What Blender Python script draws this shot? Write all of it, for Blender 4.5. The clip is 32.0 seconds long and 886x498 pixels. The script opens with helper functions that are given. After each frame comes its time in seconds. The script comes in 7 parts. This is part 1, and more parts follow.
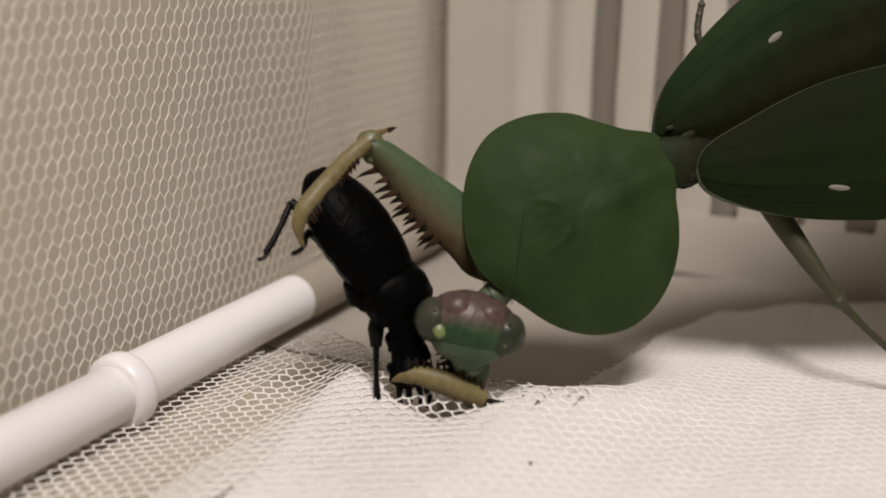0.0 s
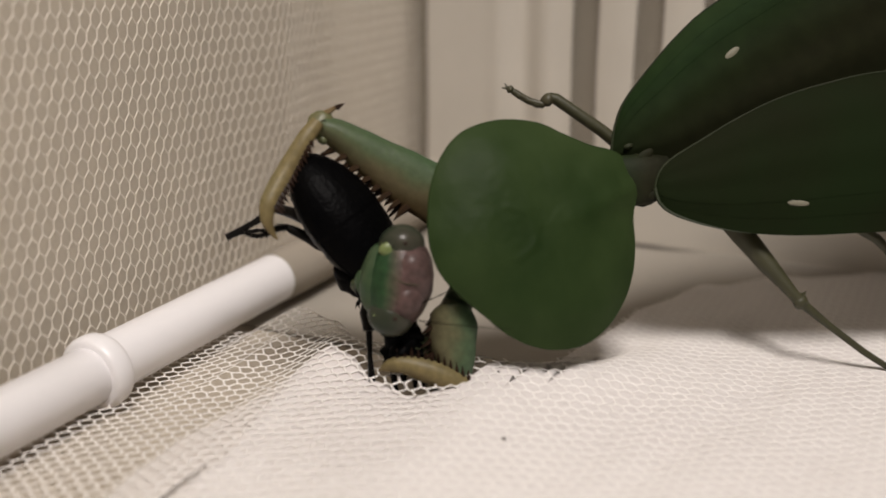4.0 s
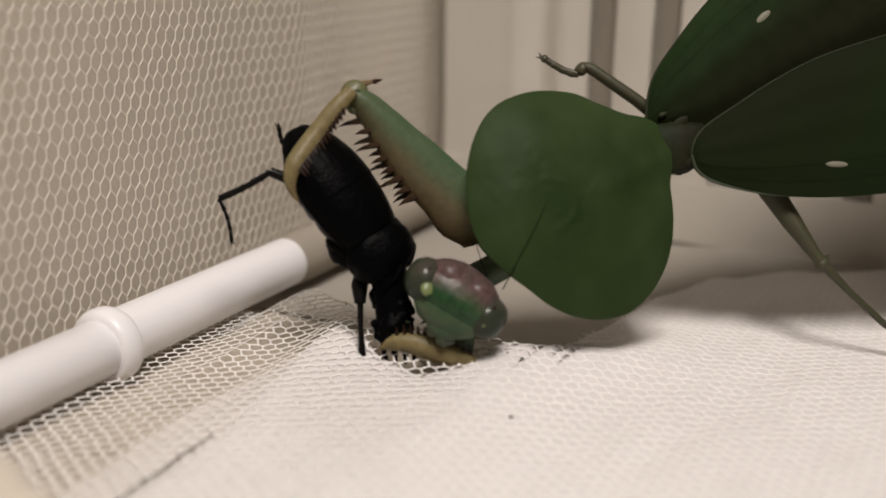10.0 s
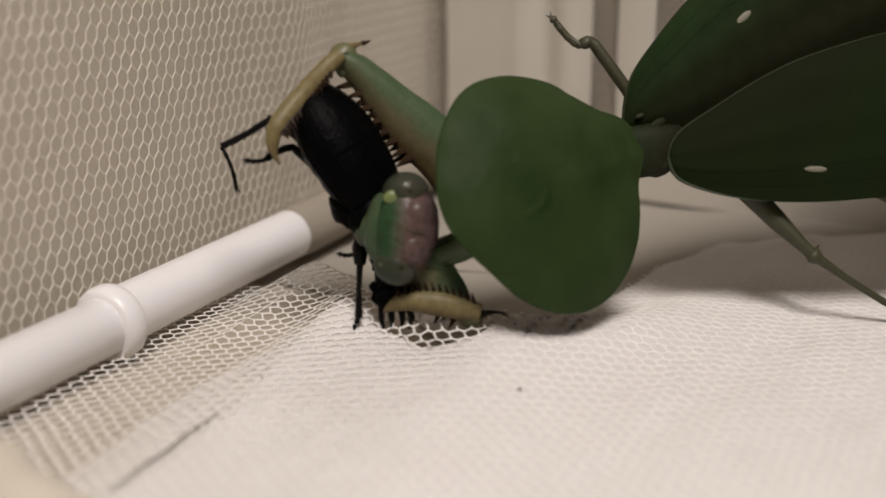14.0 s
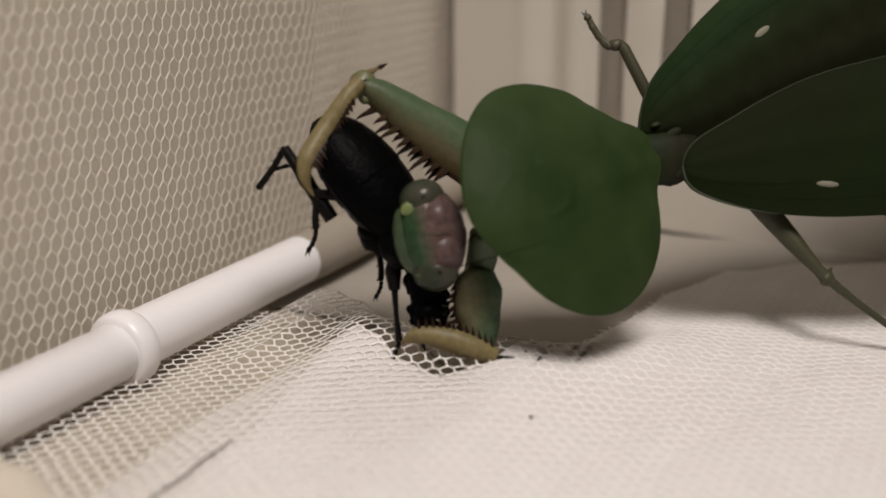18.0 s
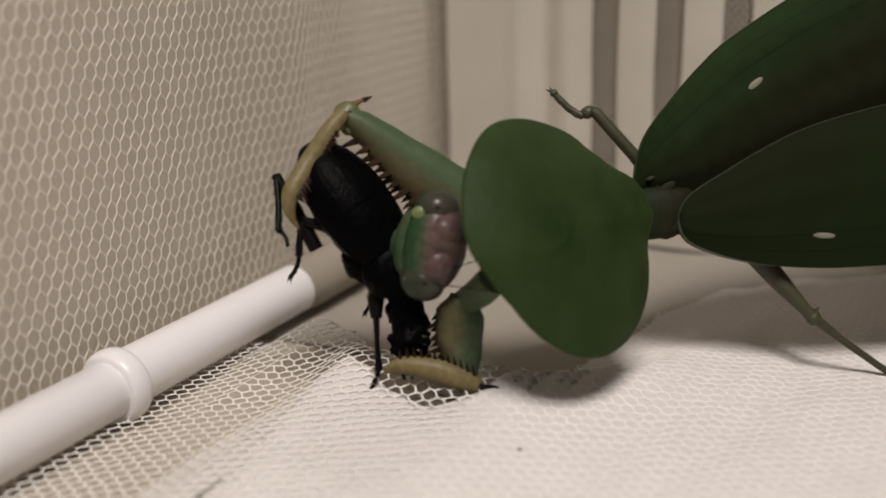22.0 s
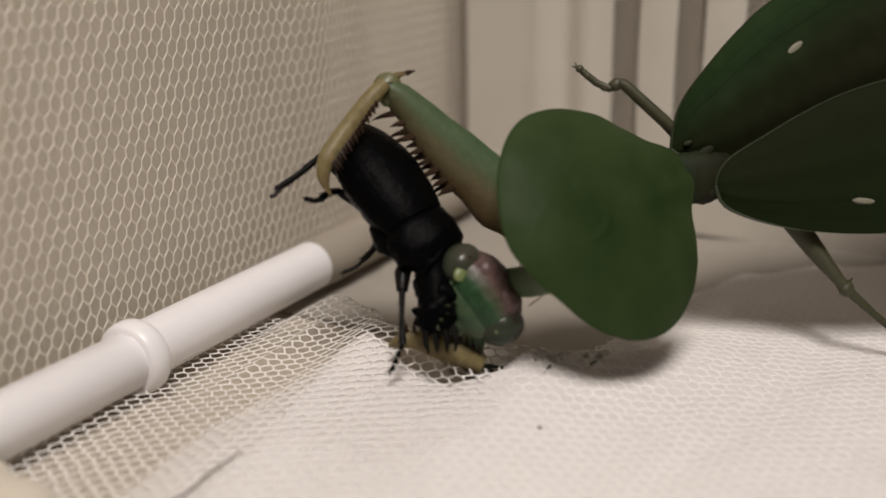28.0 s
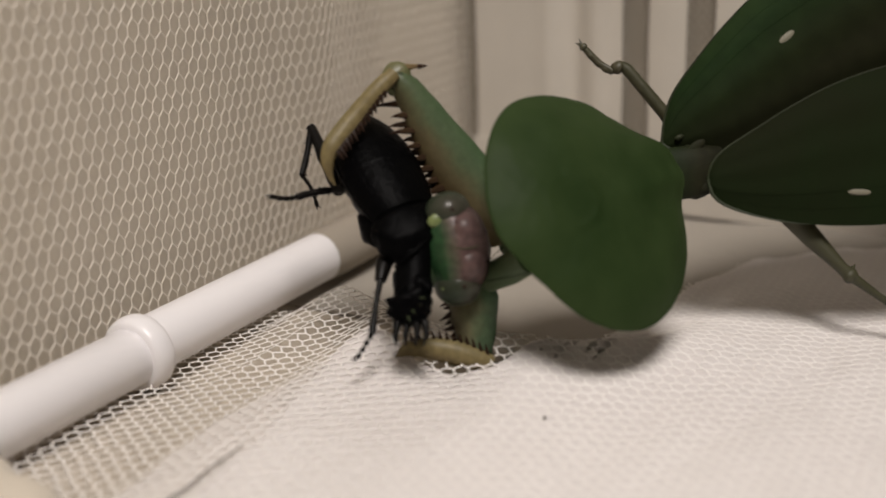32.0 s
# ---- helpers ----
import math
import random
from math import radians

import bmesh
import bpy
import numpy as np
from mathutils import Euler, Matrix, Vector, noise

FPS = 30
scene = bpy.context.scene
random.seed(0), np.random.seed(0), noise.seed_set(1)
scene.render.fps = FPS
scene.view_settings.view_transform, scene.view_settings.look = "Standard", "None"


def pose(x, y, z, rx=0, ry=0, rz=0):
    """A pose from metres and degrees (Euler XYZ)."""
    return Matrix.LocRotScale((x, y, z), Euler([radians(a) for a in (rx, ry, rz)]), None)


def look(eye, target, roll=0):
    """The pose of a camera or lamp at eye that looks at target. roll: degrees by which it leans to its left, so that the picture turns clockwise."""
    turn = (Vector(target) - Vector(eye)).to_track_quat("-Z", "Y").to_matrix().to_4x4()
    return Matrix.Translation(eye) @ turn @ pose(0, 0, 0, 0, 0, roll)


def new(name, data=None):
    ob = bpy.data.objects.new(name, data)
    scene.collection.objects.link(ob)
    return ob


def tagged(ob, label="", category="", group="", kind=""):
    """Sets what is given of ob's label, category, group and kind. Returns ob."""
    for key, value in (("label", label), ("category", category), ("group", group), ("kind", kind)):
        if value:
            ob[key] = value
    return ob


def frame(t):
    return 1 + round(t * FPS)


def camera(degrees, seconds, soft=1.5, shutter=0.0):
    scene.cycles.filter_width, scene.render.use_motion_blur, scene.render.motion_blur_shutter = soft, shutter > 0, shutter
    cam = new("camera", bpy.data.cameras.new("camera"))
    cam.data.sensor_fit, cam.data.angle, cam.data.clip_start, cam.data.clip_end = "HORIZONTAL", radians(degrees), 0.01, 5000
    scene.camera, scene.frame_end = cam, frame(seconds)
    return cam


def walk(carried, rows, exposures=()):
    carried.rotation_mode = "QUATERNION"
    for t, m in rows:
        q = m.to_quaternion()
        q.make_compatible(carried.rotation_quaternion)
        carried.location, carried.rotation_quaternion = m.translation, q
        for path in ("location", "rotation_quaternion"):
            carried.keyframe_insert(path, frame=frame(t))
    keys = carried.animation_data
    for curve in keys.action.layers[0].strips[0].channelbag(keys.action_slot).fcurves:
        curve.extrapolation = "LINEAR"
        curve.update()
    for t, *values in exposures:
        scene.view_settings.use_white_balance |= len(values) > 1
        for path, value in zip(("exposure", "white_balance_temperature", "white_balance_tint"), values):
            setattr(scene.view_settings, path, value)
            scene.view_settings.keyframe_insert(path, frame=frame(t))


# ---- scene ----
cam = camera(43.0, 32.0, soft=1.8)
PATH = [
    (0, pose(-0.00400, 0.00099, 0.05536, 74.08, -1.01, -1.53)),
    (0.5, pose(-0.00330, 0.00207, 0.05580, 73.79, -0.79, -1.61)),
    (1, pose(-0.00279, 0.00149, 0.05504, 73.24, -0.12, -1.17)),
    (1.5, pose(-0.00164, 0.00134, 0.05455, 73.78, -0.12, -1.29)),
    (2, pose(-0.00085, 0.00237, 0.05394, 73.65, -0.15, -1.70)),
    (2.5, pose(0.00062, 0.00344, 0.05449, 73.51, -0.47, -2.43)),
    (3, pose(-0.00004, 0.00369, 0.05467, 72.28, -0.08, -2.16)),
    (3.5, pose(0.00099, 0.00474, 0.05502, 72.00, 0.32, -2.18)),
    (4, pose(-0.00107, 0.00103, 0.05523, 72.98, -0.32, -1.78)),
    (4.5, pose(-0.00189, 0.00011, 0.05420, 73.65, -0.34, -1.07)),
    (6.5, pose(-0.00123, -0.00060, 0.05459, 73.59, -0.53, -0.56)),
    (7, pose(-0.00116, -0.00029, 0.05468, 73.49, -0.54, -0.47)),
    (7.5, pose(-0.00203, -0.00033, 0.05526, 73.06, -0.77, -0.36)),
    (8, pose(-0.00180, -0.00092, 0.05427, 73.39, -0.57, -0.19)),
    (8.5, pose(0.00172, -0.00086, 0.05127, 75.41, -0.40, -0.48)),
    (9, pose(0.00230, -0.00007, 0.05100, 75.48, -0.53, -0.92)),
    (9.5, pose(0.00059, -0.00060, 0.05219, 73.97, -0.85, -0.54)),
    (10, pose(-0.00016, -0.00001, 0.05153, 73.63, -1.07, -0.56)),
    (10.5, pose(-0.00058, -0.00040, 0.05200, 73.39, -1.26, -0.61)),
    (11, pose(-0.00096, -0.00003, 0.05177, 73.23, -1.36, -0.51)),
    (11.5, pose(-0.00096, 0.00043, 0.05216, 72.37, -0.95, -0.16)),
    (12, pose(0.00120, 0.00310, 0.05260, 72.44, -0.36, -0.77)),
    (12.5, pose(0.00170, 0.00440, 0.05279, 72.21, 0.20, -1.18)),
    (13, pose(0.00052, 0.00406, 0.05251, 71.65, 0.40, -1.02)),
    (13.5, pose(0.00007, 0.00270, 0.05209, 71.69, 0.05, -0.58)),
    (15.5, pose(-0.00006, 0.00141, 0.05131, 72.19, -0.13, -0.53)),
    (16, pose(-0.00095, 0.00218, 0.05145, 71.77, 0.31, -0.51)),
    (16.5, pose(-0.00125, 0.00136, 0.05206, 72.13, 0.46, -0.30)),
    (17, pose(-0.00055, -0.00035, 0.05205, 73.55, 0.00, -0.07)),
    (17.5, pose(-0.00030, 0.00077, 0.05247, 73.49, -0.27, -0.43)),
    (18, pose(-0.00177, 0.00094, 0.05283, 72.91, -0.39, -0.63)),
    (18.5, pose(-0.00089, 0.00122, 0.05301, 72.99, -0.27, -0.60)),
    (19, pose(0.00075, -0.00005, 0.05277, 73.43, 0.17, -0.18)),
    (19.5, pose(-0.00114, 0.00075, 0.05461, 72.99, 0.09, -0.40)),
    (20, pose(-0.00034, 0.00138, 0.05709, 72.66, 0.84, -0.22)),
    (20.5, pose(0.00273, 0.00134, 0.05673, 73.63, 1.18, -0.30)),
    (21, pose(0.00199, 0.00180, 0.05643, 73.42, 1.00, -0.45)),
    (21.5, pose(0.00115, 0.00199, 0.05634, 73.06, 0.94, -0.39)),
    (22, pose(0.00168, 0.00170, 0.05587, 73.10, 1.13, -0.18)),
    (22.5, pose(0.00133, 0.00236, 0.05584, 73.02, 0.99, -0.14)),
    (23, pose(0.00099, 0.00214, 0.05516, 73.16, 1.15, 0.13)),
    (23.5, pose(0.00242, 0.00150, 0.05436, 74.25, 1.31, 0.11)),
    (24, pose(0.00303, 0.00130, 0.05383, 74.66, 1.47, 0.15)),
    (24.5, pose(0.00108, 0.00101, 0.05342, 74.31, 0.95, 0.25)),
    (25, pose(-0.00051, 0.00108, 0.05316, 73.97, 0.24, 0.15)),
    (25.5, pose(-0.00236, 0.00106, 0.05215, 73.93, -0.36, 0.12)),
    (27.5, pose(-0.00054, 0.00146, 0.05478, 72.58, 0.06, 0.35)),
    (28, pose(-0.00016, 0.00194, 0.05461, 72.45, 0.21, 0.41)),
    (28.5, pose(-0.00062, 0.00290, 0.05485, 72.01, 0.03, 0.31)),
    (29, pose(0.00072, 0.00242, 0.05500, 72.23, 0.14, 0.32)),
    (29.5, pose(0.00251, 0.00170, 0.05432, 73.18, 0.89, 0.38)),
    (30, pose(0.00236, 0.00162, 0.05332, 72.81, 1.58, 1.31)),
    (30.5, pose(0.00340, 0.00132, 0.05256, 73.14, 2.13, 1.76)),
    (31, pose(0.00270, 0.00204, 0.05441, 72.42, 1.46, 1.79)),
    (31.5, pose(0.00179, 0.00288, 0.05434, 71.62, 1.67, 1.83)),
    (32, pose(0.00262, 0.00348, 0.05422, 71.88, 1.56, 1.47)),
]

walk(cam, PATH, [(0, 0.0), (10, 0.0), (13, -0.1), (19, -0.13), (25, -0.12), (32, -0.1)])

MM = 0.001
# the animals live on a plane that leans back by 15.7 degrees; its axes are right, up and out, in metres
STAGE = pose(0.0, 0.126113, 0.018551, 74.3, 0, 0)
UNIT = 0.936


def steps(rows, base=None):
    """Rows of seconds, millimetres and degrees as rows for walk()."""
    out = []
    for t, x, y, z, rx, ry, rz in rows:
        m = pose(x * UNIT * MM, y * UNIT * MM, z * UNIT * MM, rx, ry, rz)
        out.append((t, base @ m if base else m))
    return out


cam.data.dof.use_dof = True
cam.data.dof.focus_distance = 0.138
cam.data.dof.aperture_fstop = 14


# ---- light ----
world = bpy.data.worlds.new("room_light")
scene.world = world
world.use_nodes = True
world.node_tree.nodes["Background"].inputs[0].default_value = (1.0, 0.86, 0.71, 1)
world.node_tree.nodes["Background"].inputs[1].default_value = 0.052
lamp = new("desk_lamp", bpy.data.lights.new("desk_lamp", "AREA"))
lamp.data.shape, lamp.data.size = "DISK", 0.15
lamp.data.energy, lamp.data.color = 2.22, (0.985, 0.912, 0.862)
lamp.matrix_world = look((0.03, -0.09, 0.42), (0.02, 0.14, 0.01))


# ---- materials ----
def material(name, base, rough=0.5, second=None, scale=300, amount=0.6, bump=0.0, bump_scale=900, metal=0.0,
             sheen=0.0, alpha=1.0, through_light=0.0, detail=6, spec=0.5, coat=0.0, stretch=None):
    """A surface whose colour drifts between two tones by noise, with fine relief."""
    m = bpy.data.materials.new(name)
    m.use_nodes = True
    nt = m.node_tree
    b = nt.nodes["Principled BSDF"]
    b.inputs["Roughness"].default_value = rough
    b.inputs["Metallic"].default_value = metal
    b.inputs["Specular IOR Level"].default_value = spec
    b.inputs["Coat Weight"].default_value = coat
    b.inputs["Sheen Weight"].default_value = sheen
    co = nt.nodes.new("ShaderNodeTexCoord")
    src = co.outputs["Object"]
    if stretch:
        mp = nt.nodes.new("ShaderNodeMapping")
        mp.inputs["Scale"].default_value = stretch
        nt.links.new(src, mp.inputs["Vector"])
        src = mp.outputs["Vector"]
    n1 = nt.nodes.new("ShaderNodeTexNoise")
    n1.inputs["Scale"].default_value, n1.inputs["Detail"].default_value = scale, detail
    nt.links.new(src, n1.inputs["Vector"])
    ramp = nt.nodes.new("ShaderNodeValToRGB")
    ramp.color_ramp.elements[0].position, ramp.color_ramp.elements[1].position = 0.5 - amount / 2, 0.5 + amount / 2
    second = second or tuple(c * 0.82 for c in base)
    ramp.color_ramp.elements[0].color, ramp.color_ramp.elements[1].color = (*base, 1), (*second, 1)
    nt.links.new(n1.outputs["Fac"], ramp.inputs["Fac"])
    nt.links.new(ramp.outputs["Color"], b.inputs["Base Color"])
    if bump:
        n2 = nt.nodes.new("ShaderNodeTexNoise")
        n2.inputs["Scale"].default_value, n2.inputs["Detail"].default_value = bump_scale, 4
        nt.links.new(src, n2.inputs["Vector"])
        bp = nt.nodes.new("ShaderNodeBump")
        bp.inputs["Strength"].default_value, bp.inputs["Distance"].default_value = bump, 0.0004
        nt.links.new(n2.outputs["Fac"], bp.inputs["Height"])
        nt.links.new(bp.outputs["Normal"], b.inputs["Normal"])
    if through_light:
        tl = nt.nodes.new("ShaderNodeBsdfTranslucent")
        nt.links.new(ramp.outputs["Color"], tl.inputs["Color"])
        mix = nt.nodes.new("ShaderNodeMixShader")
        mix.inputs[0].default_value = through_light
        nt.links.new(b.outputs[0], mix.inputs[1])
        nt.links.new(tl.outputs[0], mix.inputs[2])
        nt.links.new(mix.outputs[0], nt.nodes["Material Output"].inputs["Surface"])
    return m


M_NET = material("net_thread", (0.74, 0.68, 0.59), 0.4, (0.62, 0.565, 0.485), 180, bump=0.2)
# darker copy of the white net thread; the back wall's dimness is in its colour
M_NETB = material("dim_back_net_thread", (0.40, 0.355, 0.29), 0.8, (0.35, 0.31, 0.25), 180, bump=0.2)
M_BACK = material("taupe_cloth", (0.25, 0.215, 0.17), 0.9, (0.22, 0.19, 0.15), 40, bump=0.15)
M_FLOORNET = material("floor_net_thread", (0.88, 0.85, 0.82), 0.45, (0.82, 0.785, 0.75), 180, bump=0.2)
M_BEIGE = material("beige_cloth", (0.64, 0.58, 0.485), 0.9, (0.58, 0.52, 0.43), 30, bump=0.15, sheen=0.2)
M_SLEEVE = material("taupe_sleeve", (0.36, 0.32, 0.265), 0.9, (0.31, 0.27, 0.22), 60, bump=0.2)
M_UNDER = material("under_cloth", (0.52, 0.46, 0.38), 0.9, (0.46, 0.405, 0.33), 40, bump=0.15)
M_WHITE = material("white_ribbon", (0.66, 0.61, 0.535), 0.8, (0.59, 0.545, 0.475), 60, bump=0.2, sheen=0.2, through_light=0.15)
M_TISSUE = material("tissue", (0.81, 0.777, 0.753), 0.85, (0.75, 0.703, 0.686), 34, bump=0.5, bump_scale=700, through_light=0.1)
M_FOLD = material("folded_tissue", (0.78, 0.735, 0.70), 0.9, (0.72, 0.675, 0.63), 60, bump=0.3, through_light=0.15)
# off-white cloth with the shadow under the mantis put into its colour
M_REAR = material("shaded_rear_cloth", (0.37, 0.338, 0.291), 0.85, (0.33, 0.30, 0.258), 60, bump=0.4, bump_scale=500)
M_PIPE = material("white_plastic", (0.87, 0.85, 0.86), 0.32, (0.82, 0.80, 0.81), 60, bump=0.05, bump_scale=250)
M_SHIELD = material("shield_green", (0.0160, 0.0310, 0.0085), 0.5, (0.0350, 0.0560, 0.0190), 75, bump=0.16, bump_scale=700, through_light=0.03, spec=0.07, amount=0.36)
M_WING = material("wing_green", (0.0112, 0.0122, 0.0056), 0.7, (0.0105, 0.0175, 0.0062), 60, bump=0.1, bump_scale=700, through_light=0.02, spec=0.03, amount=0.4)
M_FEMUR = material("femur_green", (0.062, 0.105, 0.047), 0.48, (0.095, 0.112, 0.056), 140, bump=0.2, through_light=0.2)
M_TIBIA = material("tibia_tan", (0.19, 0.125, 0.055), 0.45, (0.135, 0.098, 0.042), 200, bump=0.2, through_light=0.12)
M_KNEE = material("knee_tan", (0.15, 0.13, 0.06), 0.4, (0.09, 0.12, 0.05), 260, bump=0.25, through_light=0.1)
M_LIP = material("pale_green_lip", (0.045, 0.050, 0.030), 0.45, (0.025, 0.035, 0.017), 220, bump=0.2)
M_RIDGE = material("ridge_brown", (0.057, 0.0432, 0.0228), 0.5, (0.039, 0.045, 0.0198), 220, bump=0.2)
M_THORAX = material("thorax_brown", (0.0125, 0.0115, 0.007), 0.75, (0.008, 0.010, 0.005), 260, bump=0.4, spec=0.08)
M_LEG = material("leg_olive", (0.047, 0.045, 0.018), 0.55, (0.030, 0.030, 0.012), 260, bump=0.2)
M_THORN = material("thorn_brown", (0.022, 0.011, 0.006), 0.5, (0.045, 0.026, 0.012), 400, spec=0.15)
M_MARGIN = material("wing_margin", (0.026, 0.028, 0.014), 0.55, (0.018, 0.026, 0.010), 220, bump=0.2, spec=0.2)
M_SPINE = material("spine_brown", (0.010, 0.005, 0.003), 0.4, (0.030, 0.014, 0.007), 500, spec=0.2)
M_FACE = material("face_green", (0.018, 0.055, 0.020), 0.42, (0.075, 0.090, 0.050), 330, bump=0.2, coat=0.05, spec=0.3)
M_EYE = material("eye_green", (0.010, 0.026, 0.012), 0.28, (0.050, 0.046, 0.034), 160, coat=0.04, spec=0.18, amount=0.35)
M_YELLOW = material("yellow_patch", (0.17, 0.20, 0.07), 0.4, (0.10, 0.14, 0.045), 300)
M_BLACK = material("beetle_black", (0.0012, 0.0012, 0.0015), 0.40, (0.0018, 0.0018, 0.0018), 260, bump=0.25, bump_scale=2400, spec=0.03)
M_BLACKLEG = material("beetle_leg_black", (0.0032, 0.0028, 0.0028), 0.38, (0.006, 0.005, 0.004), 300, bump=0.2, spec=0.12)
M_BROWN = material("beetle_brown", (0.05, 0.028, 0.016), 0.4, (0.03, 0.018, 0.012), 300, bump=0.3)
M_PALE = material("pale_mark", (0.22, 0.20, 0.15), 0.6, (0.15, 0.145, 0.10), 300)
M_WET = material("wet_flesh", (0.05, 0.075, 0.035), 0.2, (0.03, 0.025, 0.016), 500, bump=0.5, coat=0.1, spec=0.3)


def graded(name, bands, axis, low, high, rough=0.45, through_light=0.15, scale=260, wobble=0.25, bump=0.2, spec=0.3, mottle=0.25, turn=0):
    """A skin whose pigment changes across a limb, with a ragged border and fine mottling."""
    m = bpy.data.materials.new(name)
    m.use_nodes = True
    nt = m.node_tree
    b = nt.nodes["Principled BSDF"]
    b.inputs["Roughness"].default_value, b.inputs["Specular IOR Level"].default_value = rough, spec
    co = nt.nodes.new("ShaderNodeTexCoord")
    sep = nt.nodes.new("ShaderNodeSeparateXYZ")
    across = nt.nodes.new("ShaderNodeMapping")
    across.inputs["Rotation"].default_value = (0, 0, radians(turn))
    nt.links.new(co.outputs["Object"], across.inputs["Vector"])
    nt.links.new(across.outputs["Vector"], sep.inputs[0])
    rng = nt.nodes.new("ShaderNodeMapRange")
    rng.inputs["From Min"].default_value, rng.inputs["From Max"].default_value = low * MM, high * MM
    nt.links.new(sep.outputs[axis], rng.inputs["Value"])
    n1 = nt.nodes.new("ShaderNodeTexNoise")
    n1.inputs["Scale"].default_value, n1.inputs["Detail"].default_value = scale, 5
    nt.links.new(co.outputs["Object"], n1.inputs["Vector"])
    off = nt.nodes.new("ShaderNodeMath")
    off.operation = "MULTIPLY_ADD"
    off.inputs[1].default_value, off.inputs[2].default_value = wobble * 2, -wobble
    nt.links.new(n1.outputs["Fac"], off.inputs[0])
    add = nt.nodes.new("ShaderNodeMath")
    nt.links.new(rng.outputs["Result"], add.inputs[0])
    nt.links.new(off.outputs[0], add.inputs[1])
    ramp = nt.nodes.new("ShaderNodeValToRGB")
    els = ramp.color_ramp.elements
    while len(els) < len(bands):
        els.new(0.5)
    for e, (p, c) in zip(els, bands):
        e.position, e.color = p, (*c, 1)
    nt.links.new(add.outputs[0], ramp.inputs["Fac"])
    n3 = nt.nodes.new("ShaderNodeTexNoise")
    n3.inputs["Scale"].default_value, n3.inputs["Detail"].default_value = scale * 5, 3
    nt.links.new(co.outputs["Object"], n3.inputs["Vector"])
    dark = nt.nodes.new("ShaderNodeMapRange")
    dark.inputs["From Min"].default_value, dark.inputs["From Max"].default_value = 0.35, 0.7
    dark.inputs["To Min"].default_value, dark.inputs["To Max"].default_value = 1 - mottle, 1 + mottle
    nt.links.new(n3.outputs["Fac"], dark.inputs["Value"])
    mix = nt.nodes.new("ShaderNodeVectorMath")
    mix.operation = "SCALE"
    nt.links.new(ramp.outputs["Color"], mix.inputs[0])
    nt.links.new(dark.outputs["Result"], mix.inputs["Scale"])
    nt.links.new(mix.outputs["Vector"], b.inputs["Base Color"])
    bp = nt.nodes.new("ShaderNodeBump")
    bp.inputs["Strength"].default_value, bp.inputs["Distance"].default_value = bump, 0.0003
    nt.links.new(n3.outputs["Fac"], bp.inputs["Height"])
    nt.links.new(bp.outputs["Normal"], b.inputs["Normal"])
    tl = nt.nodes.new("ShaderNodeBsdfTranslucent")
    nt.links.new(mix.outputs["Vector"], tl.inputs["Color"])
    ms = nt.nodes.new("ShaderNodeMixShader")
    ms.inputs[0].default_value = through_light
    nt.links.new(b.outputs[0], ms.inputs[1])
    nt.links.new(tl.outputs[0], ms.inputs[2])
    nt.links.new(ms.outputs[0], nt.nodes["Material Output"].inputs["Surface"])
    return m


def weave(m, period, strength):
    """Crossed threads pressed into a cloth's relief."""
    nt = m.node_tree
    b = nt.nodes["Principled BSDF"]
    co = nt.nodes.new("ShaderNodeTexCoord")
    heights = []
    for turn in (35, -35):
        mp = nt.nodes.new("ShaderNodeMapping")
        mp.inputs["Rotation"].default_value = (0, 0, radians(turn))
        wv = nt.nodes.new("ShaderNodeTexWave")
        wv.inputs["Scale"].default_value = 0.314 / period
        wv.inputs["Distortion"].default_value, wv.inputs["Detail Scale"].default_value = 1.5, 2
        nt.links.new(co.outputs["Object"], mp.inputs["Vector"])
        nt.links.new(mp.outputs["Vector"], wv.inputs["Vector"])
        heights.append(wv.outputs["Fac"])
    mul = nt.nodes.new("ShaderNodeMath")
    mul.operation = "MULTIPLY"
    nt.links.new(heights[0], mul.inputs[0])
    nt.links.new(heights[1], mul.inputs[1])
    bp = nt.nodes.new("ShaderNodeBump")
    bp.inputs["Strength"].default_value, bp.inputs["Distance"].default_value = strength, 0.0005
    nt.links.new(mul.outputs[0], bp.inputs["Height"])
    if b.inputs["Normal"].links:
        nt.links.new(b.inputs["Normal"].links[0].from_socket, bp.inputs["Normal"])
    nt.links.new(bp.outputs["Normal"], b.inputs["Normal"])


weave(M_TISSUE, 0.0016, 0.22)


M_THIGH = graded("thigh_skin", ((0.0, (0.075, 0.046, 0.020)), (0.16, (0.125, 0.088, 0.040)), (0.40, (0.155, 0.130, 0.068)), (0.62, (0.10, 0.135, 0.068)), (1.0, (0.066, 0.125, 0.056))), 1, -4.6, 3.4, through_light=0.3, wobble=0.14, mottle=0.08)
M_THIGHB = graded("far_thigh_skin", ((0.0, (0.070, 0.130, 0.070)), (0.35, (0.10, 0.150, 0.080)), (0.6, (0.16, 0.15, 0.082)), (0.85, (0.11, 0.092, 0.050)), (1.0, (0.06, 0.040, 0.02))), 1, -1.6, 5.0, rough=0.35, through_light=0.35, wobble=0.3, mottle=0.12)
M_HEAD = graded("head_skin", ((0.0, (0.014, 0.042, 0.016)), (0.30, (0.022, 0.060, 0.022)), (0.42, (0.075, 0.075, 0.048)), (0.55, (0.110, 0.066, 0.060)), (1.0, (0.075, 0.050, 0.046))), 0, -4.0, 4.0, rough=0.38, through_light=0.12, wobble=0.14, bump=0.2, spec=0.3, mottle=0.25)
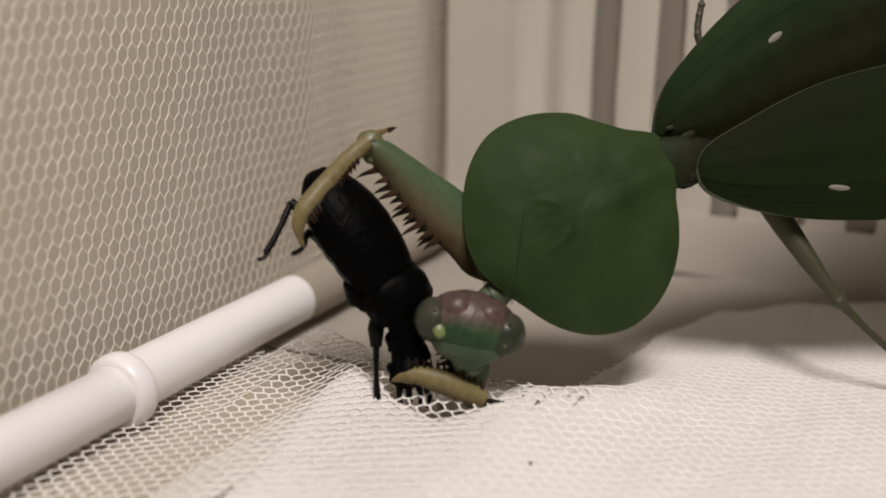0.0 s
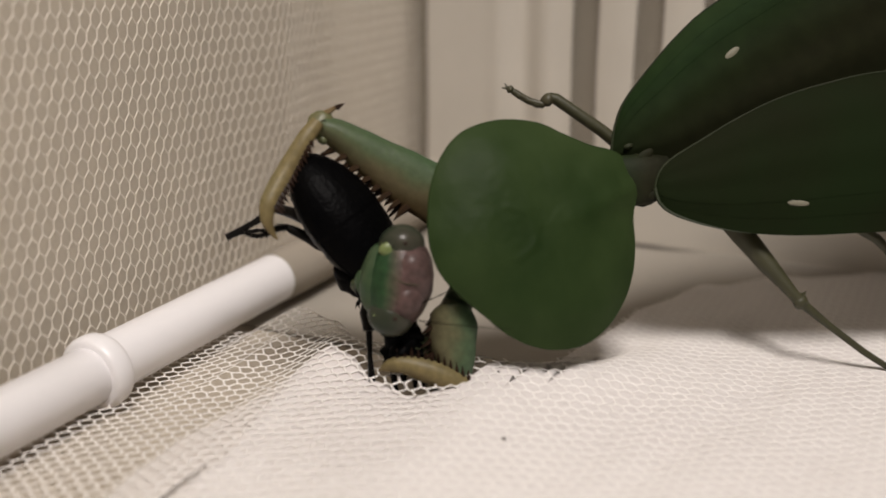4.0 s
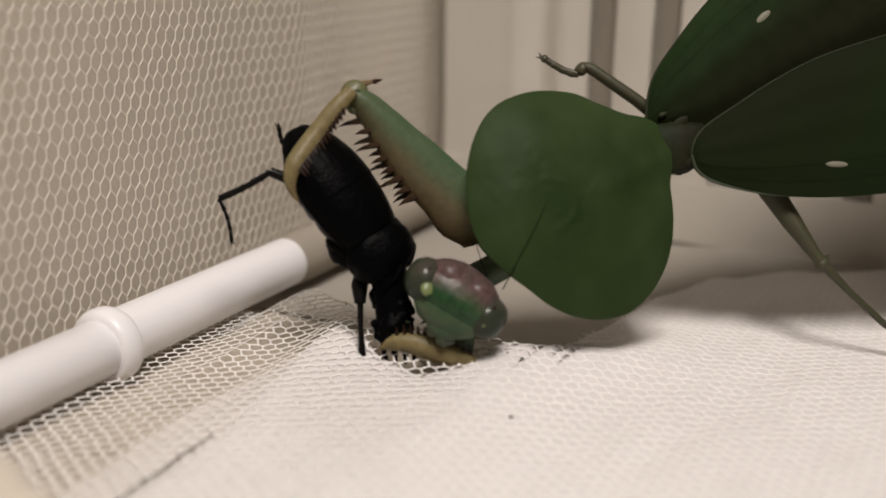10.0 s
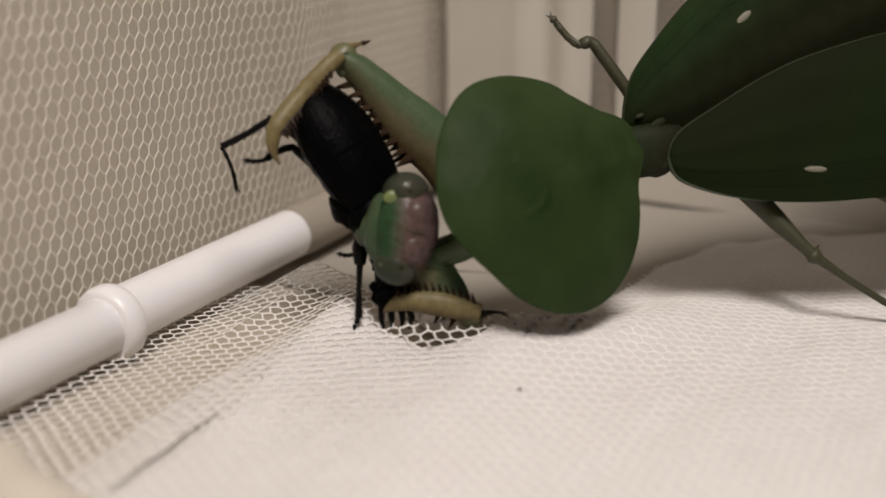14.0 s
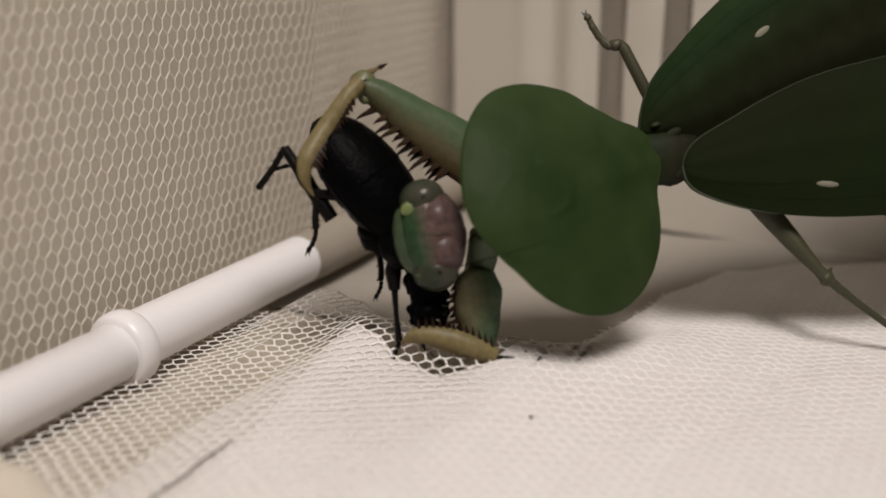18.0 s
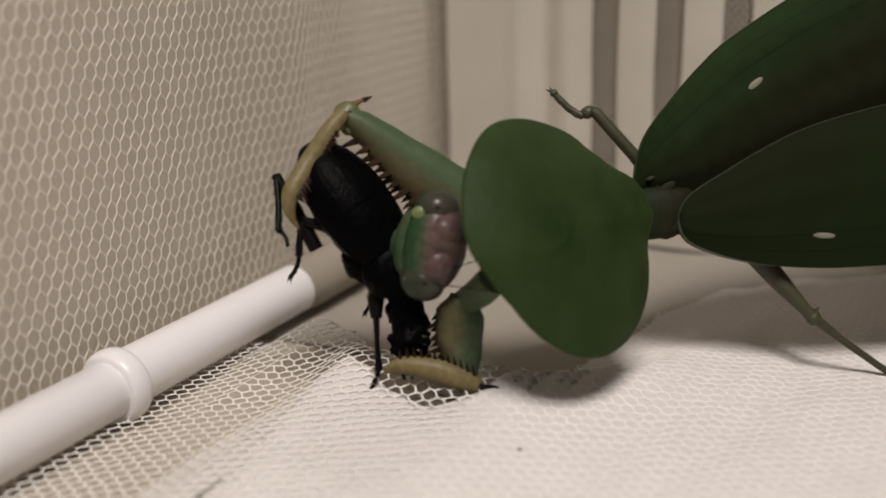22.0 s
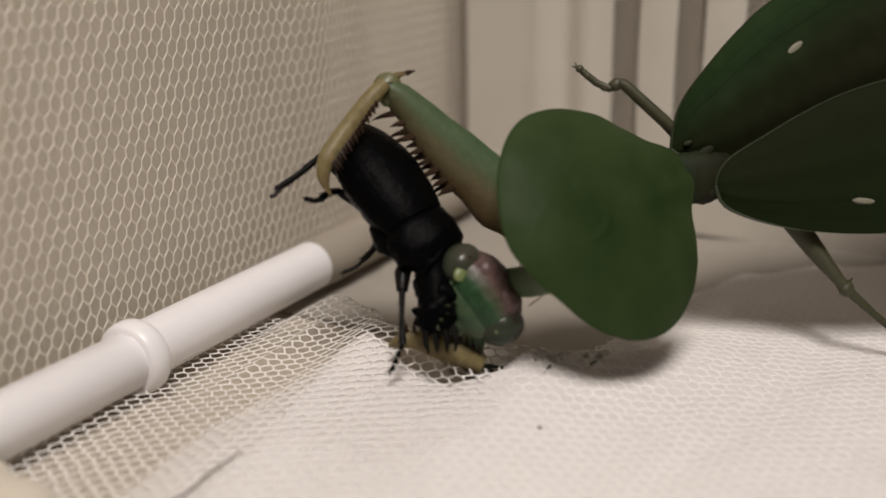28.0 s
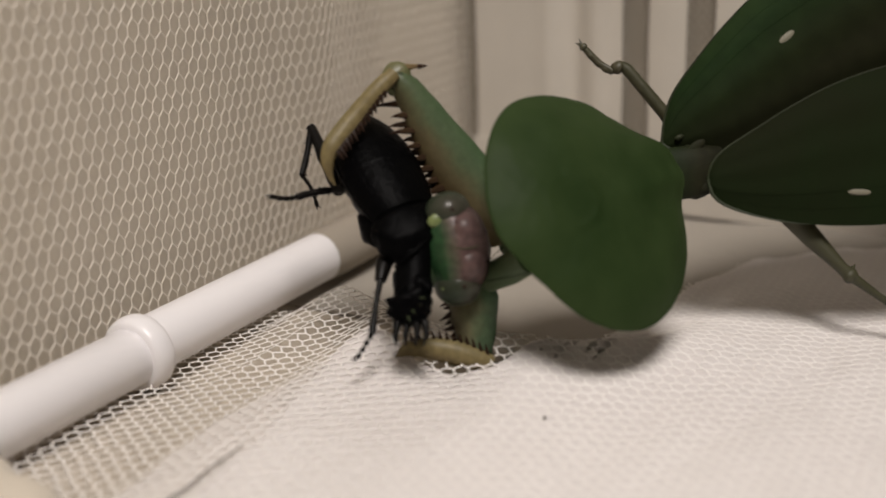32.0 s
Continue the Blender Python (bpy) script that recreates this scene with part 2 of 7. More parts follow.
M_UPPER = graded("upper_wing_skin", ((0.0, (0.0125, 0.0135, 0.0060)), (0.30, (0.0120, 0.0165, 0.0060)), (0.68, (0.0110, 0.0240, 0.0068)), (0.93, (0.0165, 0.0320, 0.0090)), (1.0, (0.040, 0.042, 0.020))), 1, -2.0, 10.6, rough=0.65, through_light=0.04, scale=90, wobble=0.10, bump=0.12, spec=0.05, mottle=0.12, turn=-37.5)
M_WAIST = graded("waist_skin", ((0.0, (0.016, 0.030, 0.010)), (0.35, (0.015, 0.022, 0.009)), (0.62, (0.0165, 0.0168, 0.008)), (1.0, (0.009, 0.010, 0.005))), 0, -5.0, 4.5, rough=0.6, through_light=0.03, scale=160, wobble=0.12, bump=0.15, spec=0.1, mottle=0.15)
M_SHIN = graded("shin_skin", ((0.0, (0.19, 0.160, 0.075)), (0.5, (0.225, 0.178, 0.080)), (1.0, (0.15, 0.112, 0.050))), 1, -2.0, 1.2, through_light=0.22, wobble=0.3, mottle=0.15)


# ---- mesh helpers, in millimetres ----
def grid_mesh(rows):
    """Vertices and quads of a sheet, from equal rows of points."""
    w = len(rows[0])
    verts = [p for r in rows for p in r]
    faces = [(i * w + j, i * w + j + 1, (i + 1) * w + j + 1, (i + 1) * w + j) for i in range(len(rows) - 1) for j in range(w - 1)]
    return verts, faces


def solid(rows, thick, out=(0, 0, 1)):
    """A sheet of that thickness, with its rim closed."""
    w, h = len(rows[0]), len(rows)
    top, faces = grid_mesh(rows)
    o = Vector(out)
    low = [tuple(Vector(p) - o * thick) for p in top]
    k = len(top)
    faces = faces + [tuple(k + i for i in reversed(f)) for f in faces]
    rim = [j for j in range(w)] + [i * w + w - 1 for i in range(1, h)] + [(h - 1) * w + j for j in range(w - 2, -1, -1)] + [i * w for i in range(h - 2, 0, -1)]
    for a, b in zip(rim, rim[1:] + rim[:1]):
        faces.append((b, a, a + k, b + k))
    return top + low, faces


def tube(points, radii, sides=10, flat=1.0, cap=True):
    """A limb along points with a radius at each; flat squeezes it along z."""
    pts = [Vector(p) for p in points]
    verts, faces = [], []
    for i, p in enumerate(pts):
        d = (pts[min(i + 1, len(pts) - 1)] - pts[max(i - 1, 0)]).normalized()
        up = Vector((0, 0, 1)) if abs(d.z) < 0.9 else Vector((0, 1, 0))
        s = d.cross(up).normalized()
        u = s.cross(d).normalized()
        for k in range(sides):
            a = 2 * math.pi * k / sides
            verts.append(tuple(p + s * (math.cos(a) * radii[i]) + u * (math.sin(a) * radii[i] * flat)))
    for i in range(len(pts) - 1):
        for k in range(sides):
            a, b = i * sides + k, i * sides + (k + 1) % sides
            faces.append((a, b, b + sides, a + sides))
    if cap:
        faces.append(tuple(range(sides - 1, -1, -1)))
        faces.append(tuple((len(pts) - 1) * sides + k for k in range(sides)))
    return verts, faces


def blob(c, r, turn=0, lat=12, lon=18, wob=0.0, power=1.0):
    """An ellipsoid about c with radii r, turned about z; wob roughens it."""
    verts, faces = [], []
    ca, sa = math.cos(radians(turn)), math.sin(radians(turn))
    for i in range(lat + 1):
        th = math.pi * i / lat
        for j in range(lon):
            ph = 2 * math.pi * j / lon
            sx = math.sin(th) ** power
            x, y, z = r[0] * sx * math.cos(ph), r[1] * math.cos(th), r[2] * sx * math.sin(ph)
            if wob:
                f = 1 + wob * noise.noise(Vector((x + c[0], y + c[1], z + c[2])) * 0.9)
                x, y, z = x * f, y * f, z * f
            verts.append((c[0] + ca * x - sa * y, c[1] + sa * x + ca * y, c[2] + z))
    for i in range(lat):
        for j in range(lon):
            a, b = i * lon + j, i * lon + (j + 1) % lon
            faces.append((a, a + lon, b + lon, b))
    return verts, faces


def join(*meshes):
    verts, faces = [], []
    for v, f in meshes:
        k = len(verts)
        verts += [tuple(p) for p in v]
        faces += [tuple(i + k for i in q) for q in f]
    return verts, faces


def spike(p, d, length, r, sides=6, bend=0.0):
    """A thorn from p along d."""
    p, d = Vector(p), Vector(d).normalized()
    side = Vector((-d.y, d.x, 0))
    pts = [p + d * length * s + side * bend * length * s * s for s in (-0.15, 0.2, 0.6, 1.0)]
    return tube(pts, [r * 1.15, r, r * 0.55, r * 0.08], sides)


def mesh_of(name, data, mat, smooth=True, clean=True):
    """A mesh in metres from vertices and faces in millimetres."""
    me = bpy.data.meshes.new(name)
    v, f = data
    me.from_pydata([(x * MM, y * MM, z * MM) for x, y, z in v], [], f)
    if clean:
        bm = bmesh.new()
        bm.from_mesh(me)
        bmesh.ops.remove_doubles(bm, verts=bm.verts, dist=1e-7)
        bmesh.ops.recalc_face_normals(bm, faces=bm.faces)
        bm.to_mesh(me)
        bm.free()
    if smooth:
        me.polygons.foreach_set("use_smooth", [True] * len(me.polygons))
        if hasattr(me, "set_sharp_from_angle"):
            me.set_sharp_from_angle(angle=radians(50))
    me.materials.append(mat)
    return me


def part(name, data, mat, parent, label="", smooth=True, clean=True):
    if parent.name.split(".")[0] in LIVING:
        data = ([(x * UNIT, y * UNIT, z * UNIT) for x, y, z in data[0]], data[1])
        LIVING.add(name)
    ob = new(name, mesh_of(name, data, mat, smooth, clean))
    ob.parent = parent
    if label:
        ob["label"] = label
    return ob


LIVING = {"mantis", "beetle"}


def thing(name, label, category, group="", kind=""):
    return tagged(new(name), label, category, group, kind)


# ---- the cage: a along the back wall, b along the side wall towards the opening, z up ----
TURN = 26.8
CAGE = pose(0.002056, 0.208504, 0, 0, 0, -TURN)


BACK = CAGE @ pose(0, -0.0035, 0)


def setting(name, data, mat, label, category, kind="structure", smooth=True, clean=True):
    ob = new(name, mesh_of(name, data, mat, smooth, clean))
    ob.matrix_world = BACK if name.endswith("north") else CAGE
    return tagged(ob, label, category, "", kind)


def hexnet(a0, a1, b0, b1, place, pitch=2.3, row=1.95, r=0.2, keep=None, flat=0.6, upright=0.2, wander=0.14):
    """Threads of a knitted net with six-sided holes, laid by place(a, b) -> point and normal."""
    verts, faces = [], []

    def strand(p, q):
        if keep and not keep((p[0] + q[0]) / 2, (p[1] + q[1]) / 2):
            return
        P, n1 = place(*p)
        Q, n2 = place(*q)
        P, Q, n = Vector(P), Vector(Q), Vector(n1)
        d = Q - P
        s = d.cross(n).normalized() * r
        e = d.normalized() * r * 0.5
        u = n * r * flat
        k = len(verts)
        for c in (P - e, Q + e):
            verts.extend([tuple(c + s), tuple(c + u), tuple(c - s), tuple(c - u)])
        for i in range(4):
            j = (i + 1) % 4
            faces.append((k + i, k + j, k + 4 + j, k + 4 + i))

    nb = int((b1 - b0) / row)
    na = int((a1 - a0) / pitch)
    for i in range(nb + 1):
        for j in range(na + 1):
            x = a0 + (j + 0.5 * (i % 2)) * pitch
            y = b0 + i * row
            wob = lambda X, Y: (X + wander * noise.noise(Vector((X * 0.3, Y * 0.3, 1))), Y + wander * noise.noise(Vector((X * 0.3, Y * 0.3, 7))))
            lo, hi = wob(x, y - row * upright), wob(x, y + row * upright)
            strand(lo, hi)
            strand(hi, wob(x + pitch / 2, y + row * (1 - upright)))
            strand(hi, wob(x - pitch / 2, y + row * (1 - upright)))
    return verts, faces


# floor relief: a ridge of loose net parallel to the back wall, sinking behind
def bend(x, knots):
    """A smooth line through a few (x, y) knots."""
    if x <= knots[0][0]:
        return knots[0][1]
    for (x0, y0), (x1, y1) in zip(knots, knots[1:]):
        if x <= x1:
            k = (x - x0) / (x1 - x0)
            return y0 + (y1 - y0) * k * k * (3 - 2 * k)
    return knots[-1][1]


RIDGE = ((8, 71), (14, 66), (20, 68.5), (27, 74.5), (36, 75.5), (45, 71.8), (54, 67.5), (62, 63), (80, 50))
TUCK = ((22, 75), (27, 78), (33, 81.5), (38, 82.5), (41.5, 79), (44, 72.5), (46.5, 66), (49.5, 52), (53, 34), (58, 22), (70, 12), (84, 3))


def ramp01(x, x0, x1):
    k = max(0.0, min(1.0, (x - x0) / (x1 - x0)))
    return k * k * (3 - 2 * k)


def floor_z(a, b):
    d = b - bend(a, RIDGE)
    height = 3.4 * ramp01(a, 7, 14) * (1 - ramp01(a, 49, 74))
    back = 2.2 + 14 * ramp01(a, 50, 62)
    front = 1 / (1 + (d / 8.0) ** 2)
    dip = 0.9 * math.exp(-((a - 38) / 7) ** 2 - ((d - 7) / 4) ** 2)
    z = height * (front if d > 0 else math.exp(-(d / back) ** 2)) - dip * (d > -3)
    slope = (0.6 * ramp01(a, 8, 18) + 1.1 * ramp01(a, 19.5, 24.5)) * ramp01(b, 68, 80) - 0.9 * ramp01(b, 95, 130)
    fold = 0.55 * math.exp(-((a - 16.5 + 0.10 * (b - 70)) / 0.9) ** 2) * ramp01(b, 68, 76) * (1 - ramp01(b, 84, 98))
    return z + slope * (1 - ramp01(a, 42, 62)) + fold + 0.25 * noise.noise(Vector((a * 0.06, b * 0.06, 3))) + 0.34 * noise.noise(Vector((a * 0.24 + b * 0.05, b * 0.03, 9))) * ramp01(a, 46, 64)


def floor_place(a, b):
    z = floor_z(a, b)
    e = 0.4
    n = Vector((-(floor_z(a + e, b) - z) / e, (floor_z(a, b + e) - z) / e, 1)).normalized()
    return (a, -b, z + 0.17 - 0.06 * ramp01(a, 40, 56)), n


def build_cage():
    # side wall
    net = hexnet(-6, 190, 0, 100, lambda u, v: ((0.25 * noise.noise(Vector((u * 0.03, v * 0.03, 5))) - 0.4 + 1.7 * math.exp(-((u - 50) / 7) ** 2) * max(0.0, min(1.0, (v - 9) / 18)), -u, v), Vector((1, 0, 0))), 1.75, 1.85, 0.14, upright=0.26, wander=0.22)
    setting("wall_west", net, M_NET, "white knitted net side wall of the cage with six-sided holes", "wall", smooth=False, clean=False)
    def away(v):
        deep = 0.5 * max(0.0, 64.0 - max(v, 0.0)) ** 1.25 * 0.115
        return -6.0 - 0.5 * math.sin(v * 0.05) - deep + (deep + 3.5) * (1 - ramp01(v, -12, 14))

    back = solid([[(away(-70 + 5 * i), -(-70 + 5 * i), -9 + 16 * j) for j in range(11)] for i in range(56)], 1.5, (1, 0, 0))
    setting("backdrop_west", back, M_BEIGE, "plain beige cloth hanging behind the net wall", "backdrop")
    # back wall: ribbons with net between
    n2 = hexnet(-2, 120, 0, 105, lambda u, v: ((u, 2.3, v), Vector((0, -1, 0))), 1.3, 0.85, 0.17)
    setting("wall_north", n2, M_NETB, "white knitted net back wall of the cage, thread coloured dim as in shade", "wall", smooth=False, clean=False)
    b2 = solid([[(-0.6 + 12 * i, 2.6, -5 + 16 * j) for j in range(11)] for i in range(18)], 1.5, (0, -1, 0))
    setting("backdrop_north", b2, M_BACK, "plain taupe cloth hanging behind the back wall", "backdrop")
    curtain = thing("back_curtain", "white pleated cloth with upright net gaps along the cage back wall", "curtain", kind="structure")
    curtain.matrix_world = BACK
    spans = [(2.1, 29.3)] + [(33.9 + 10.9 * k, 40.2 + 10.9 * k) for k in range(10)]
    for k, (a0, a1) in enumerate(spans):
        n = 28 if k == 0 else 8
        rows = []
        for i in range(n + 1):
            s = i / n
            a = a0 + (a1 - a0) * s
            d = 0.35 * math.sin(math.pi * s)
            if k == 0:
                d += 0.5 * math.exp(-((a - 16.0) / 1.6) ** 2) - 1.5 * math.exp(-((a - 20.3) / 2.2) ** 2) + 0.7 * math.exp(-((a - 25.0) / 2.0) ** 2)
            rows.append([(a + 0.1 * math.sin(j * 0.9 + k), 0.6 - d + 0.15 * math.sin(j * 0.5 + k), 9.5 + 4.5 * j) for j in range(22)])
        part("pleat", solid(rows, 0.25, (0, -1, 0)), M_WHITE, curtain)
    hem = solid([[(1.5 + 4 * i, -0.2 + 0.25 * math.sin(i * 0.9) - 0.2 * (j == 1), -0.5 + 5.2 * j) for j in range(3)] for i in range(40)], 0.6, (0, -1, 0))
    part("hem", hem, M_WHITE, curtain, "plain cloth hem along the foot")
    # floor: cloth under the net, the net, the sheet of tissue below it
    base = solid([[(-74 + 6 * i, -(-14 + 6 * j), -1.7) for j in range(46)] for i in range(50)], 3.0)
    rows = []
    for i in range(64):
        a = 0.2 + 2.0 * i
        k = ramp01(a, 46, 58)
        reach = 64.0 + 8.0 * ramp01(a, 24, 36) - 4.0 * ramp01(a, 50, 70)
        r = []
        for j in range(36):
            v = 0.3 + reach * j / 35
            crease = 0.35 * math.exp(-((v - 31 - 0.15 * a) / 1.2) ** 2) - 0.3 * math.exp(-((v - 44 + 0.1 * a) / 1.6) ** 2)
            r.append((a, -v, -1.2 + 0.75 * k + crease + 0.2 * noise.noise(Vector((a * 0.13, v * 0.13, 6)))))
        rows.append(r)
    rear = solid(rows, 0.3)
    setting("floor_rear", rear, M_REAR, "off-white cloth floor behind the crease, coloured dark as in the mantis shadow", "floor")
    setting("floor", base, M_UNDER, "beige cloth cage floor below the net", "floor")
    fn = hexnet(3, 140, 0.5, 100, lambda b, a: floor_place(a, b), 1.65, 1.35, 0.115, upright=0.25, wander=0.25, keep=lambda b, a: b > bend(a, RIDGE) - 0.9 if a < 44 else b > bend(a, TUCK) + 2.5)
    setting("floor_net", fn, M_FLOORNET, "loose white knitted net over the cage floor, creased", "netting", smooth=False, clean=False)
    rows = []
    for i in range(105):
        r = []
        for j in range(90):
            s = j / 89
            a = 22.2 + 1.25 * i
            b0 = bend(a, TUCK)
            b = b0 + (200 - b0) * s ** 1.15 if a < 46 else b0 + (200 - b0) * s
            a += 0.6 + 4.4 * ramp01(b, 82, 108) * max(0.0, 1 - i / 10)
            wr = 0.12 * noise.noise(Vector((a * 0.35, b * 0.12, 2))) + 0.13 * noise.noise(Vector((a * 0.9, b * 0.9, 8)))
            edge = -0.8 * math.exp(-(i / 0.6) ** 2) - 0.5 * math.exp(-((b - b0) / 1.2) ** 2) * (1 - 0.7 * ramp01(a, 42, 46))
            r.append((a + 0.6 * noise.noise(Vector((0, b * 0.2, 4))) * (i < 3), -b, floor_z(a, b) - 0.02 + 0.12 * ramp01(a, 38, 50) + wr * (1 - 0.5 * ramp01(a, 38, 50)) + edge))
        rows.append(r)
    sheet = setting("tissue_sheet", solid(rows, 0.3), M_TISSUE, "white tissue sheet tucked under the floor net", "tissue sheet", "thing")
    rows = []
    for i in range(7):
        r = []
        for j in range(40):
            b = 83 + 1.35 * j
            wide = 7.8 * ramp01(b, 80, 104)
            a = 23.6 + 4.4 * ramp01(b, 82, 108) - wide * (1 - i / 6) + 0.5 * noise.noise(Vector((i * 0.1, b * 0.2, 4)))
            r.append((a, -b, floor_z(a, b) - 0.22 + 0.12 * noise.noise(Vector((a * 0.7, b * 0.3, 9)))))
        rows.append(r)
    part("folded_edge", solid(rows, 0.2), M_FOLD, sheet, "thin off-white folded edge of the sheet")
    # dark tube standing in for the shaded gap between the fold's layers
    line = [(27.3 + 0.12 * math.sin(0.9 * k), -(105.5 + 0.9 * k), floor_z(27.3, 105.5 + 0.9 * k) + 0.3) for k in range(18)]
    thread = new("fold_gap_shade", mesh_of("fold_gap_shade", tube(line, [0.05 + 0.06 * math.sin(math.pi * (k + 0.5) / 18) for k in range(18)], 6), M_SPINE))
    thread.matrix_world = CAGE
    tagged(thread, "thin dark line for the shaded gap along the tissue fold, under the floor net", "thread")


def build_pipe():
    pipe = thing("frame_pipe", "white plastic frame pipe lying at the foot of the net wall", "pipe")
    pipe.matrix_world = CAGE

    def ring_mesh(b0, b1, prof, n=40, up=3.42):
        verts, faces = [], []
        for s, r in prof:
            for k in range(n):
                t = 2 * math.pi * k / n
                verts.append((3.64 + r * math.cos(t), -(b0 + (b1 - b0) * s), up + r * math.sin(t)))
        for i in range(len(prof) - 1):
            for k in range(n):
                p, q = i * n + k, i * n + (k + 1) % n
                faces.append((p, q, q + n, p + n))
        return verts, faces

    part("tube", ring_mesh(2, 94.2, [(0, 3.5), (1, 3.5)]), M_PIPE, pipe)
    part("sleeve", ring_mesh(95, 190, [(0, 3.3), (0.002, 3.42), (1, 3.42)], up=3.15), M_PIPE, pipe)
    part("cloth_sleeve", ring_mesh(1.5, 57, [(0, 3.75), (0.93, 3.72), (0.985, 3.62), (1, 3.52)]), M_SLEEVE, pipe, "taupe cloth sleeve over the pipe end")
    part("collar", ring_mesh(92.6, 95.6, [(0, 3.3), (0, 4.0), (0.06, 4.3), (0.2, 4.5), (0.45, 4.58), (0.7, 4.52), (0.9, 4.3), (1, 4.0), (1, 3.3)], up=3.15), M_PIPE, pipe, "raised round collar")
    part("seam_line", tube([(3.64 + 3.5 * math.cos(-0.62), -b, 3.42 + 3.5 * math.sin(-0.62) + 0.02 * math.sin(b)) for b in range(60, 93, 2)], [0.1] * 17, 6), M_PIPE, pipe, "thin moulding line along the pipe")


build_cage()
build_pipe()

seam_pts = [(7.6 + 1.9 * i, -(121.2 + 0.56 * i + 0.4 * math.sin(i)), 1.6) for i in range(15)]
setting("cage_seam", tube(seam_pts, [3.2 + 0.3 * math.sin(i * 1.7) for i in range(15)], 14, 0.8), M_BEIGE, "rolled beige cloth seam at the cage opening", "seam")

# cloth top above the lamp, out of view
roof = solid([[(-20 + 45 * i, -(-20 + 30 * j), 620) for j in range(9)] for i in range(8)], 2.0)
setting("ceiling", roof, M_WHITE, "white cloth cage top", "ceiling")


# ---- the mantis ----
mantis = thing("mantis", "green leaf-shaped shield mantis gripping a black beetle in its forelegs", "mantis")


def guide(knots, n):
    """Evenly spaced points along a smooth curve through a few knots."""
    k = [Vector(p) for p in knots]
    k = [k[0] * 2 - k[1]] + k + [k[-1] * 2 - k[-2]]
    fine = []
    for p0, p1, p2, p3 in zip(k, k[1:], k[2:], k[3:]):
        for i in range(24):
            t = i / 24
            fine.append(0.5 * (2 * p1 + (p2 - p0) * t + (2 * p0 - 5 * p1 + 4 * p2 - p3) * t * t + (3 * p1 - p0 - 3 * p2 + p3) * t ** 3))
    fine.append(k[-2])
    run = [0.0]
    for a, b in zip(fine, fine[1:]):
        run.append(run[-1] + (b - a).length)
    out, j = [], 0
    for i in range(n + 1):
        want = run[-1] * i / n
        while j < len(run) - 2 and run[j + 1] < want:
            j += 1
        out.append(fine[j].lerp(fine[j + 1], min(1.0, (want - run[j]) / max(1e-9, run[j + 1] - run[j]))))
    return out


def leaf(top, low, z0, arch, nx=80, ny=16):
    """A stiff wing cover lofted between its two margins, rows along its length."""
    rows = []
    for i, (p, q) in enumerate(zip(guide(top, nx), guide(low, nx))):
        x = i / nx
        f = min(1.0, (p - q).length / 12)
        r = []
        for j in range(ny + 1):
            k = j / ny * 2 - 1
            c = q.lerp(p, j / ny)
            z = z0 + arch * f * (1 - k * k) + 0.10 * math.sin(11 * k + 3 * x) * f + 0.25 * f * noise.noise(Vector((c.x * 0.12, c.y * 0.12, z0)))
            r.append((c.x, c.y, z))
        rows.append(r)
    return rows


def vein(rows, col, r=0.045):
    pts = [Vector(row[col]) + Vector((0, 0, 0.02)) for row in rows[2:-2]]
    return tube(pts, [r * (1 - 0.6 * i / len(pts)) for i in range(len(pts))], 6)


upper_rows = leaf(((-3.3, 1.5), (-2.9, 4.7), (-1.7, 8.0), (1.4, 12.2), (5.2, 16.6), (10, 20.8), (22, 28), (40, 34), (58, 33), (66, 30)),
                  ((-3.3, 1.5), (-1.5, 0.5), (3, 0.3), (9, 1.6), (18, 5), (30, 11), (45, 18), (58, 25), (66, 30)), -1.2, 1.6)
lower_rows = leaf(((1.9, -3.2), (2.3, -1.5), (3.9, 0.4), (8.2, 3.1), (12.2, 5.5), (17.7, 8.2), (24, 10.2), (32, 11.8), (48, 12.5), (64, 9), (76, 3)),
                  ((1.9, -3.2), (2.5, -5.2), (4.3, -6.6), (8.3, -8.0), (13.5, -9.0), (20, -9.4), (28, -9.1), (44, -8), (62, -4), (76, 3)), 1.4, 1.5)
upper_wing = part("upper_wing", solid(upper_rows, 0.35), M_UPPER, mantis, "dark green leaf-like wing cover lying underneath")
lower_wing = part("lower_wing", solid(lower_rows, 0.35), M_WING, mantis, "dark green leaf-like wing cover lying on top")
for w, rows in ((upper_wing, upper_rows), (lower_wing, lower_rows)):
    for col in ((12, 14) if w is upper_wing else (2, 4)):
        part("vein", vein(rows, col, 0.025), M_UPPER if w is upper_wing else M_WING, w)
    rim = [Vector(r[-1]) for r in rows[:-1]]
    part("wing_margin", tube(rim, [0.10 + 0.12 * math.exp(-i / 7) for i in range(len(rim))], 8), M_MARGIN, w)
    lip = [Vector(r[0]) for r in rows[:16]]
    part("wing_lip", tube(lip, [0.27 * (1 - i / 17) for i in range(16)], 8), M_LIP, w, "pale lip at the wing root")
part("pale_spot", blob((20.1, -5.2, 2.5), (1.5, 0.42, 0.22), -4), M_PALE, lower_wing, "small pale oval spot")
part("pale_spot", blob((12.1, 14.2, 0.25), (1.25, 0.5, 0.25), 40), M_PALE, upper_wing, "small pale oval spot")
part("root_knob", blob((-1.3, 2.2, -0.3), (0.6, 0.35, 0.35), 20, 10, 14, 0.3), M_MARGIN, upper_wing, "small knob at the wing root")
part("abdomen", blob((34, 5, -6), (34, 8, 4.5), 12, 14, 24), M_LEG, mantis)
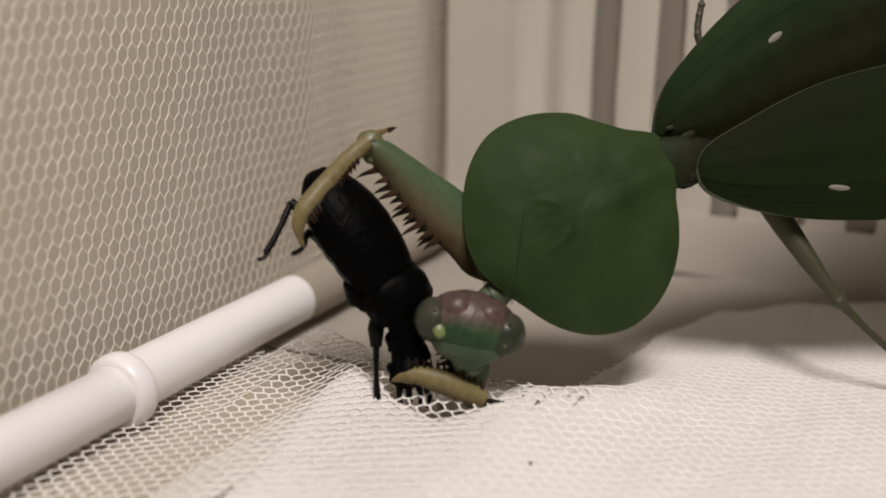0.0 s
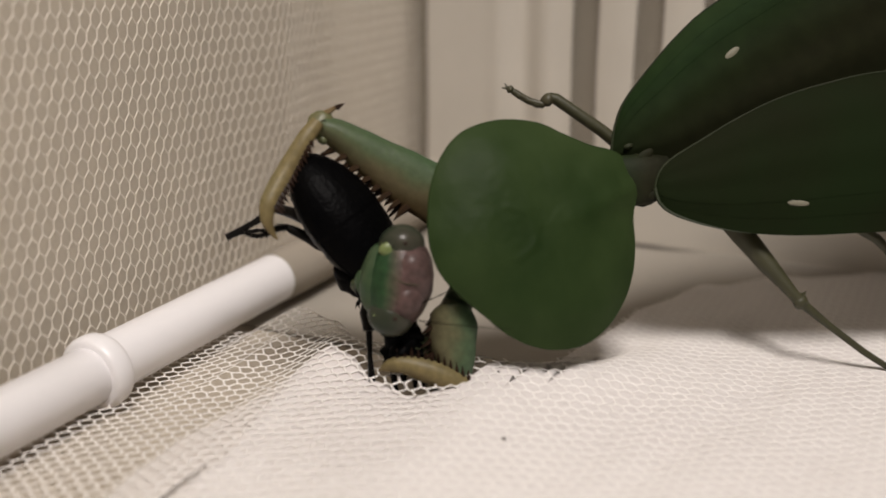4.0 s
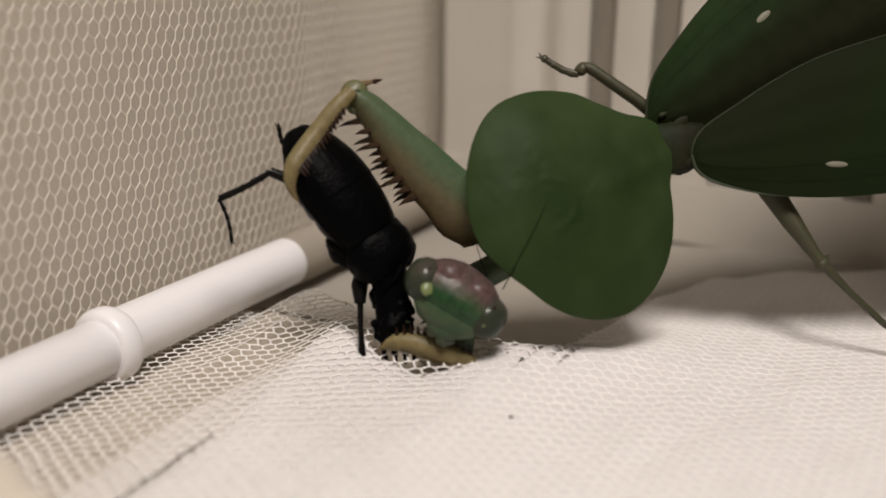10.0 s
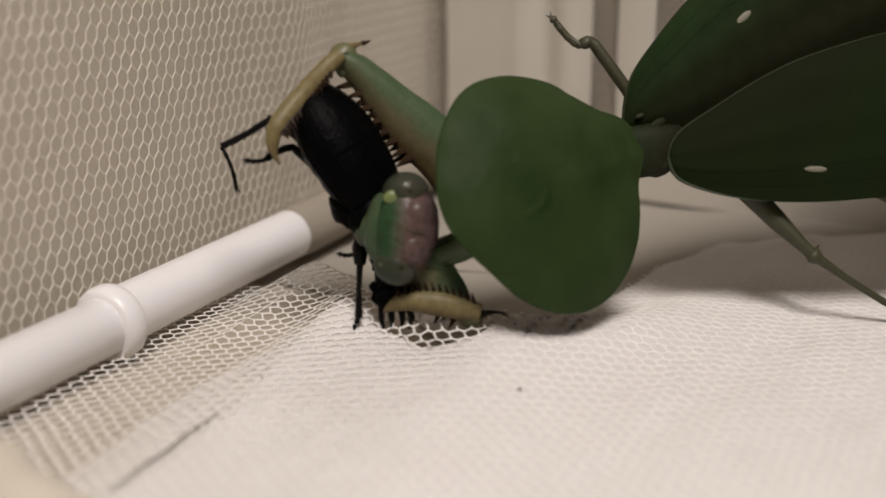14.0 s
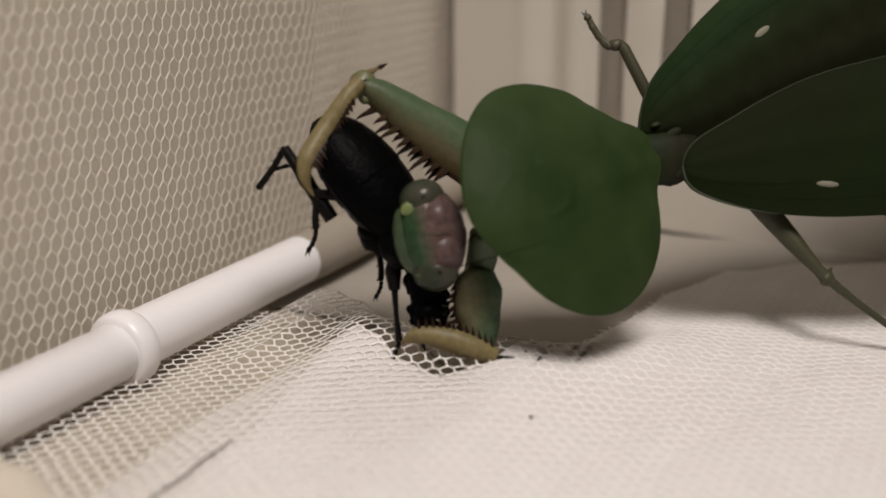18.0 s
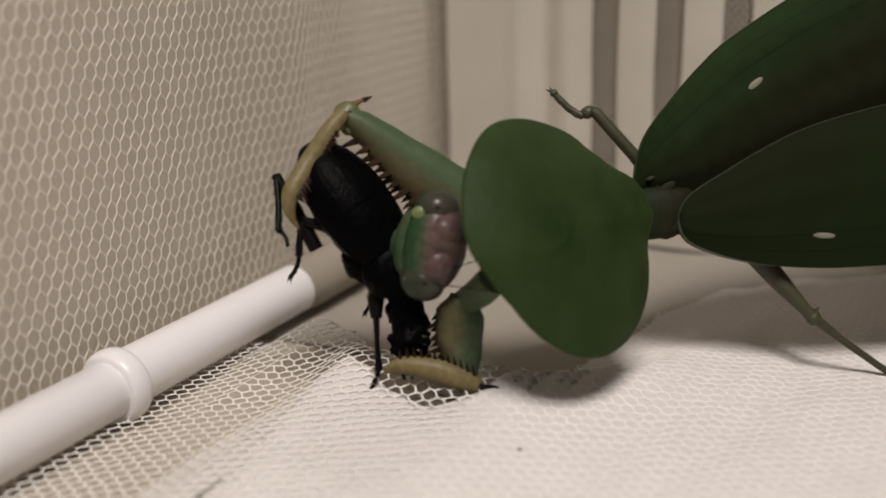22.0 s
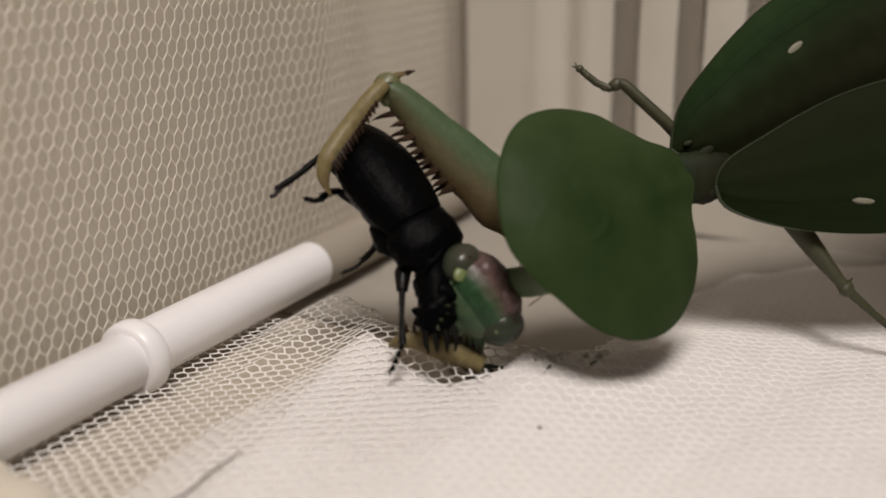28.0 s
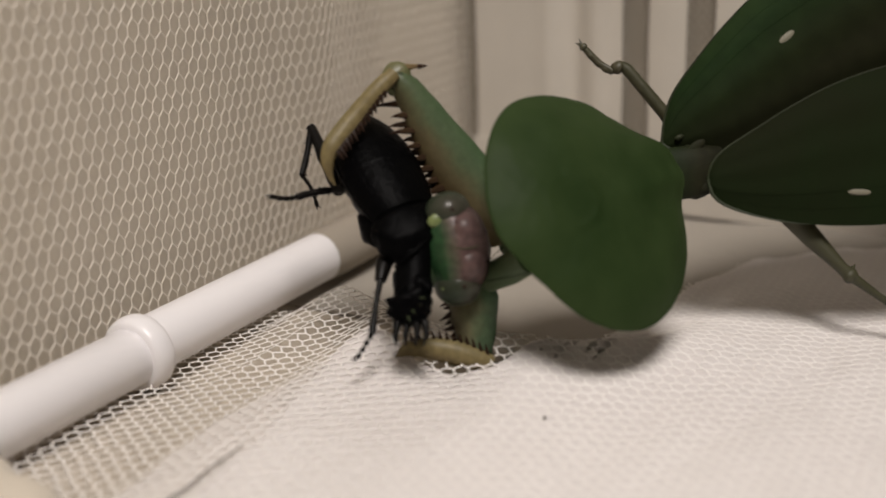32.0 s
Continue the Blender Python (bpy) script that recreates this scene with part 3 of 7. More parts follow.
part("thorax", join(blob((0.6, -1.9, -2.1), (4.0, 3.7, 2.6), 15, 16, 24, 0.1), tube([(-7, -3.4, -1.6), (-4, -2.7, -0.5), (-1.5, -2.3, 0.1), (1.5, -1.9, 0.25), (4.4, -0.9, -0.6)], [2.6, 3.1, 3.35, 3.2, 2.0], 28, 0.42)), M_WAIST, mantis, "thorax joint passing from green to brown")
for hx, hy, hz, hr in ((0.6, 0.9, 0.7, 0.8), (2.0, -3.9, 1.2, 0.7)):
    part("wing_hinge", blob((hx, hy, hz), (hr * 1.7, hr * 0.8, hr * 0.3), 35, 10, 16, 0.1), M_WAIST, mantis)


SHIELD = (14.1, 15.7, 16.2, 14.0, 13.4, 13.8, 14.2, 14.7, 15.1, 14.8, 14.3, 13.9, 13.9, 13.6, 12.9, 12.6, 13.2, 14.0, 14.7, 15.1, 14.9, 14.5, 14.1, 13.9)


def shield_edge(t):
    """The shield's reach at an angle, eased between its twenty-four spokes."""
    u = t / (2 * math.pi) * 24
    i, k = int(u) % 24, u - int(u)
    p = [SHIELD[(i + d) % 24] for d in (-1, 0, 1, 2)]
    return 0.5 * (2 * p[1] + (p[2] - p[0]) * k + (2 * p[0] - 5 * p[1] + 4 * p[2] - p[3]) * k * k + (3 * p[1] - p[0] - 3 * p[2] + p[3]) * k ** 3)


def shield_point(rho, t, drop=0.0):
    w = shield_edge(t) * rho
    x, y = -16.5 + w * math.cos(t), -6.5 + w * math.sin(t)
    z = 2.3 * (1 - rho ** 2.2) - 0.7 * rho ** 6 - 0.5
    keel = math.cos(radians(14)) * (y + 6.5) - math.sin(radians(14)) * (x + 16.5)
    z += 0.45 * math.exp(-(keel / 1.3) ** 2) * ramp01(x, -17, -4) - 0.3 * math.exp(-((keel + 3.2) / 2.2) ** 2) * ramp01(x, -14, -5)
    ring = math.hypot(x + 21.0, y + 6.6)
    z += (0.05 + 0.06 * ramp01(x, -22, -18)) * math.exp(-((ring - 3.1) / 0.4) ** 2) - 0.07 * math.exp(-(ring / 1.8) ** 2)
    z += 0.22 * noise.noise(Vector((x * 0.22, y * 0.22, 2))) + 0.05 * noise.noise(Vector((x * 0.9, y * 0.9, 5)))
    return (x, y, z - drop)


def shield_mesh(rings=36, spokes=120):
    verts, faces = [], []
    for drop in (0.0, 0.45):
        k = len(verts)
        verts.append(shield_point(0, 0, drop))
        for i in range(1, rings + 1):
            verts += [shield_point((i / rings) ** 0.8, 2 * math.pi * j / spokes, drop) for j in range(spokes)]
        at = lambda i, j: k + 1 + (i - 1) * spokes + j % spokes
        faces += [(k, at(1, j), at(1, j + 1)) for j in range(spokes)]
        faces += [(at(i, j), at(i + 1, j), at(i + 1, j + 1), at(i, j + 1)) for i in range(1, rings) for j in range(spokes)]
    n = len(verts) // 2
    faces += [(n - spokes + j, 2 * n - spokes + j, 2 * n - spokes + (j + 1) % spokes, n - spokes + (j + 1) % spokes) for j in range(spokes)]
    return verts, faces


pronotum = part("pronotum", shield_mesh(), M_SHIELD, mantis, "broad heart-shaped green leaf shield")
rim_pts = [Vector(shield_point(1, 2 * math.pi * j / 120, 0.2)) for j in range(121)]
part("rim", tube(rim_pts, [0.22] * 121, 6), M_SHIELD, pronotum)
part("neck_stem", tube([(-19, -9, -2.2), (-24, -9.5, -1.8), (-26, -9.8, -1.2)], [3.0, 2.2, 1.7], 12), M_FEMUR, pronotum)

# head: y runs along the eyes, x to the nape
mantis_head = part("head", join(blob((0.2, 0, 0.0), (4.0, 5.5, 3.2), 0, 30, 40, 0.035, 0.9), blob((1.2, 1.9, 0.55), (2.4, 2.6, 2.75), 0, 20, 28, 0.03), blob((1.2, -1.9, 0.55), (2.4, 2.6, 2.75), 0, 20, 28, 0.03)), M_HEAD, mantis, "glossy mauve-brown head with a green face")
part("face", join(blob((-2.2, -0.1, -0.7), (2.5, 4.5, 2.6), 0, 24, 32, 0.04), blob((-3.7, -0.5, -1.4), (1.6, 2.2, 1.6), 0, 16, 22, 0.06)), M_FACE, mantis_head, "mottled green face")
part("eye", blob((-0.3, 4.4, 0.0), (2.8, 2.4, 2.6), 10, 16, 24), M_EYE, mantis_head, "bulging glossy dark green eye")
part("eye", blob((-0.3, -4.4, 0.0), (2.8, 2.4, 2.6), -10, 16, 24), M_EYE, mantis_head, "bulging glossy dark green eye")
part("eye_patch", blob((-1.9, 3.6, 1.95), (1.05, 0.8, 0.4), 20), M_YELLOW, mantis_head, "yellow-green patch beside the eye")
part("eye_patch", blob((-2.0, -4.4, 1.75), (0.35, 0.3, 0.2), 0), M_YELLOW, mantis_head, "yellow-green patch beside the eye")
part("pupil", blob((0.1, 4.6, 2.5), (0.26, 0.24, 0.14)), M_SPINE, mantis_head)
part("head_groove", tube([(-1.6, 0.5, 2.75), (-0.4, 0.2, 3.15), (1.0, -0.1, 3.25), (2.6, 0.0, 3.0)], [0.06, 0.09, 0.09, 0.06], 6), M_RIDGE, mantis_head)
part("pupil", blob((0.3, -4.4, 2.6), (0.26, 0.24, 0.16)), M_SPINE, mantis_head)
part("mouth", join(blob((-4.8, -1.4, -2.0), (1.0, 1.2, 0.9), 30, 12, 16, 0.4), blob((-4.6, 0.3, -2.0), (0.9, 0.9, 0.8), -20, 12, 16, 0.4)), M_WET, mantis_head, "wet chewing mouthparts")
for sgn in (1, -1):
    feel = [Vector((3.0, -3.2 + 1.0 * sgn, 2.2)) + Vector((0.95 * i, 0.22 * i * (sgn + 1) + 0.1 * i, (5.2 if sgn < 0 else -6.0) * math.sin(i * 0.15))) for i in range(12)]
    part("antenna", tube(feel, [0.07 - 0.003 * i for i in range(12)], 5), M_THORAX, mantis_head)

def blade(top, low, thick, n=26, sides=22):
    """A flattened limb between an upper and a lower outline, each a few knots along x."""
    verts, faces = [], []
    x0, x1 = top[0][0], top[-1][0]
    for i in range(n + 1):
        x = x0 + (x1 - x0) * (1 - math.cos(math.pi * i / n)) / 2
        t, l = bend(x, top), bend(x, low)
        c, h = (t + l) / 2, max(0.02, (t - l) / 2)
        w = thick * min(1.0, h / 1.6) ** 0.7
        for k in range(sides):
            a = 2 * math.pi * k / sides
            y = math.sin(a)
            keel = 1.0 if y > -0.2 else 1 - 0.45 * (-y - 0.2)
            verts.append((x, c + h * y, w * keel * math.cos(a)))
    for i in range(n):
        for k in range(sides):
            p, q = i * sides + k, i * sides + (k + 1) % sides
            faces.append((p, q, q + sides, p + sides))
    faces.append(tuple(range(sides - 1, -1, -1)))
    faces.append(tuple(n * sides + k for k in range(sides)))
    return verts, faces


# near foreleg: femur from the knee along +x, spines below
THIGH_LOW = ((-1.4, 0.0), (0.6, -1.7), (3.3, -2.1), (6.5, -2.9), (10.0, -3.7), (13.6, -4.2), (16.5, -4.3), (20, -4.9), (23.5, -4.0), (25.2, -0.6))
near_femur = part("foreleg_femur", blade(((-1.4, 0.2), (0.4, 1.3), (2.6, 1.9), (7, 2.3), (13, 2.9), (19, 3.3), (23, 2.4), (25.0, 0.2)), THIGH_LOW, 1.75), M_THIGH, mantis, "translucent green spiny grasping thigh, tan below")
random.seed(5)
for i in range(14):
    s = i / 13
    x = 2.9 + 11.4 * s ** 0.8 + 0.2 * random.random()
    y = bend(x, THIGH_LOW) + 0.35
    ln = (2.7, 1.5, 2.1)[i % 3] * (0.85 + 0.35 * random.random()) * (1.25 if i == 13 else 1)
    lean = -0.75 + 0.35 * s
    base = spike((x, y, 0.5 * (1 if i % 2 else -0.4)), (lean, -1, 0.12 * (i % 2)), ln, 0.52 if i == 13 else 0.42, bend=0.12)
    tooth = part("spine", base, M_THORN, near_femur, "brown spine with a black tip")
    d = Vector((lean, -1, 0.12 * (i % 2))).normalized()
    part("spine_tip", spike(Vector((x, y, 0.5 * (1 if i % 2 else -0.4))) + d * ln * 0.42 + Vector((-d.y, d.x, 0)) * 0.02 * ln, d, ln * 0.64, 0.27, bend=0.2), M_SPINE, tooth)
part("knee_spur", spike((-0.2, 1.2, 0.3), (0.55, 1, 0.1), 2.6, 0.42), M_TIBIA, near_femur, "small pinkish spur with a black tip")
part("spur_tip", spike((0.75, 2.75, 0.5), (0.6, 1, 0.1), 1.1, 0.3), M_SPINE, near_femur)
part("knee", blob((0.1, -0.1, 0.1), (1.75, 1.75, 1.3), 0, 12, 18, 0.12), M_KNEE, near_femur, "swollen tan-green knee")
part("knee_lobe", blob((1.1, -1.5, 0.2), (0.9, 0.7, 0.8), 20, 10, 14, 0.2), M_KNEE, near_femur)
part("knee_spot", blob((0.3, 0.2, 1.3), (0.5, 0.4, 0.16), 30), M_THORAX, near_femur)
part("trochanter", tube([(23.5, -0.4, 0), (25.5, -1.2, -0.2), (27.5, -1.6, -0.6)], [1.9, 1.4, 1.1], 12, 0.8), M_FEMUR, near_femur)


def hook(length, bow, r0, blunt=0.7):
    """A grasping shin along +x that bends into a claw."""
    pts, rad = [], []
    for i in range(15):
        s = i / 14
        pts.append((length * s, bow * math.sin(math.pi * s) - 0.12 * length * max(0, s - 0.75) ** 1.0 * -4 * max(0, s - 0.75) * 4, 0.2 * math.sin(math.pi * s)))
        rad.append(r0 * (0.8 + 0.35 * math.sin(math.pi * min(1, s * 1.25)) - 0.0) * (1 if s < blunt else max(0.08, 1 - ((s - blunt) / (1 - blunt)) ** 1.6)))
    return pts, rad


hp = [(p.x, p.y, 0.25 * math.sin(0.45 * i)) for i, p in enumerate(guide(((-0.4, 0.0), (3, -0.35), (8, -0.45), (11.0, -0.35), (12.9, 0.2), (14.2, 1.5), (14.8, 2.8)), 24))]
hr = [bend(i / 24, ((0, 0.9), (0.12, 1.05), (0.5, 1.22), (0.7, 1.15), (0.82, 0.82), (0.93, 0.4), (1, 0.06))) for i in range(25)]
near_tibia = part("foreleg_tibia", tube(hp, hr, 18, 0.75), M_SHIN, mantis, "tan toothed grasping shin with a hooked claw")
for i in range(15):
    k = 4 + 13.5 * i / 14
    a, b = Vector(hp[int(k)]), Vector(hp[int(k) + 1])
    p = a.lerp(b, k - int(k))
    d = (b - a).normalized()
    out = Vector((-d.y, d.x, 0))
    part("tooth", spike(p + out * hr[int(k)] * 0.8 + Vector((0, 0, 0.25)), out + d * 0.5 + Vector((0, 0, 0.1)), (0.85 + 0.55 * (i / 14)) * (1.12 if i % 2 else 0.88), 0.36), M_SPINE, near_tibia)

# far foreleg, on the floor
fp, fr = hook(11.6, -0.5, 1.35, 0.85)
far_tibia = part("foreleg_tibia", tube(fp, fr, 16, 0.8), M_SHIN, mantis, "tan toothed grasping shin pressed on the net")
for i in range(13):
    s = 0.12 + 0.75 * i / 12
    k = s * 14
    p = Vector(fp[int(k)])
    part("tooth", spike((p.x, p.y - fr[int(k)] * 0.85, 0.4), (0.4, -1, 0.2), 1.35, 0.25), M_SPINE, far_tibia)
part("tarsus", tube([(0.2, 0.3, 0.2), (-1.0, -0.2, 0.3), (-2.0, -0.4, 0.3), (-2.9, -0.3, 0.2), (-3.6, 0.1, 0)], [0.5, 0.28, 0.2, 0.17, 0.08], 8), M_THORAX, far_tibia)
far_femur = part("foreleg_femur", blade(((-0.8, 1.5), (0.6, 2.7), (3.3, 4.2), (6, 4.8), (9.5, 4.5), (11.4, 2.6)), ((-0.8, 1.3), (0.9, -0.1), (4.4, -0.9), (8, -1.4), (10.4, -0.6), (11.4, 2.0)), 1.9, 20), M_THIGHB, mantis, "pale green blotched grasping thigh")
FAR_TOP = ((0.6, 2.7), (3.3, 4.2), (6, 4.8), (9.5, 4.5))
for i in range(10):
    x = 1.4 + 0.82 * i
    part("spine", spike((x, bend(x, FAR_TOP) - 0.3, 0.5 - 0.5 * (i % 2)), (-0.5 + 0.25 * math.sin(i * 2), 1, 0.2), (1.7, 1.1)[i % 2], 0.36, bend=-0.1), M_SPINE, far_femur)
part("knee", blob((0.2, 1.2, 0.1), (1.5, 1.5, 1.3), 0, 12, 16, 0.15), M_KNEE, far_femur, "swollen tan-green knee")
part("knee_spur", spike((-0.4, -0.1, 0.4), (-0.5, -1, 0), 1.8, 0.45), M_RIDGE, far_femur)
far_coxa = part("foreleg_coxa", tube([(-1, 0, 0), (3, 0.3, 0), (7, 0.2, 0.3), (11.5, 0, 0.5)], [1.9, 1.9, 1.7, 1.5], 14, 0.8), M_FEMUR, mantis, "pale green upper foreleg")

# walking legs
hind_leg = part("hind_leg", join(tube([(-13.5, 16.0, -4.5), (-7.6, 8.9, -2), (-4.2, 4.7, -0.8), (-0.9, 0.9, 0), (0.4, -0.4, 0)], [1.5, 1.6, 1.3, 0.8, 0.95], 14), blob((0.2, -0.2, 0.1), (1.15, 1.0, 0.95), 0, 10, 14, 0.3), spike((0.3, 0.7, 0.3), (0.7, 0.9, 0), 0.8, 0.3)), M_LEG, mantis, "thin olive green walking leg")
part("shin", tube([(0, 0, 0), (4, -3.1, 0), (9, -6.6, 0), (13.5, -9.2, -0.5)], [0.7, 0.48, 0.46, 0.4], 10), M_LEG, hind_leg)
part("foot", tube([(13.5, -9.2, -0.5), (16, -10.2, -0.8), (18.5, -10.4, -1)], [0.45, 0.4, 0.3], 8), M_LEG, hind_leg)
mid_leg = part("middle_leg", tube([(2.5, -1.5, -1.5), (-3.0, 6.0, -1.0), (-7.8, 11.6, -0.5), (-8.6, 12.0, -0.5)], [1.0, 0.85, 0.78, 0.7], 10), M_LEG, mantis, "raised olive green walking leg")
part("foot", join(tube([(-8.5, 12.0, -0.5), (-9.8, 11.3, -0.4), (-11.4, 12.3, -0.3), (-13.1, 14.1, -0.2)], [0.6, 0.52, 0.5, 0.45], 8), blob((-8.9, 11.8, -0.4), (0.95, 0.85, 0.8), 30, 10, 14, 0.3), blob((-12.4, 13.3, -0.2), (0.7, 0.5, 0.5), -45, 8, 12, 0.3), blob((-13.4, 14.4, -0.2), (0.6, 0.5, 0.5), 30, 8, 12, 0.3), blob((-10.6, 11.6, -0.3), (0.75, 0.5, 0.5), -40, 8, 12, 0.3), spike((-13.6, 14.6, -0.2), (-1, 0.4, 0), 0.9, 0.2), spike((-13.6, 14.6, -0.2), (-0.3, 1, 0), 0.9, 0.2)), M_RIDGE, mid_leg, "jointed brown foot")
back_leg = part("back_leg", tube([(20, -4, -6), (27, -6.0, -6), (34, -10, -6), (44, -20, -7)], [0.9, 0.8, 0.7, 0.5], 10), M_LEG, mantis)


# ---- the beetle: y runs to the tail, x to its far flank ----
beetle = thing("beetle", "black ground beetle held head down by the mantis", "beetle")


def rolled(data, turn, x=0.0, z=0.0):
    """Turned about the beetle's long axis, so that its back looks to the far flank."""
    c, n = math.cos(radians(turn)), math.sin(radians(turn))
    return [(x + p[0] * c + p[2] * n, p[1], z - p[0] * n + p[2] * c) for p in data[0]], data[1]


ROLL = 38


def body_width(y):
    """Half the beetle's breadth along its length."""
    s = max(0.0, min(1.0, (y + 5.6) / 16.6))
    if s < 0.38:
        return 5.05 * (1 - 0.2 * ((0.38 - s) / 0.38) ** 2.2)
    return 5.05 * max(0.0, 1 - ((s - 0.38) / 0.62) ** 2.2) ** 0.62 + 0.12


def elytron(sign):
    """A wing case with fine punctured lines, from the shoulder to its pointed end."""
    rows = []
    for i in range(91):
        y = -5.6 + 16.0 * (i / 90)
        w = body_width(y)
        r = []
        for j in range(65):
            k = j / 64
            ang = k * math.pi * 0.5
            groove = abs(math.sin(k * math.pi * 8.0)) ** 6
            pit = 0.5 + 0.5 * math.cos(y * 7.5 + math.floor(k * 8 + 0.5) * 2)
            sink = groove * (0.010 + 0.035 * pit * math.exp(-((k - 0.62) / 0.16) ** 2) * ramp01(y, -5, -2) * (1 - ramp01(y, 3, 7)))
            x = sign * (0.02 + (w - sink) * math.sin(ang))
            r.append((x, y, (w * 0.74 - sink) * math.cos(ang) + 0.04 * noise.noise(Vector((x, y, sign)))))
        rows.append(r)
    return rows


def belly(n=60, sides=30):
    """The underside, with overlapping plates."""
    verts, faces = [], []
    for i in range(n + 1):
        y = -5.5 + 16.2 * i / n
        w = max(body_width(y), 1.4 * (1 - ramp01(y, 9.4, 10.9))) if y > 8 else body_width(y)
        step = 0.16 * ((y * 0.45) % 1.0) if y > -1 else 0.0
        for k in range(sides):
            a = 2 * math.pi * k / sides
            verts.append(((w * 0.97 - step) * math.cos(a), y, -0.6 + (w * 0.68 - step) * math.sin(a)))
    for i in range(n):
        for k in range(sides):
            p, q = i * sides + k, i * sides + (k + 1) % sides
            faces.append((p, q, q + sides, p + sides))
    faces.append(tuple(range(sides - 1, -1, -1)))
    faces.append(tuple(n * sides + k for k in range(sides)))
    return verts, faces


abdomen = part("abdomen", rolled(belly(), ROLL, -0.4), M_BLACKLEG, beetle, "black plated belly with a blunt brownish tail")
part("tail_tip", rolled(blob((0, 10.1, -0.7), (0.9, 0.7, 0.6), 0, 10, 14, 0.15), ROLL, -0.4), M_BROWN, abdomen)
for sign in (1, -1):
    case = part("wing_case", rolled(solid(elytron(sign), 0.3), ROLL, -0.4), M_BLACK, beetle, "black wing case with fine punctured lines")
    edge = [(sign * (body_width(y) + 0.05), y, -0.05) for y in [-5.4 + 0.6 * k for k in range(27)]]
    part("raised_edge", rolled(tube(edge, [0.13] * 27, 8), ROLL, -0.4), M_BLACK, case)
thorax = part("thorax", rolled(blob((0, -7.8, 0.1), (4.7, 3.6, 3.1), 0, 22, 32, 0.10, 0.62), 30, -0.7), M_BLACK, beetle, "smooth black neck shield")
part("shield_edge", rolled(tube([(-3.9, -8.8, 0.3), (-3.6, -6.2, 1.0), (-2.0, -5.3, 2.2), (0.2, -5.1, 2.7), (2.2, -5.4, 2.1), (3.8, -6.4, 0.9), (4.0, -8.8, 0.3)], [0.12, 0.14, 0.14, 0.14, 0.14, 0.14, 0.12], 8), 30, -0.9), M_BLACK, thorax)
part("chest", rolled(blob((-2.6, -5.2, -1.6), (2.4, 2.6, 2.3), 12, 14, 22, 0.18), 30, -0.6), M_BLACK, beetle, "black chest plate")
part("hip", blob((-4.3, -4.2, 0.9), (1.2, 1.7, 1.2), 15, 12, 18, 0.15), M_BLACK, beetle)
part("hip", blob((-3.7, -8.6, 0.6), (1.1, 1.2, 1.1), 15, 12, 18, 0.15), M_BLACK, beetle)
bhead = part("beetle_head", join(tube([(-1.0, -9.4, 0.2), (-2.2, -12, 0.3), (-3.5, -14.4, 0.3), (-4.7, -16.6, 0.3), (-5.5, -18.3, 0.2)], [2.7, 2.1, 2.2, 2.3, 1.4], 20, 0.85), blob((-4.6, -16.2, 0.6), (2.5, 2.1, 2.1), -30, 16, 22, 0.5), blob((-3.2, -12.6, -0.4), (2.2, 1.7, 1.8), 20, 14, 18, 0.5), blob((-2.4, -14.8, 0.9), (1.3, 1.9, 1.2), 25, 12, 16, 0.4)), M_BLACK, beetle, "half-eaten black head")
part("collar_ridge", tube([(-4.1, -11.2, 1.0), (-2.8, -12.0, 2.4), (-0.8, -11.6, 2.6), (0.9, -10.6, 1.6)], [0.16, 0.2, 0.2, 0.16], 8), M_BLACK, bhead)
part("shred", join(*[spike((-3.2 - 0.7 * k, -16.6 - 0.4 * k, 1.6), (0.6 - 0.3 * k, -0.8, 0.5), 1.0 + 0.2 * (k % 2), 0.22, 5, bend=0.3) for k in range(4)]), M_WET, bhead, "torn wet shreds of flesh")
for sx in (-1.6, -0.5, 0.7, 1.7):
    part("jaw", tube([(-5.4 + sx * 0.8, -17.9 - sx * 0.6, 0.5), (-6.2 + sx * 0.95, -19.5 - sx * 0.6, 0.6), (-6.9 + sx * 0.8, -20.6 - sx * 0.5, 0.6)], [0.5, 0.38, 0.12], 8), M_BLACKLEG, bhead)


def segment(length, r0, r1, hairs, seed, foot=0.0, bow=0.0):
    """A limb along +x with bristles; foot adds a jointed tip of that length."""
    rnd = random.Random(seed)
    pts = [(length * s, bow * math.sin(math.pi * s), 0) for s in (0, 0.2, 0.5, 0.8, 1.0)]
    ms = [tube(pts, [r0, r0 * 1.15, (r0 + r1) / 2, r1 * 1.1, r1], 8)]
    for _ in range(hairs):
        s = rnd.random()
        a = rnd.choice((-1, 1))
        ms.append(spike((length * s, bow * math.sin(math.pi * s) + a * r1 * 0.6, rnd.uniform(-0.2, 0.2)), (0.7, a, rnd.uniform(-0.3, 0.3)), 0.55, 0.09, 4))
    if foot:
        x, y = length, 0.0
        for k in range(4):
            ms.append(tube([(x, y, 0), (x + foot * 0.24, y - 0.12 * k, 0), (x + foot * 0.25, y - 0.14 * k, 0)], [r1 * 0.55, r1 * 0.85, r1 * 0.5], 7))
            x, y = x + foot * 0.25, y - 0.14 * k
        for a in (-1, 1):
            ms.append(spike((x, y, 0), (1, a * 0.7, 0), 0.8, 0.13, 5, bend=-0.3 * a))
    return join(*ms)


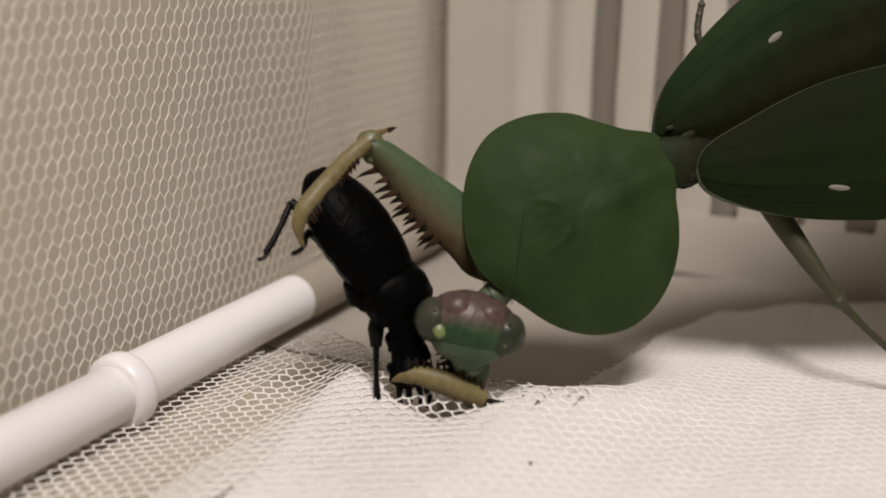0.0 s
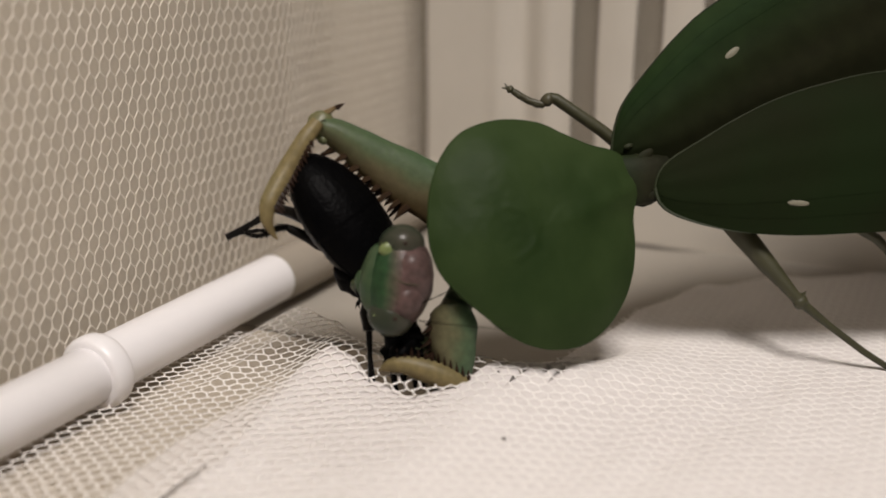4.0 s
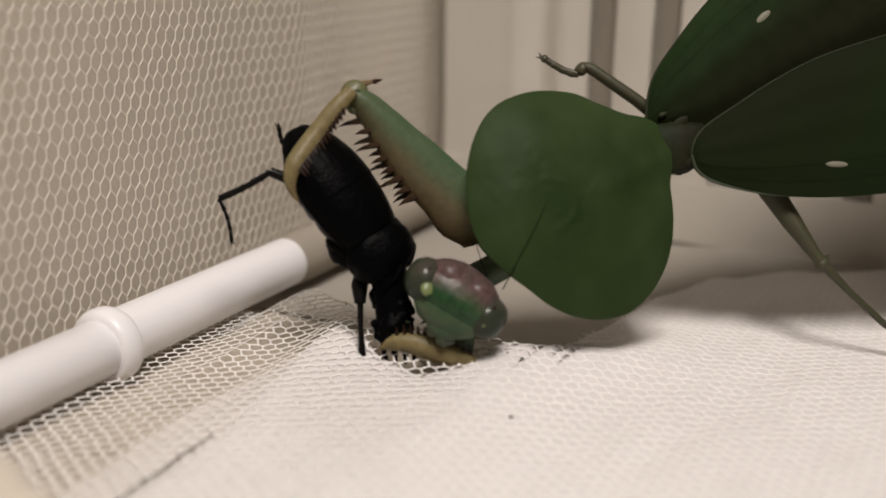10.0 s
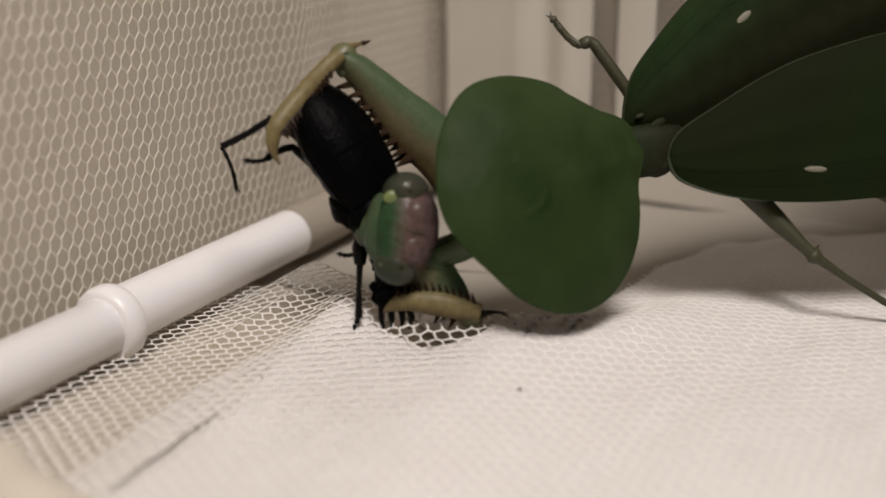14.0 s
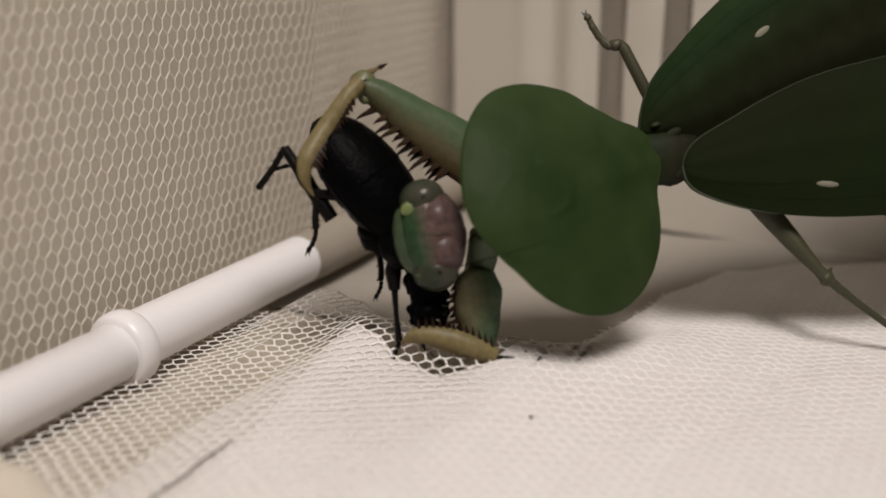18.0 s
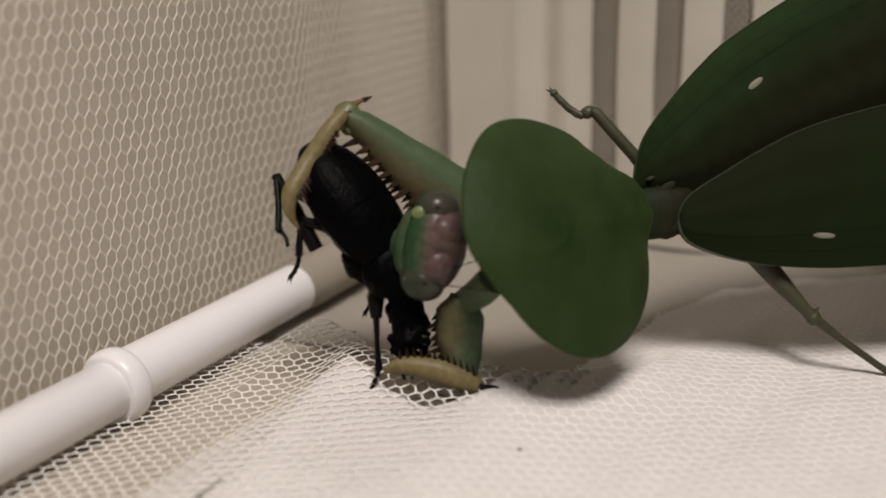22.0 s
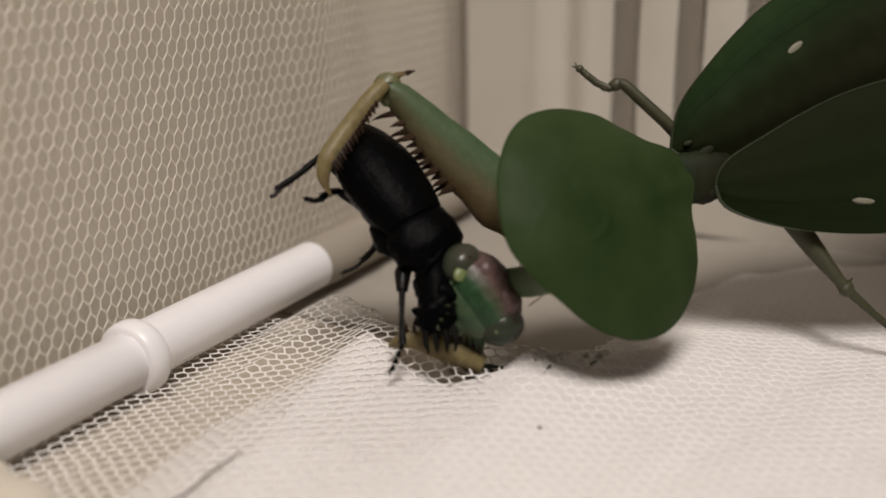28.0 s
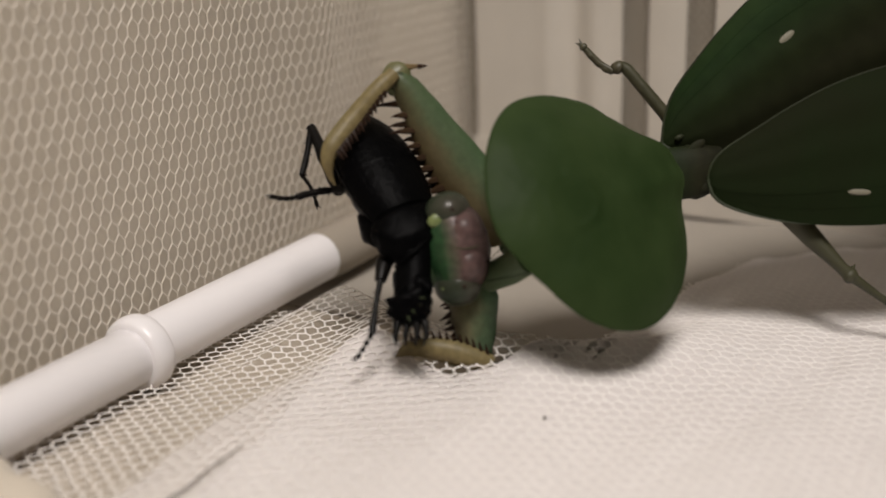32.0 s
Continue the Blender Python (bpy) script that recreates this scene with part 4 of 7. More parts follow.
hind_femur = part("hind_leg", join(segment(6.0, 0.85, 0.6, 4, 1), tube([(-4.5, 0, 0), (-2.2, 0, 0), (0.4, 0, 0)], [0.9, 0.95, 0.85], 10)), M_BLACKLEG, beetle)
hind_tibia = part("shin", segment(7.2, 0.36, 0.4, 16, 2, 0.0, 0.2), M_BLACKLEG, hind_femur, "bristly black shin")
hind_foot = part("foot", segment(0.4, 0.3, 0.36, 2, 9, 5.0, 0.0), M_BLACKLEG, hind_femur, "jointed black foot")
middle_femur = part("middle_leg", join(segment(5.0, 0.8, 0.55, 4, 3), tube([(-3.5, 0, 0), (-1.8, 0, 0), (0.4, 0, 0)], [0.9, 0.9, 0.8], 10), tube([(4.8, 0, 0), (5.6, 0, 0)], [0.5, 0.42], 8)), M_BLACKLEG, beetle)
middle_tibia = part("shin", segment(4.6, 0.4, 0.42, 12, 4, 3.0, -0.2), M_BLACKLEG, middle_femur, "bristly black shin and foot")
far_leg = part("far_middle_leg", segment(4.6, 0.75, 0.5, 3, 6), M_BLACKLEG, beetle)
far_shin = part("shin", segment(3.8, 0.36, 0.36, 9, 7, 2.6, 0.15), M_BLACKLEG, far_leg, "bristly black shin and foot")
front = part("front_leg", join(tube([(-4.0, -8.6, -0.5), (-5.2, -9.8, 0.2), (-6.4, -11.6, 0.6)], [0.9, 1.05, 0.7], 10)), M_BLACKLEG, beetle)
part("shin", join(tube([(-6.4, -11.6, 0.6), (-8.2, -14.2, 0.8), (-10.0, -17.0, 0.8)], [0.42, 0.3, 0.5], 8), *[spike((-7.2 - 0.7 * k, -12.8 - 1.05 * k, 0.8), (-1, 0.2 - 0.3 * (k % 2), 0.2), 0.7, 0.1, 4) for k in range(4)]), M_BLACKLEG, front)
part("foot", join(*[tube([(-10.0 - 0.75 * k, -17.0 - 0.45 * k, 0.8), (-10.6 - 0.75 * k, -17.4 - 0.45 * k, 0.8)], [0.22, 0.36], 7) for k in range(4)], spike((-13.0, -18.6, 0.8), (-0.6, -1, 0), 0.8, 0.14), spike((-13.0, -18.6, 0.8), (-1, 0.1, 0), 0.8, 0.14)), M_BLACKLEG, front)

# crumbs
for a, b, r in ((51.6, 87.0, 0.24), (46.3, 75.6, 0.18)):
    c = new("crumb", mesh_of("crumb", blob((0, 0, 0), (r, r * 0.8, r * 0.6), 0, 6, 8, 0.3), M_BROWN))
    c.matrix_world = CAGE @ Matrix.Translation((a * MM, -b * MM, (floor_z(a, b) + 0.35) * MM))
    tagged(c, "tiny dark crumb lying on the net", "crumb", "crumbs on the floor")


def motions():
    walk(mantis, steps([
        (0, 30.85, 14.94, -6, 0, -0, -0.61),
        (0.5, 30.88, 15.17, -6, 0, -0, -1.09),
        (1, 32.01, 15.11, -6, 0, -0, -3.42),
        (1.5, 31.25, 14.94, -6, 0, -0, -4.67),
        (2, 30.64, 13.8, -6, 0, -0, -2.66),
        (2.5, 30.58, 13.51, -6, 0, -0, -1.89),
        (3, 29.78, 11.94, -6, 0, -0, -2.08),
        (3.5, 29.5, 9.82, -6, 0, -0, -2.08),
        (4, 28.81, 9.23, -6, 0, -0, -0.09),
        (4.5, 28.98, 8.53, -6, 0, -0, 1.13),
        (5, 29, 8.42, -6, 0, -0, 1.55),
        (5.5, 29.02, 8.31, -6, 0, -0, 1.97),
        (6, 29.04, 8.2, -6, 0, -0, 2.4),
        (6.5, 29.07, 8.09, -6, 0, -0, 2.82),
        (7, 28.75, 7.91, -6, 0, -0, 3.21),
        (7.5, 29.38, 8.46, -6, 0, -0, 3.71),
        (8, 30.05, 8.97, -6, 0, -0, 3.74),
        (8.5, 30.85, 10.3, -6, 0, -0, 3.27),
        (9, 30.48, 10.48, -6, 0, -0, 2.76),
        (9.5, 30.51, 10.67, -6, 0, -0, 4.19),
        (10, 31.56, 11.45, -6, 0, -0, 3.24),
        (10.5, 30.89, 11.59, -6, 0, -0, 2.61),
        (11, 29.82, 10.6, -6, 0, -0, 3.1),
        (11.5, 29.94, 9.86, -6, 0, -0, 2.59),
        (12, 28.72, 8.33, -6, 0, -0, 1.34),
        (12.5, 27.97, 6.66, -6, 0, -0, 1.83),
        (13, 27.32, 6.44, -6, 0, -0, 1.31),
        (13.5, 27.58, 6.32, -6, 0, -0, 2.02),
        (14, 27.76, 6.7, -6, 0, -0, 1.7),
        (14.5, 27.93, 7.08, -6, 0, -0, 1.39),
        (15, 28.11, 7.47, -6, 0, -0, 1.08),
        (15.5, 28.28, 7.85, -6, 0, -0, 0.77),
        (16, 29.1, 8.28, -6, 0, -0, -0.47),
        (16.5, 29.39, 9.39, -6, 0, -0, -2.64),
        (17, 29.55, 10.6, -6, 0, -0, -1.78),
        (17.5, 29.57, 10.67, -6, 0, -0, -0.82),
        (18, 28.54, 9.41, -6, 0, -0, -0.41),
        (18.5, 28.08, 8.37, -6, 0, -0, -0.08),
        (19, 29.56, 8.36, -6, 0, -0, -0.02),
        (19.5, 30.22, 9.55, -6, 0, -0, -1.64),
        (20, 30.05, 8.95, -6, 0, -0, -2.51),
        (20.5, 29.54, 7.58, -6, 0, -0, -0.97),
        (21, 28.2, 6.49, -6, 0, -0, 0.78),
        (21.5, 29.5, 6.54, -6, 0, -0, 0.02),
        (22, 29.54, 5.67, -6, 0, -0, -0.67),
        (22.5, 28.34, 5.69, -6, 0, -0, -0.45),
        (23, 28.64, 5.31, -6, 0, -0, 0),
        (23.5, 31.21, 7.65, -6, 0, -0, -1.24),
        (24, 32.07, 8.79, -6, 0, -0, -2.93),
        (24.5, 31.69, 9.33, -6, 0, -0, -3.33),
        (25, 31.13, 9.34, -6, 0, -0, -2.68),
        (25.5, 29.82, 8.18, -6, 0, -0, -0.68),
        (26, 30.11, 8.16, -6, 0, -0, -0.46),
        (26.5, 30.39, 8.13, -6, 0, -0, -0.24),
        (27, 30.68, 8.1, -6, 0, -0, -0.02),
        (27.5, 30.96, 8.07, -6, 0, -0, 0.2),
        (28, 31.33, 7.8, -6, 0, -0, 0.07),
        (28.5, 30.98, 7.58, -6, 0, -0, 0.36),
        (29, 30.48, 7.35, -6, 0, -0, 0.97),
        (29.5, 30.98, 7.74, -6, 0, -0, 0.3),
        (30, 31.19, 7.71, -6, 0, -0, -0.36),
        (30.5, 31.24, 7.43, -6, 0, -0, -1.22),
        (31, 31.31, 7.95, -6, 0, -0, -0.48),
        (31.5, 29.99, 6.62, -6, 0, -0, -0.54),
        (32, 29.37, 6.5, -6, 0, -0, 0.4),
    ], STAGE))
    walk(pronotum, steps([
        (0, 0.07, 0.21, 1.2, -7.65, 8.65, 14.05),
        (0.5, 0.09, 0.01, 1.2, -6.33, 12.17, 14.06),
        (1, 0.1, -0.2, 1.2, -9.73, 13.73, 14.01),
        (1.5, 0.07, 0, 1.2, -11.84, 3.57, 11.71),
        (2, 0.05, 0.21, 1.2, -20.77, 17.85, 7.58),
        (2.5, 0.11, 0.21, 1.2, -8.97, 12.66, 7.43),
        (3, 0.18, 0.22, 1.2, -15.03, 14.72, 8.44),
        (3.5, 0.35, 0.05, 1.2, -6.07, 16.97, 8.03),
        (4, 0.52, -0.12, 1.2, -8.16, 19.51, 7.62),
        (4.5, 0.47, -0.08, 1.2, -6.51, 21.31, 8.86),
        (5, 0.41, -0.03, 1.2, -7.49, 22.48, 8.16),
        (5.5, 0.35, 0.01, 1.2, -8.45, 23.65, 7.46),
        (6, 0.3, 0.06, 1.2, -9.42, 24.81, 6.76),
        (6.5, 0.24, 0.11, 1.2, -10.39, 25.96, 6.07),
        (7, 0.19, 0.15, 1.2, -11.71, 28.38, 3.76),
        (7.5, 0.32, 0.11, 1.2, -7.73, 26, 5.59),
        (8, 0.46, 0.07, 1.2, -8.36, 26.2, 6.51),
        (8.5, 0.37, 0.09, 1.2, -6.96, 22.83, 9.23),
        (9, 0.29, 0.11, 1.2, -8.11, 24.47, 7.41),
        (9.5, 0.37, 0.04, 1.2, -4.75, 15.07, 6.56),
        (10, 0.45, -0.02, 1.2, -6.8, 20.35, 8.07),
        (10.5, 0.45, 0.06, 1.2, -6.99, 17.03, 8.37),
        (11, 0.45, 0.15, 1.2, -10.02, 19.62, 5.65),
        (11.5, 0.24, 0.12, 1.2, -8.65, 21.75, 6.22),
        (12, 0.03, 0.1, 1.2, -12.75, 26.99, 2.53),
        (12.5, -0.09, 0.09, 1.2, -9.36, 24.64, 2.07),
        (13, -0.21, 0.07, 1.2, -13.17, 29.13, 0.93),
        (13.5, -0.2, 0.07, 1.2, -9.84, 26, 1.91),
        (14, -0.19, 0.07, 1.2, -12.6, 26.24, 1.56),
        (14.5, -0.18, 0.07, 1.2, -15.35, 26.46, 1.18),
        (15, -0.17, 0.07, 1.2, -18.08, 26.67, 0.77),
        (15.5, -0.16, 0.07, 1.2, -20.83, 26.88, 0.33),
        (16, -0.15, 0.07, 1.2, -22.73, 24.05, -1.44),
        (16.5, -0.02, 0.11, 1.2, -11.47, 20.48, -2.42),
        (17, 0.11, 0.15, 1.2, -17.4, 20.88, 1.74),
        (17.5, 0.02, 0.11, 1.2, -10.69, 21.26, 3.28),
        (18, -0.07, 0.07, 1.2, -17.33, 27.89, 2.8),
        (18.5, -0.01, 0.09, 1.2, -8.56, 24.02, 3.81),
        (19, 0.06, 0.11, 1.2, -12.2, 30.17, 4.4),
        (19.5, -0.07, 0.09, 1.2, -14.53, 22.66, 1),
        (20, -0.2, 0.08, 1.2, -23, 23.35, -2.59),
        (20.5, -0.43, 0.02, 1.2, -13.27, 22.93, 0.13),
        (21, -0.66, -0.05, 1.2, -23, 33, -5.07),
        (21.5, -0.45, 0.04, 1.2, -15.5, 31.04, 0.75),
        (22, -0.25, 0.14, 1.2, -23, 33, -7.16),
        (22.5, -0.31, 0.08, 1.2, -14.37, 26.89, -5.94),
        (23, -0.37, 0.03, 1.2, -23, 33, -6.67),
        (23.5, -0.39, -0.05, 1.2, -14.97, 31.55, 4.08),
        (24, -0.41, -0.13, 1.2, -21.27, 31.62, 3.01),
        (24.5, -0.38, -0.08, 1.2, -14.52, 24.58, 3.05),
        (25, -0.34, -0.03, 1.2, -23, 27.18, -1.17),
        (25.5, -0.32, -0.03, 1.2, -8.92, 25.97, -0.17),
        (26, -0.3, -0.03, 1.2, -10.56, 25.42, 0.7),
        (26.5, -0.28, -0.03, 1.2, -12.2, 24.89, 1.6),
        (27, -0.25, -0.03, 1.2, -13.83, 24.35, 2.52),
        (27.5, -0.23, -0.03, 1.2, -15.47, 23.82, 3.45),
        (28, -0.21, -0.03, 1.2, -18.92, 29.88, 3.5),
        (28.5, -0.21, -0.01, 1.2, -12.68, 27.84, 5.01),
        (29, -0.2, 0.01, 1.2, -18.3, 30.1, 2.04),
        (29.5, -0.26, -0.02, 1.2, -10.43, 22.43, 6.35),
        (30, -0.32, -0.05, 1.2, -17.03, 30.94, 3.65),
        (30.5, -0.35, -0.1, 1.2, -13.57, 26.63, 4.12),
        (31, -0.38, -0.14, 1.2, -21.39, 32.44, 1.3),
        (31.5, -0.33, -0.09, 1.2, -14.51, 27.97, 4.02),
        (32, -0.29, -0.04, 1.2, -22.54, 32.43, -1.19),
    ]))
    walk(mantis_head, steps([
        (0, -27.38, -23.18, 10, 0, 18, 79.06),
        (0.5, -27.35, -22.63, 10, 0, 16, 69.33),
        (1, -28.3, -22.46, 10, 0, 14, 44.2),
        (1.25, -29.19, -18.8, 10, 0, 7, 20.31),
        (1.5, -30.09, -15.14, 10, 0, 0, -3.58),
        (2, -31.21, -15.07, 10, 0, 0, -2.67),
        (2.5, -31.38, -13.43, 10, 0, 0, -6.34),
        (3, -31.4, -14.7, 10, 0, 0, -9.51),
        (3.5, -31.63, -12.92, 10, 0, 0, -14.91),
        (4, -31.06, -14.64, 10, 0, 0, -9.11),
        (4.5, -30.46, -14.78, 10, 0, 1, -8.09),
        (5, -30.52, -14.82, 10, 0, 2, -0.69),
        (5.5, -30.59, -14.87, 10, 0, 3, 6.71),
        (6, -30.65, -14.91, 10, 0, 4, 14.11),
        (6.5, -30.72, -14.96, 10, 0, 5, 21.51),
        (7, -29.72, -14.86, 10, 0, 6, 27.15),
        (7.5, -30.62, -15.34, 10, 0, 7, 25.91),
        (8, -29.49, -17, 10, 0, 8, 24.75),
        (8.5, -28.29, -16.86, 10, 0, 9, 19),
        (9, -29.7, -16.13, 10, 0, 10, 26.53),
        (9.5, -28.62, -17.58, 10, 0, 18, 33.47),
        (10, -29.19, -19.65, 10, 0, 26, 55.6),
        (10.5, -30.55, -16.32, 10, 0, 14, 22.42),
        (11, -30.36, -15.18, 10, 0, 10.67, 8.06),
        (11.5, -31.67, -15.44, 10, 0, 7.33, 12.26),
        (12, -31.68, -11.39, 10, 0, 4, -7.28),
        (12.5, -31.61, -11.01, 10, 0, 3.75, -13.43),
        (13, -31.62, -11.16, 10, 0, 3.5, -11.09),
        (13.5, -31.47, -10.76, 10, 0, 3.25, -17.3),
        (14, -31.52, -10.94, 10, 0, 3, -9.19),
        (14.5, -31.57, -11.12, 10, 0, 2.75, -1.07),
        (15, -31.62, -11.29, 10, 0, 2.5, 7.04),
        (15.5, -31.67, -11.47, 10, 0, 2.25, 15.15),
        (16, -31.68, -11.98, 10, 0, 2, 29),
        (16.5, -33.53, -7.91, 10, 0, 0.67, -4.96),
        (17, -32.16, -11.61, 10, 0, -0.67, -3.25),
        (17.5, -30.85, -13.08, 10, 0, -2, 19.95),
        (18, -30.08, -12.14, 10, 0, -3.33, 11.6),
        (18.5, -31.05, -11.95, 10, 0, -4.67, 2.14),
        (19, -29.08, -13.33, 10, 0, -6, 0.81),
        (19.5, -30.57, -10.1, 10, 0, -6, -3.56),
        (20, -31.5, -7.63, 10, 0, -6, -6.38),
        (20.5, -28.67, -10.36, 10, 0, -6, -10.25),
        (21, -28.82, -10.12, 10, 0, -6, -3.88),
        (21.5, -29.04, -9.95, 10, 0, -6, -6.04),
        (22, -29.39, -5.99, 10, 0, -6, -11.47),
        (22.5, -30.34, -6.56, 10, 0, -3, -17.56),
        (23, -29.63, -7.09, 10, 0, 0, -9.08),
        (23.25, -28.54, -11.16, 10, 0, 13, 22.47),
        (23.5, -27.45, -15.23, 10, 0, 26, 54.02),
        (24, -28.73, -13.14, 10, 0, 8, 15.55),
        (24.5, -29.88, -9.88, 10, 0, 11, 6.48),
        (25, -30.82, -7.6, 10, 0, 14, -13.51),
        (25.5, -31.48, -8.65, 10, 0, 14, -9.93),
        (26, -30.63, -10.48, 10, 0, 16, 0.26),
        (26.5, -29.79, -12.31, 10, 0, 18, 10.45),
        (27, -28.97, -14.15, 10, 0, 20, 20.64),
        (27.5, -28.16, -16, 10, 0, 22, 30.83),
        (28, -27.81, -16.26, 10, 0, 26, 33.84),
        (28.5, -26.88, -15.59, 10, 0, 25.5, 26.72),
        (29, -28.23, -15.45, 10, 0, 25, 28.96),
        (29.5, -29.51, -15.47, 10, 0, 24.5, 21.93),
        (30, -28.64, -16.08, 10, 0, 24, 27.2),
        (30.5, -27.9, -14.46, 10, 0, 26, 25.67),
        (31, -27.25, -14.78, 10, 0, 28, 24.6),
        (31.5, -28.47, -11.44, 10, 0, 12, -1.47),
        (32, -29.6, -10.62, 10, 0, 6, 6.51),
    ]))
    walk(near_femur, steps([
        (0, -40.09, -1.12, 5, 0, 9.73, -38.49),
        (0.5, -39.54, -1.78, 5, 0, 10.09, -35.01),
        (1, -43.12, -4.85, 5, 0, 8.76, -21.23),
        (1.5, -44.66, -6.03, 5, 0, 8.46, -15.47),
        (2, -43.73, -2.95, 5, 0, 8.95, -21.67),
        (2.5, -42.4, -0.7, 5, 0, 9.41, -26.26),
        (3, -40.83, 1.41, 5, 0, 9.64, -33.71),
        (3.5, -39.47, 3.19, 5, 0, 6.21, -33.94),
        (4, -40.69, 4.59, 5, 0, 5.59, -29.37),
        (4.5, -41.04, 6.31, 5, 0, 5.24, -31.99),
        (5, -41.04, 6.58, 5, 0, 5.2, -32.87),
        (5.5, -41.03, 6.85, 5, 0, 5.17, -33.74),
        (6, -41.03, 7.12, 5, 0, 5.13, -34.62),
        (6.5, -41.03, 7.39, 5, 0, 5.1, -35.5),
        (7, -41.29, 7.88, 5, 0, 5.07, -35.12),
        (7.5, -41.12, 8.16, 5, 0, 5.1, -35.47),
        (8, -42.79, 7.15, 5, 0, 4.83, -32.49),
        (8.5, -43.15, 6.24, 5, 0, 4.84, -32.52),
        (9, -41.94, 6.48, 5, 0, 5.13, -35.78),
        (9.5, -40.56, 6.59, 5, 0, 8.08, -42.65),
        (10, -40.73, 5.9, 5, 0, 6.26, -47.23),
        (10.5, -41.26, 5.36, 5, 0, 5.41, -43.51),
        (11, -41.34, 6.3, 5, 0, 6.33, -43.55),
        (11.5, -41.03, 7.15, 5, 0, 5.34, -39.56),
        (12, -39.81, 7.89, 5, 0, 5.65, -35.65),
        (12.5, -38.26, 9.88, 5, 0, 5.74, -42.33),
        (13, -37.75, 9.93, 5, 0, 5.8, -43.23),
        (13.5, -38.01, 10.89, 5, 0, 5.57, -45.16),
        (14, -38.31, 10.27, 5, 0, 5.65, -43.53),
        (14.5, -38.6, 9.64, 5, 0, 5.73, -41.84),
        (15, -38.88, 9.01, 5, 0, 5.81, -40.08),
        (15.5, -39.16, 8.38, 5, 0, 5.89, -38.24),
        (16, -38.48, 6.73, 5, 0, 6.66, -34.41),
        (16.5, -39.09, 4.51, 5, 0, 7.17, -27.4),
        (17, -40.22, 3.9, 5, 0, 6.55, -33.36),
        (17.5, -40.01, 4.96, 5, 0, 6.3, -31.82),
        (18, -38.7, 6.43, 5, 0, 6.38, -30.8),
        (18.5, -38.42, 7.94, 5, 0, 5.93, -35.79),
        (19, -40.29, 8.05, 5, 0, 5.25, -32.56),
        (19.5, -41.25, 5.39, 5, 0, 5.89, -28.22),
        (20, -39.52, 5.67, 5, 0, 6.57, -34.12),
        (20.5, -39.52, 8.09, 5, 0, 5.84, -39.41),
        (21, -37.89, 10.33, 5, 0, 5.78, -39.88),
        (21.5, -39.54, 9.79, 5, 0, 5.35, -37.89),
        (22, -39.85, 10.27, 5, 0, 5.61, -35.77),
        (22.5, -37.8, 10.9, 5, 0, 6.21, -41.24),
        (23, -37.81, 11.69, 5, 0, 5.69, -43.39),
        (23.5, -40.57, 8.23, 5, 0, 5.22, -38.79),
        (24, -42.5, 5.97, 5, 0, 5.16, -31.83),
        (24.5, -42.14, 5.47, 5, 0, 5.53, -34.08),
        (25, -40.98, 5.8, 5, 0, 5.96, -38.39),
        (25.5, -39.63, 7.89, 5, 0, 6.06, -43.17),
        (26, -39.65, 8.15, 5, 0, 5.88, -43.62),
        (26.5, -39.67, 8.4, 5, 0, 5.69, -43.95),
        (27, -39.69, 8.66, 5, 0, 5.51, -44.15),
        (27.5, -39.71, 8.92, 5, 0, 5.33, -44.2),
        (28, -39.43, 9.1, 5, 0, 5.15, -42.66),
        (28.5, -38.95, 9.28, 5, 0, 5.37, -44.38),
        (29, -38.26, 10.53, 5, 0, 5.36, -46.94),
        (29.5, -38.94, 9.94, 5, 0, 5.23, -47.38),
        (30, -38.47, 9.97, 5, 0, 5.28, -46.95),
        (30.5, -38.28, 10.1, 5, 0, 5.37, -49.24),
        (31, -37.98, 9.96, 5, 0, 5.38, -49.88),
        (31.5, -36.62, 10.01, 5, 0, 5.74, -54.86),
        (32, -36.22, 10.46, 5, 0, 6, -55.11),
    ]))
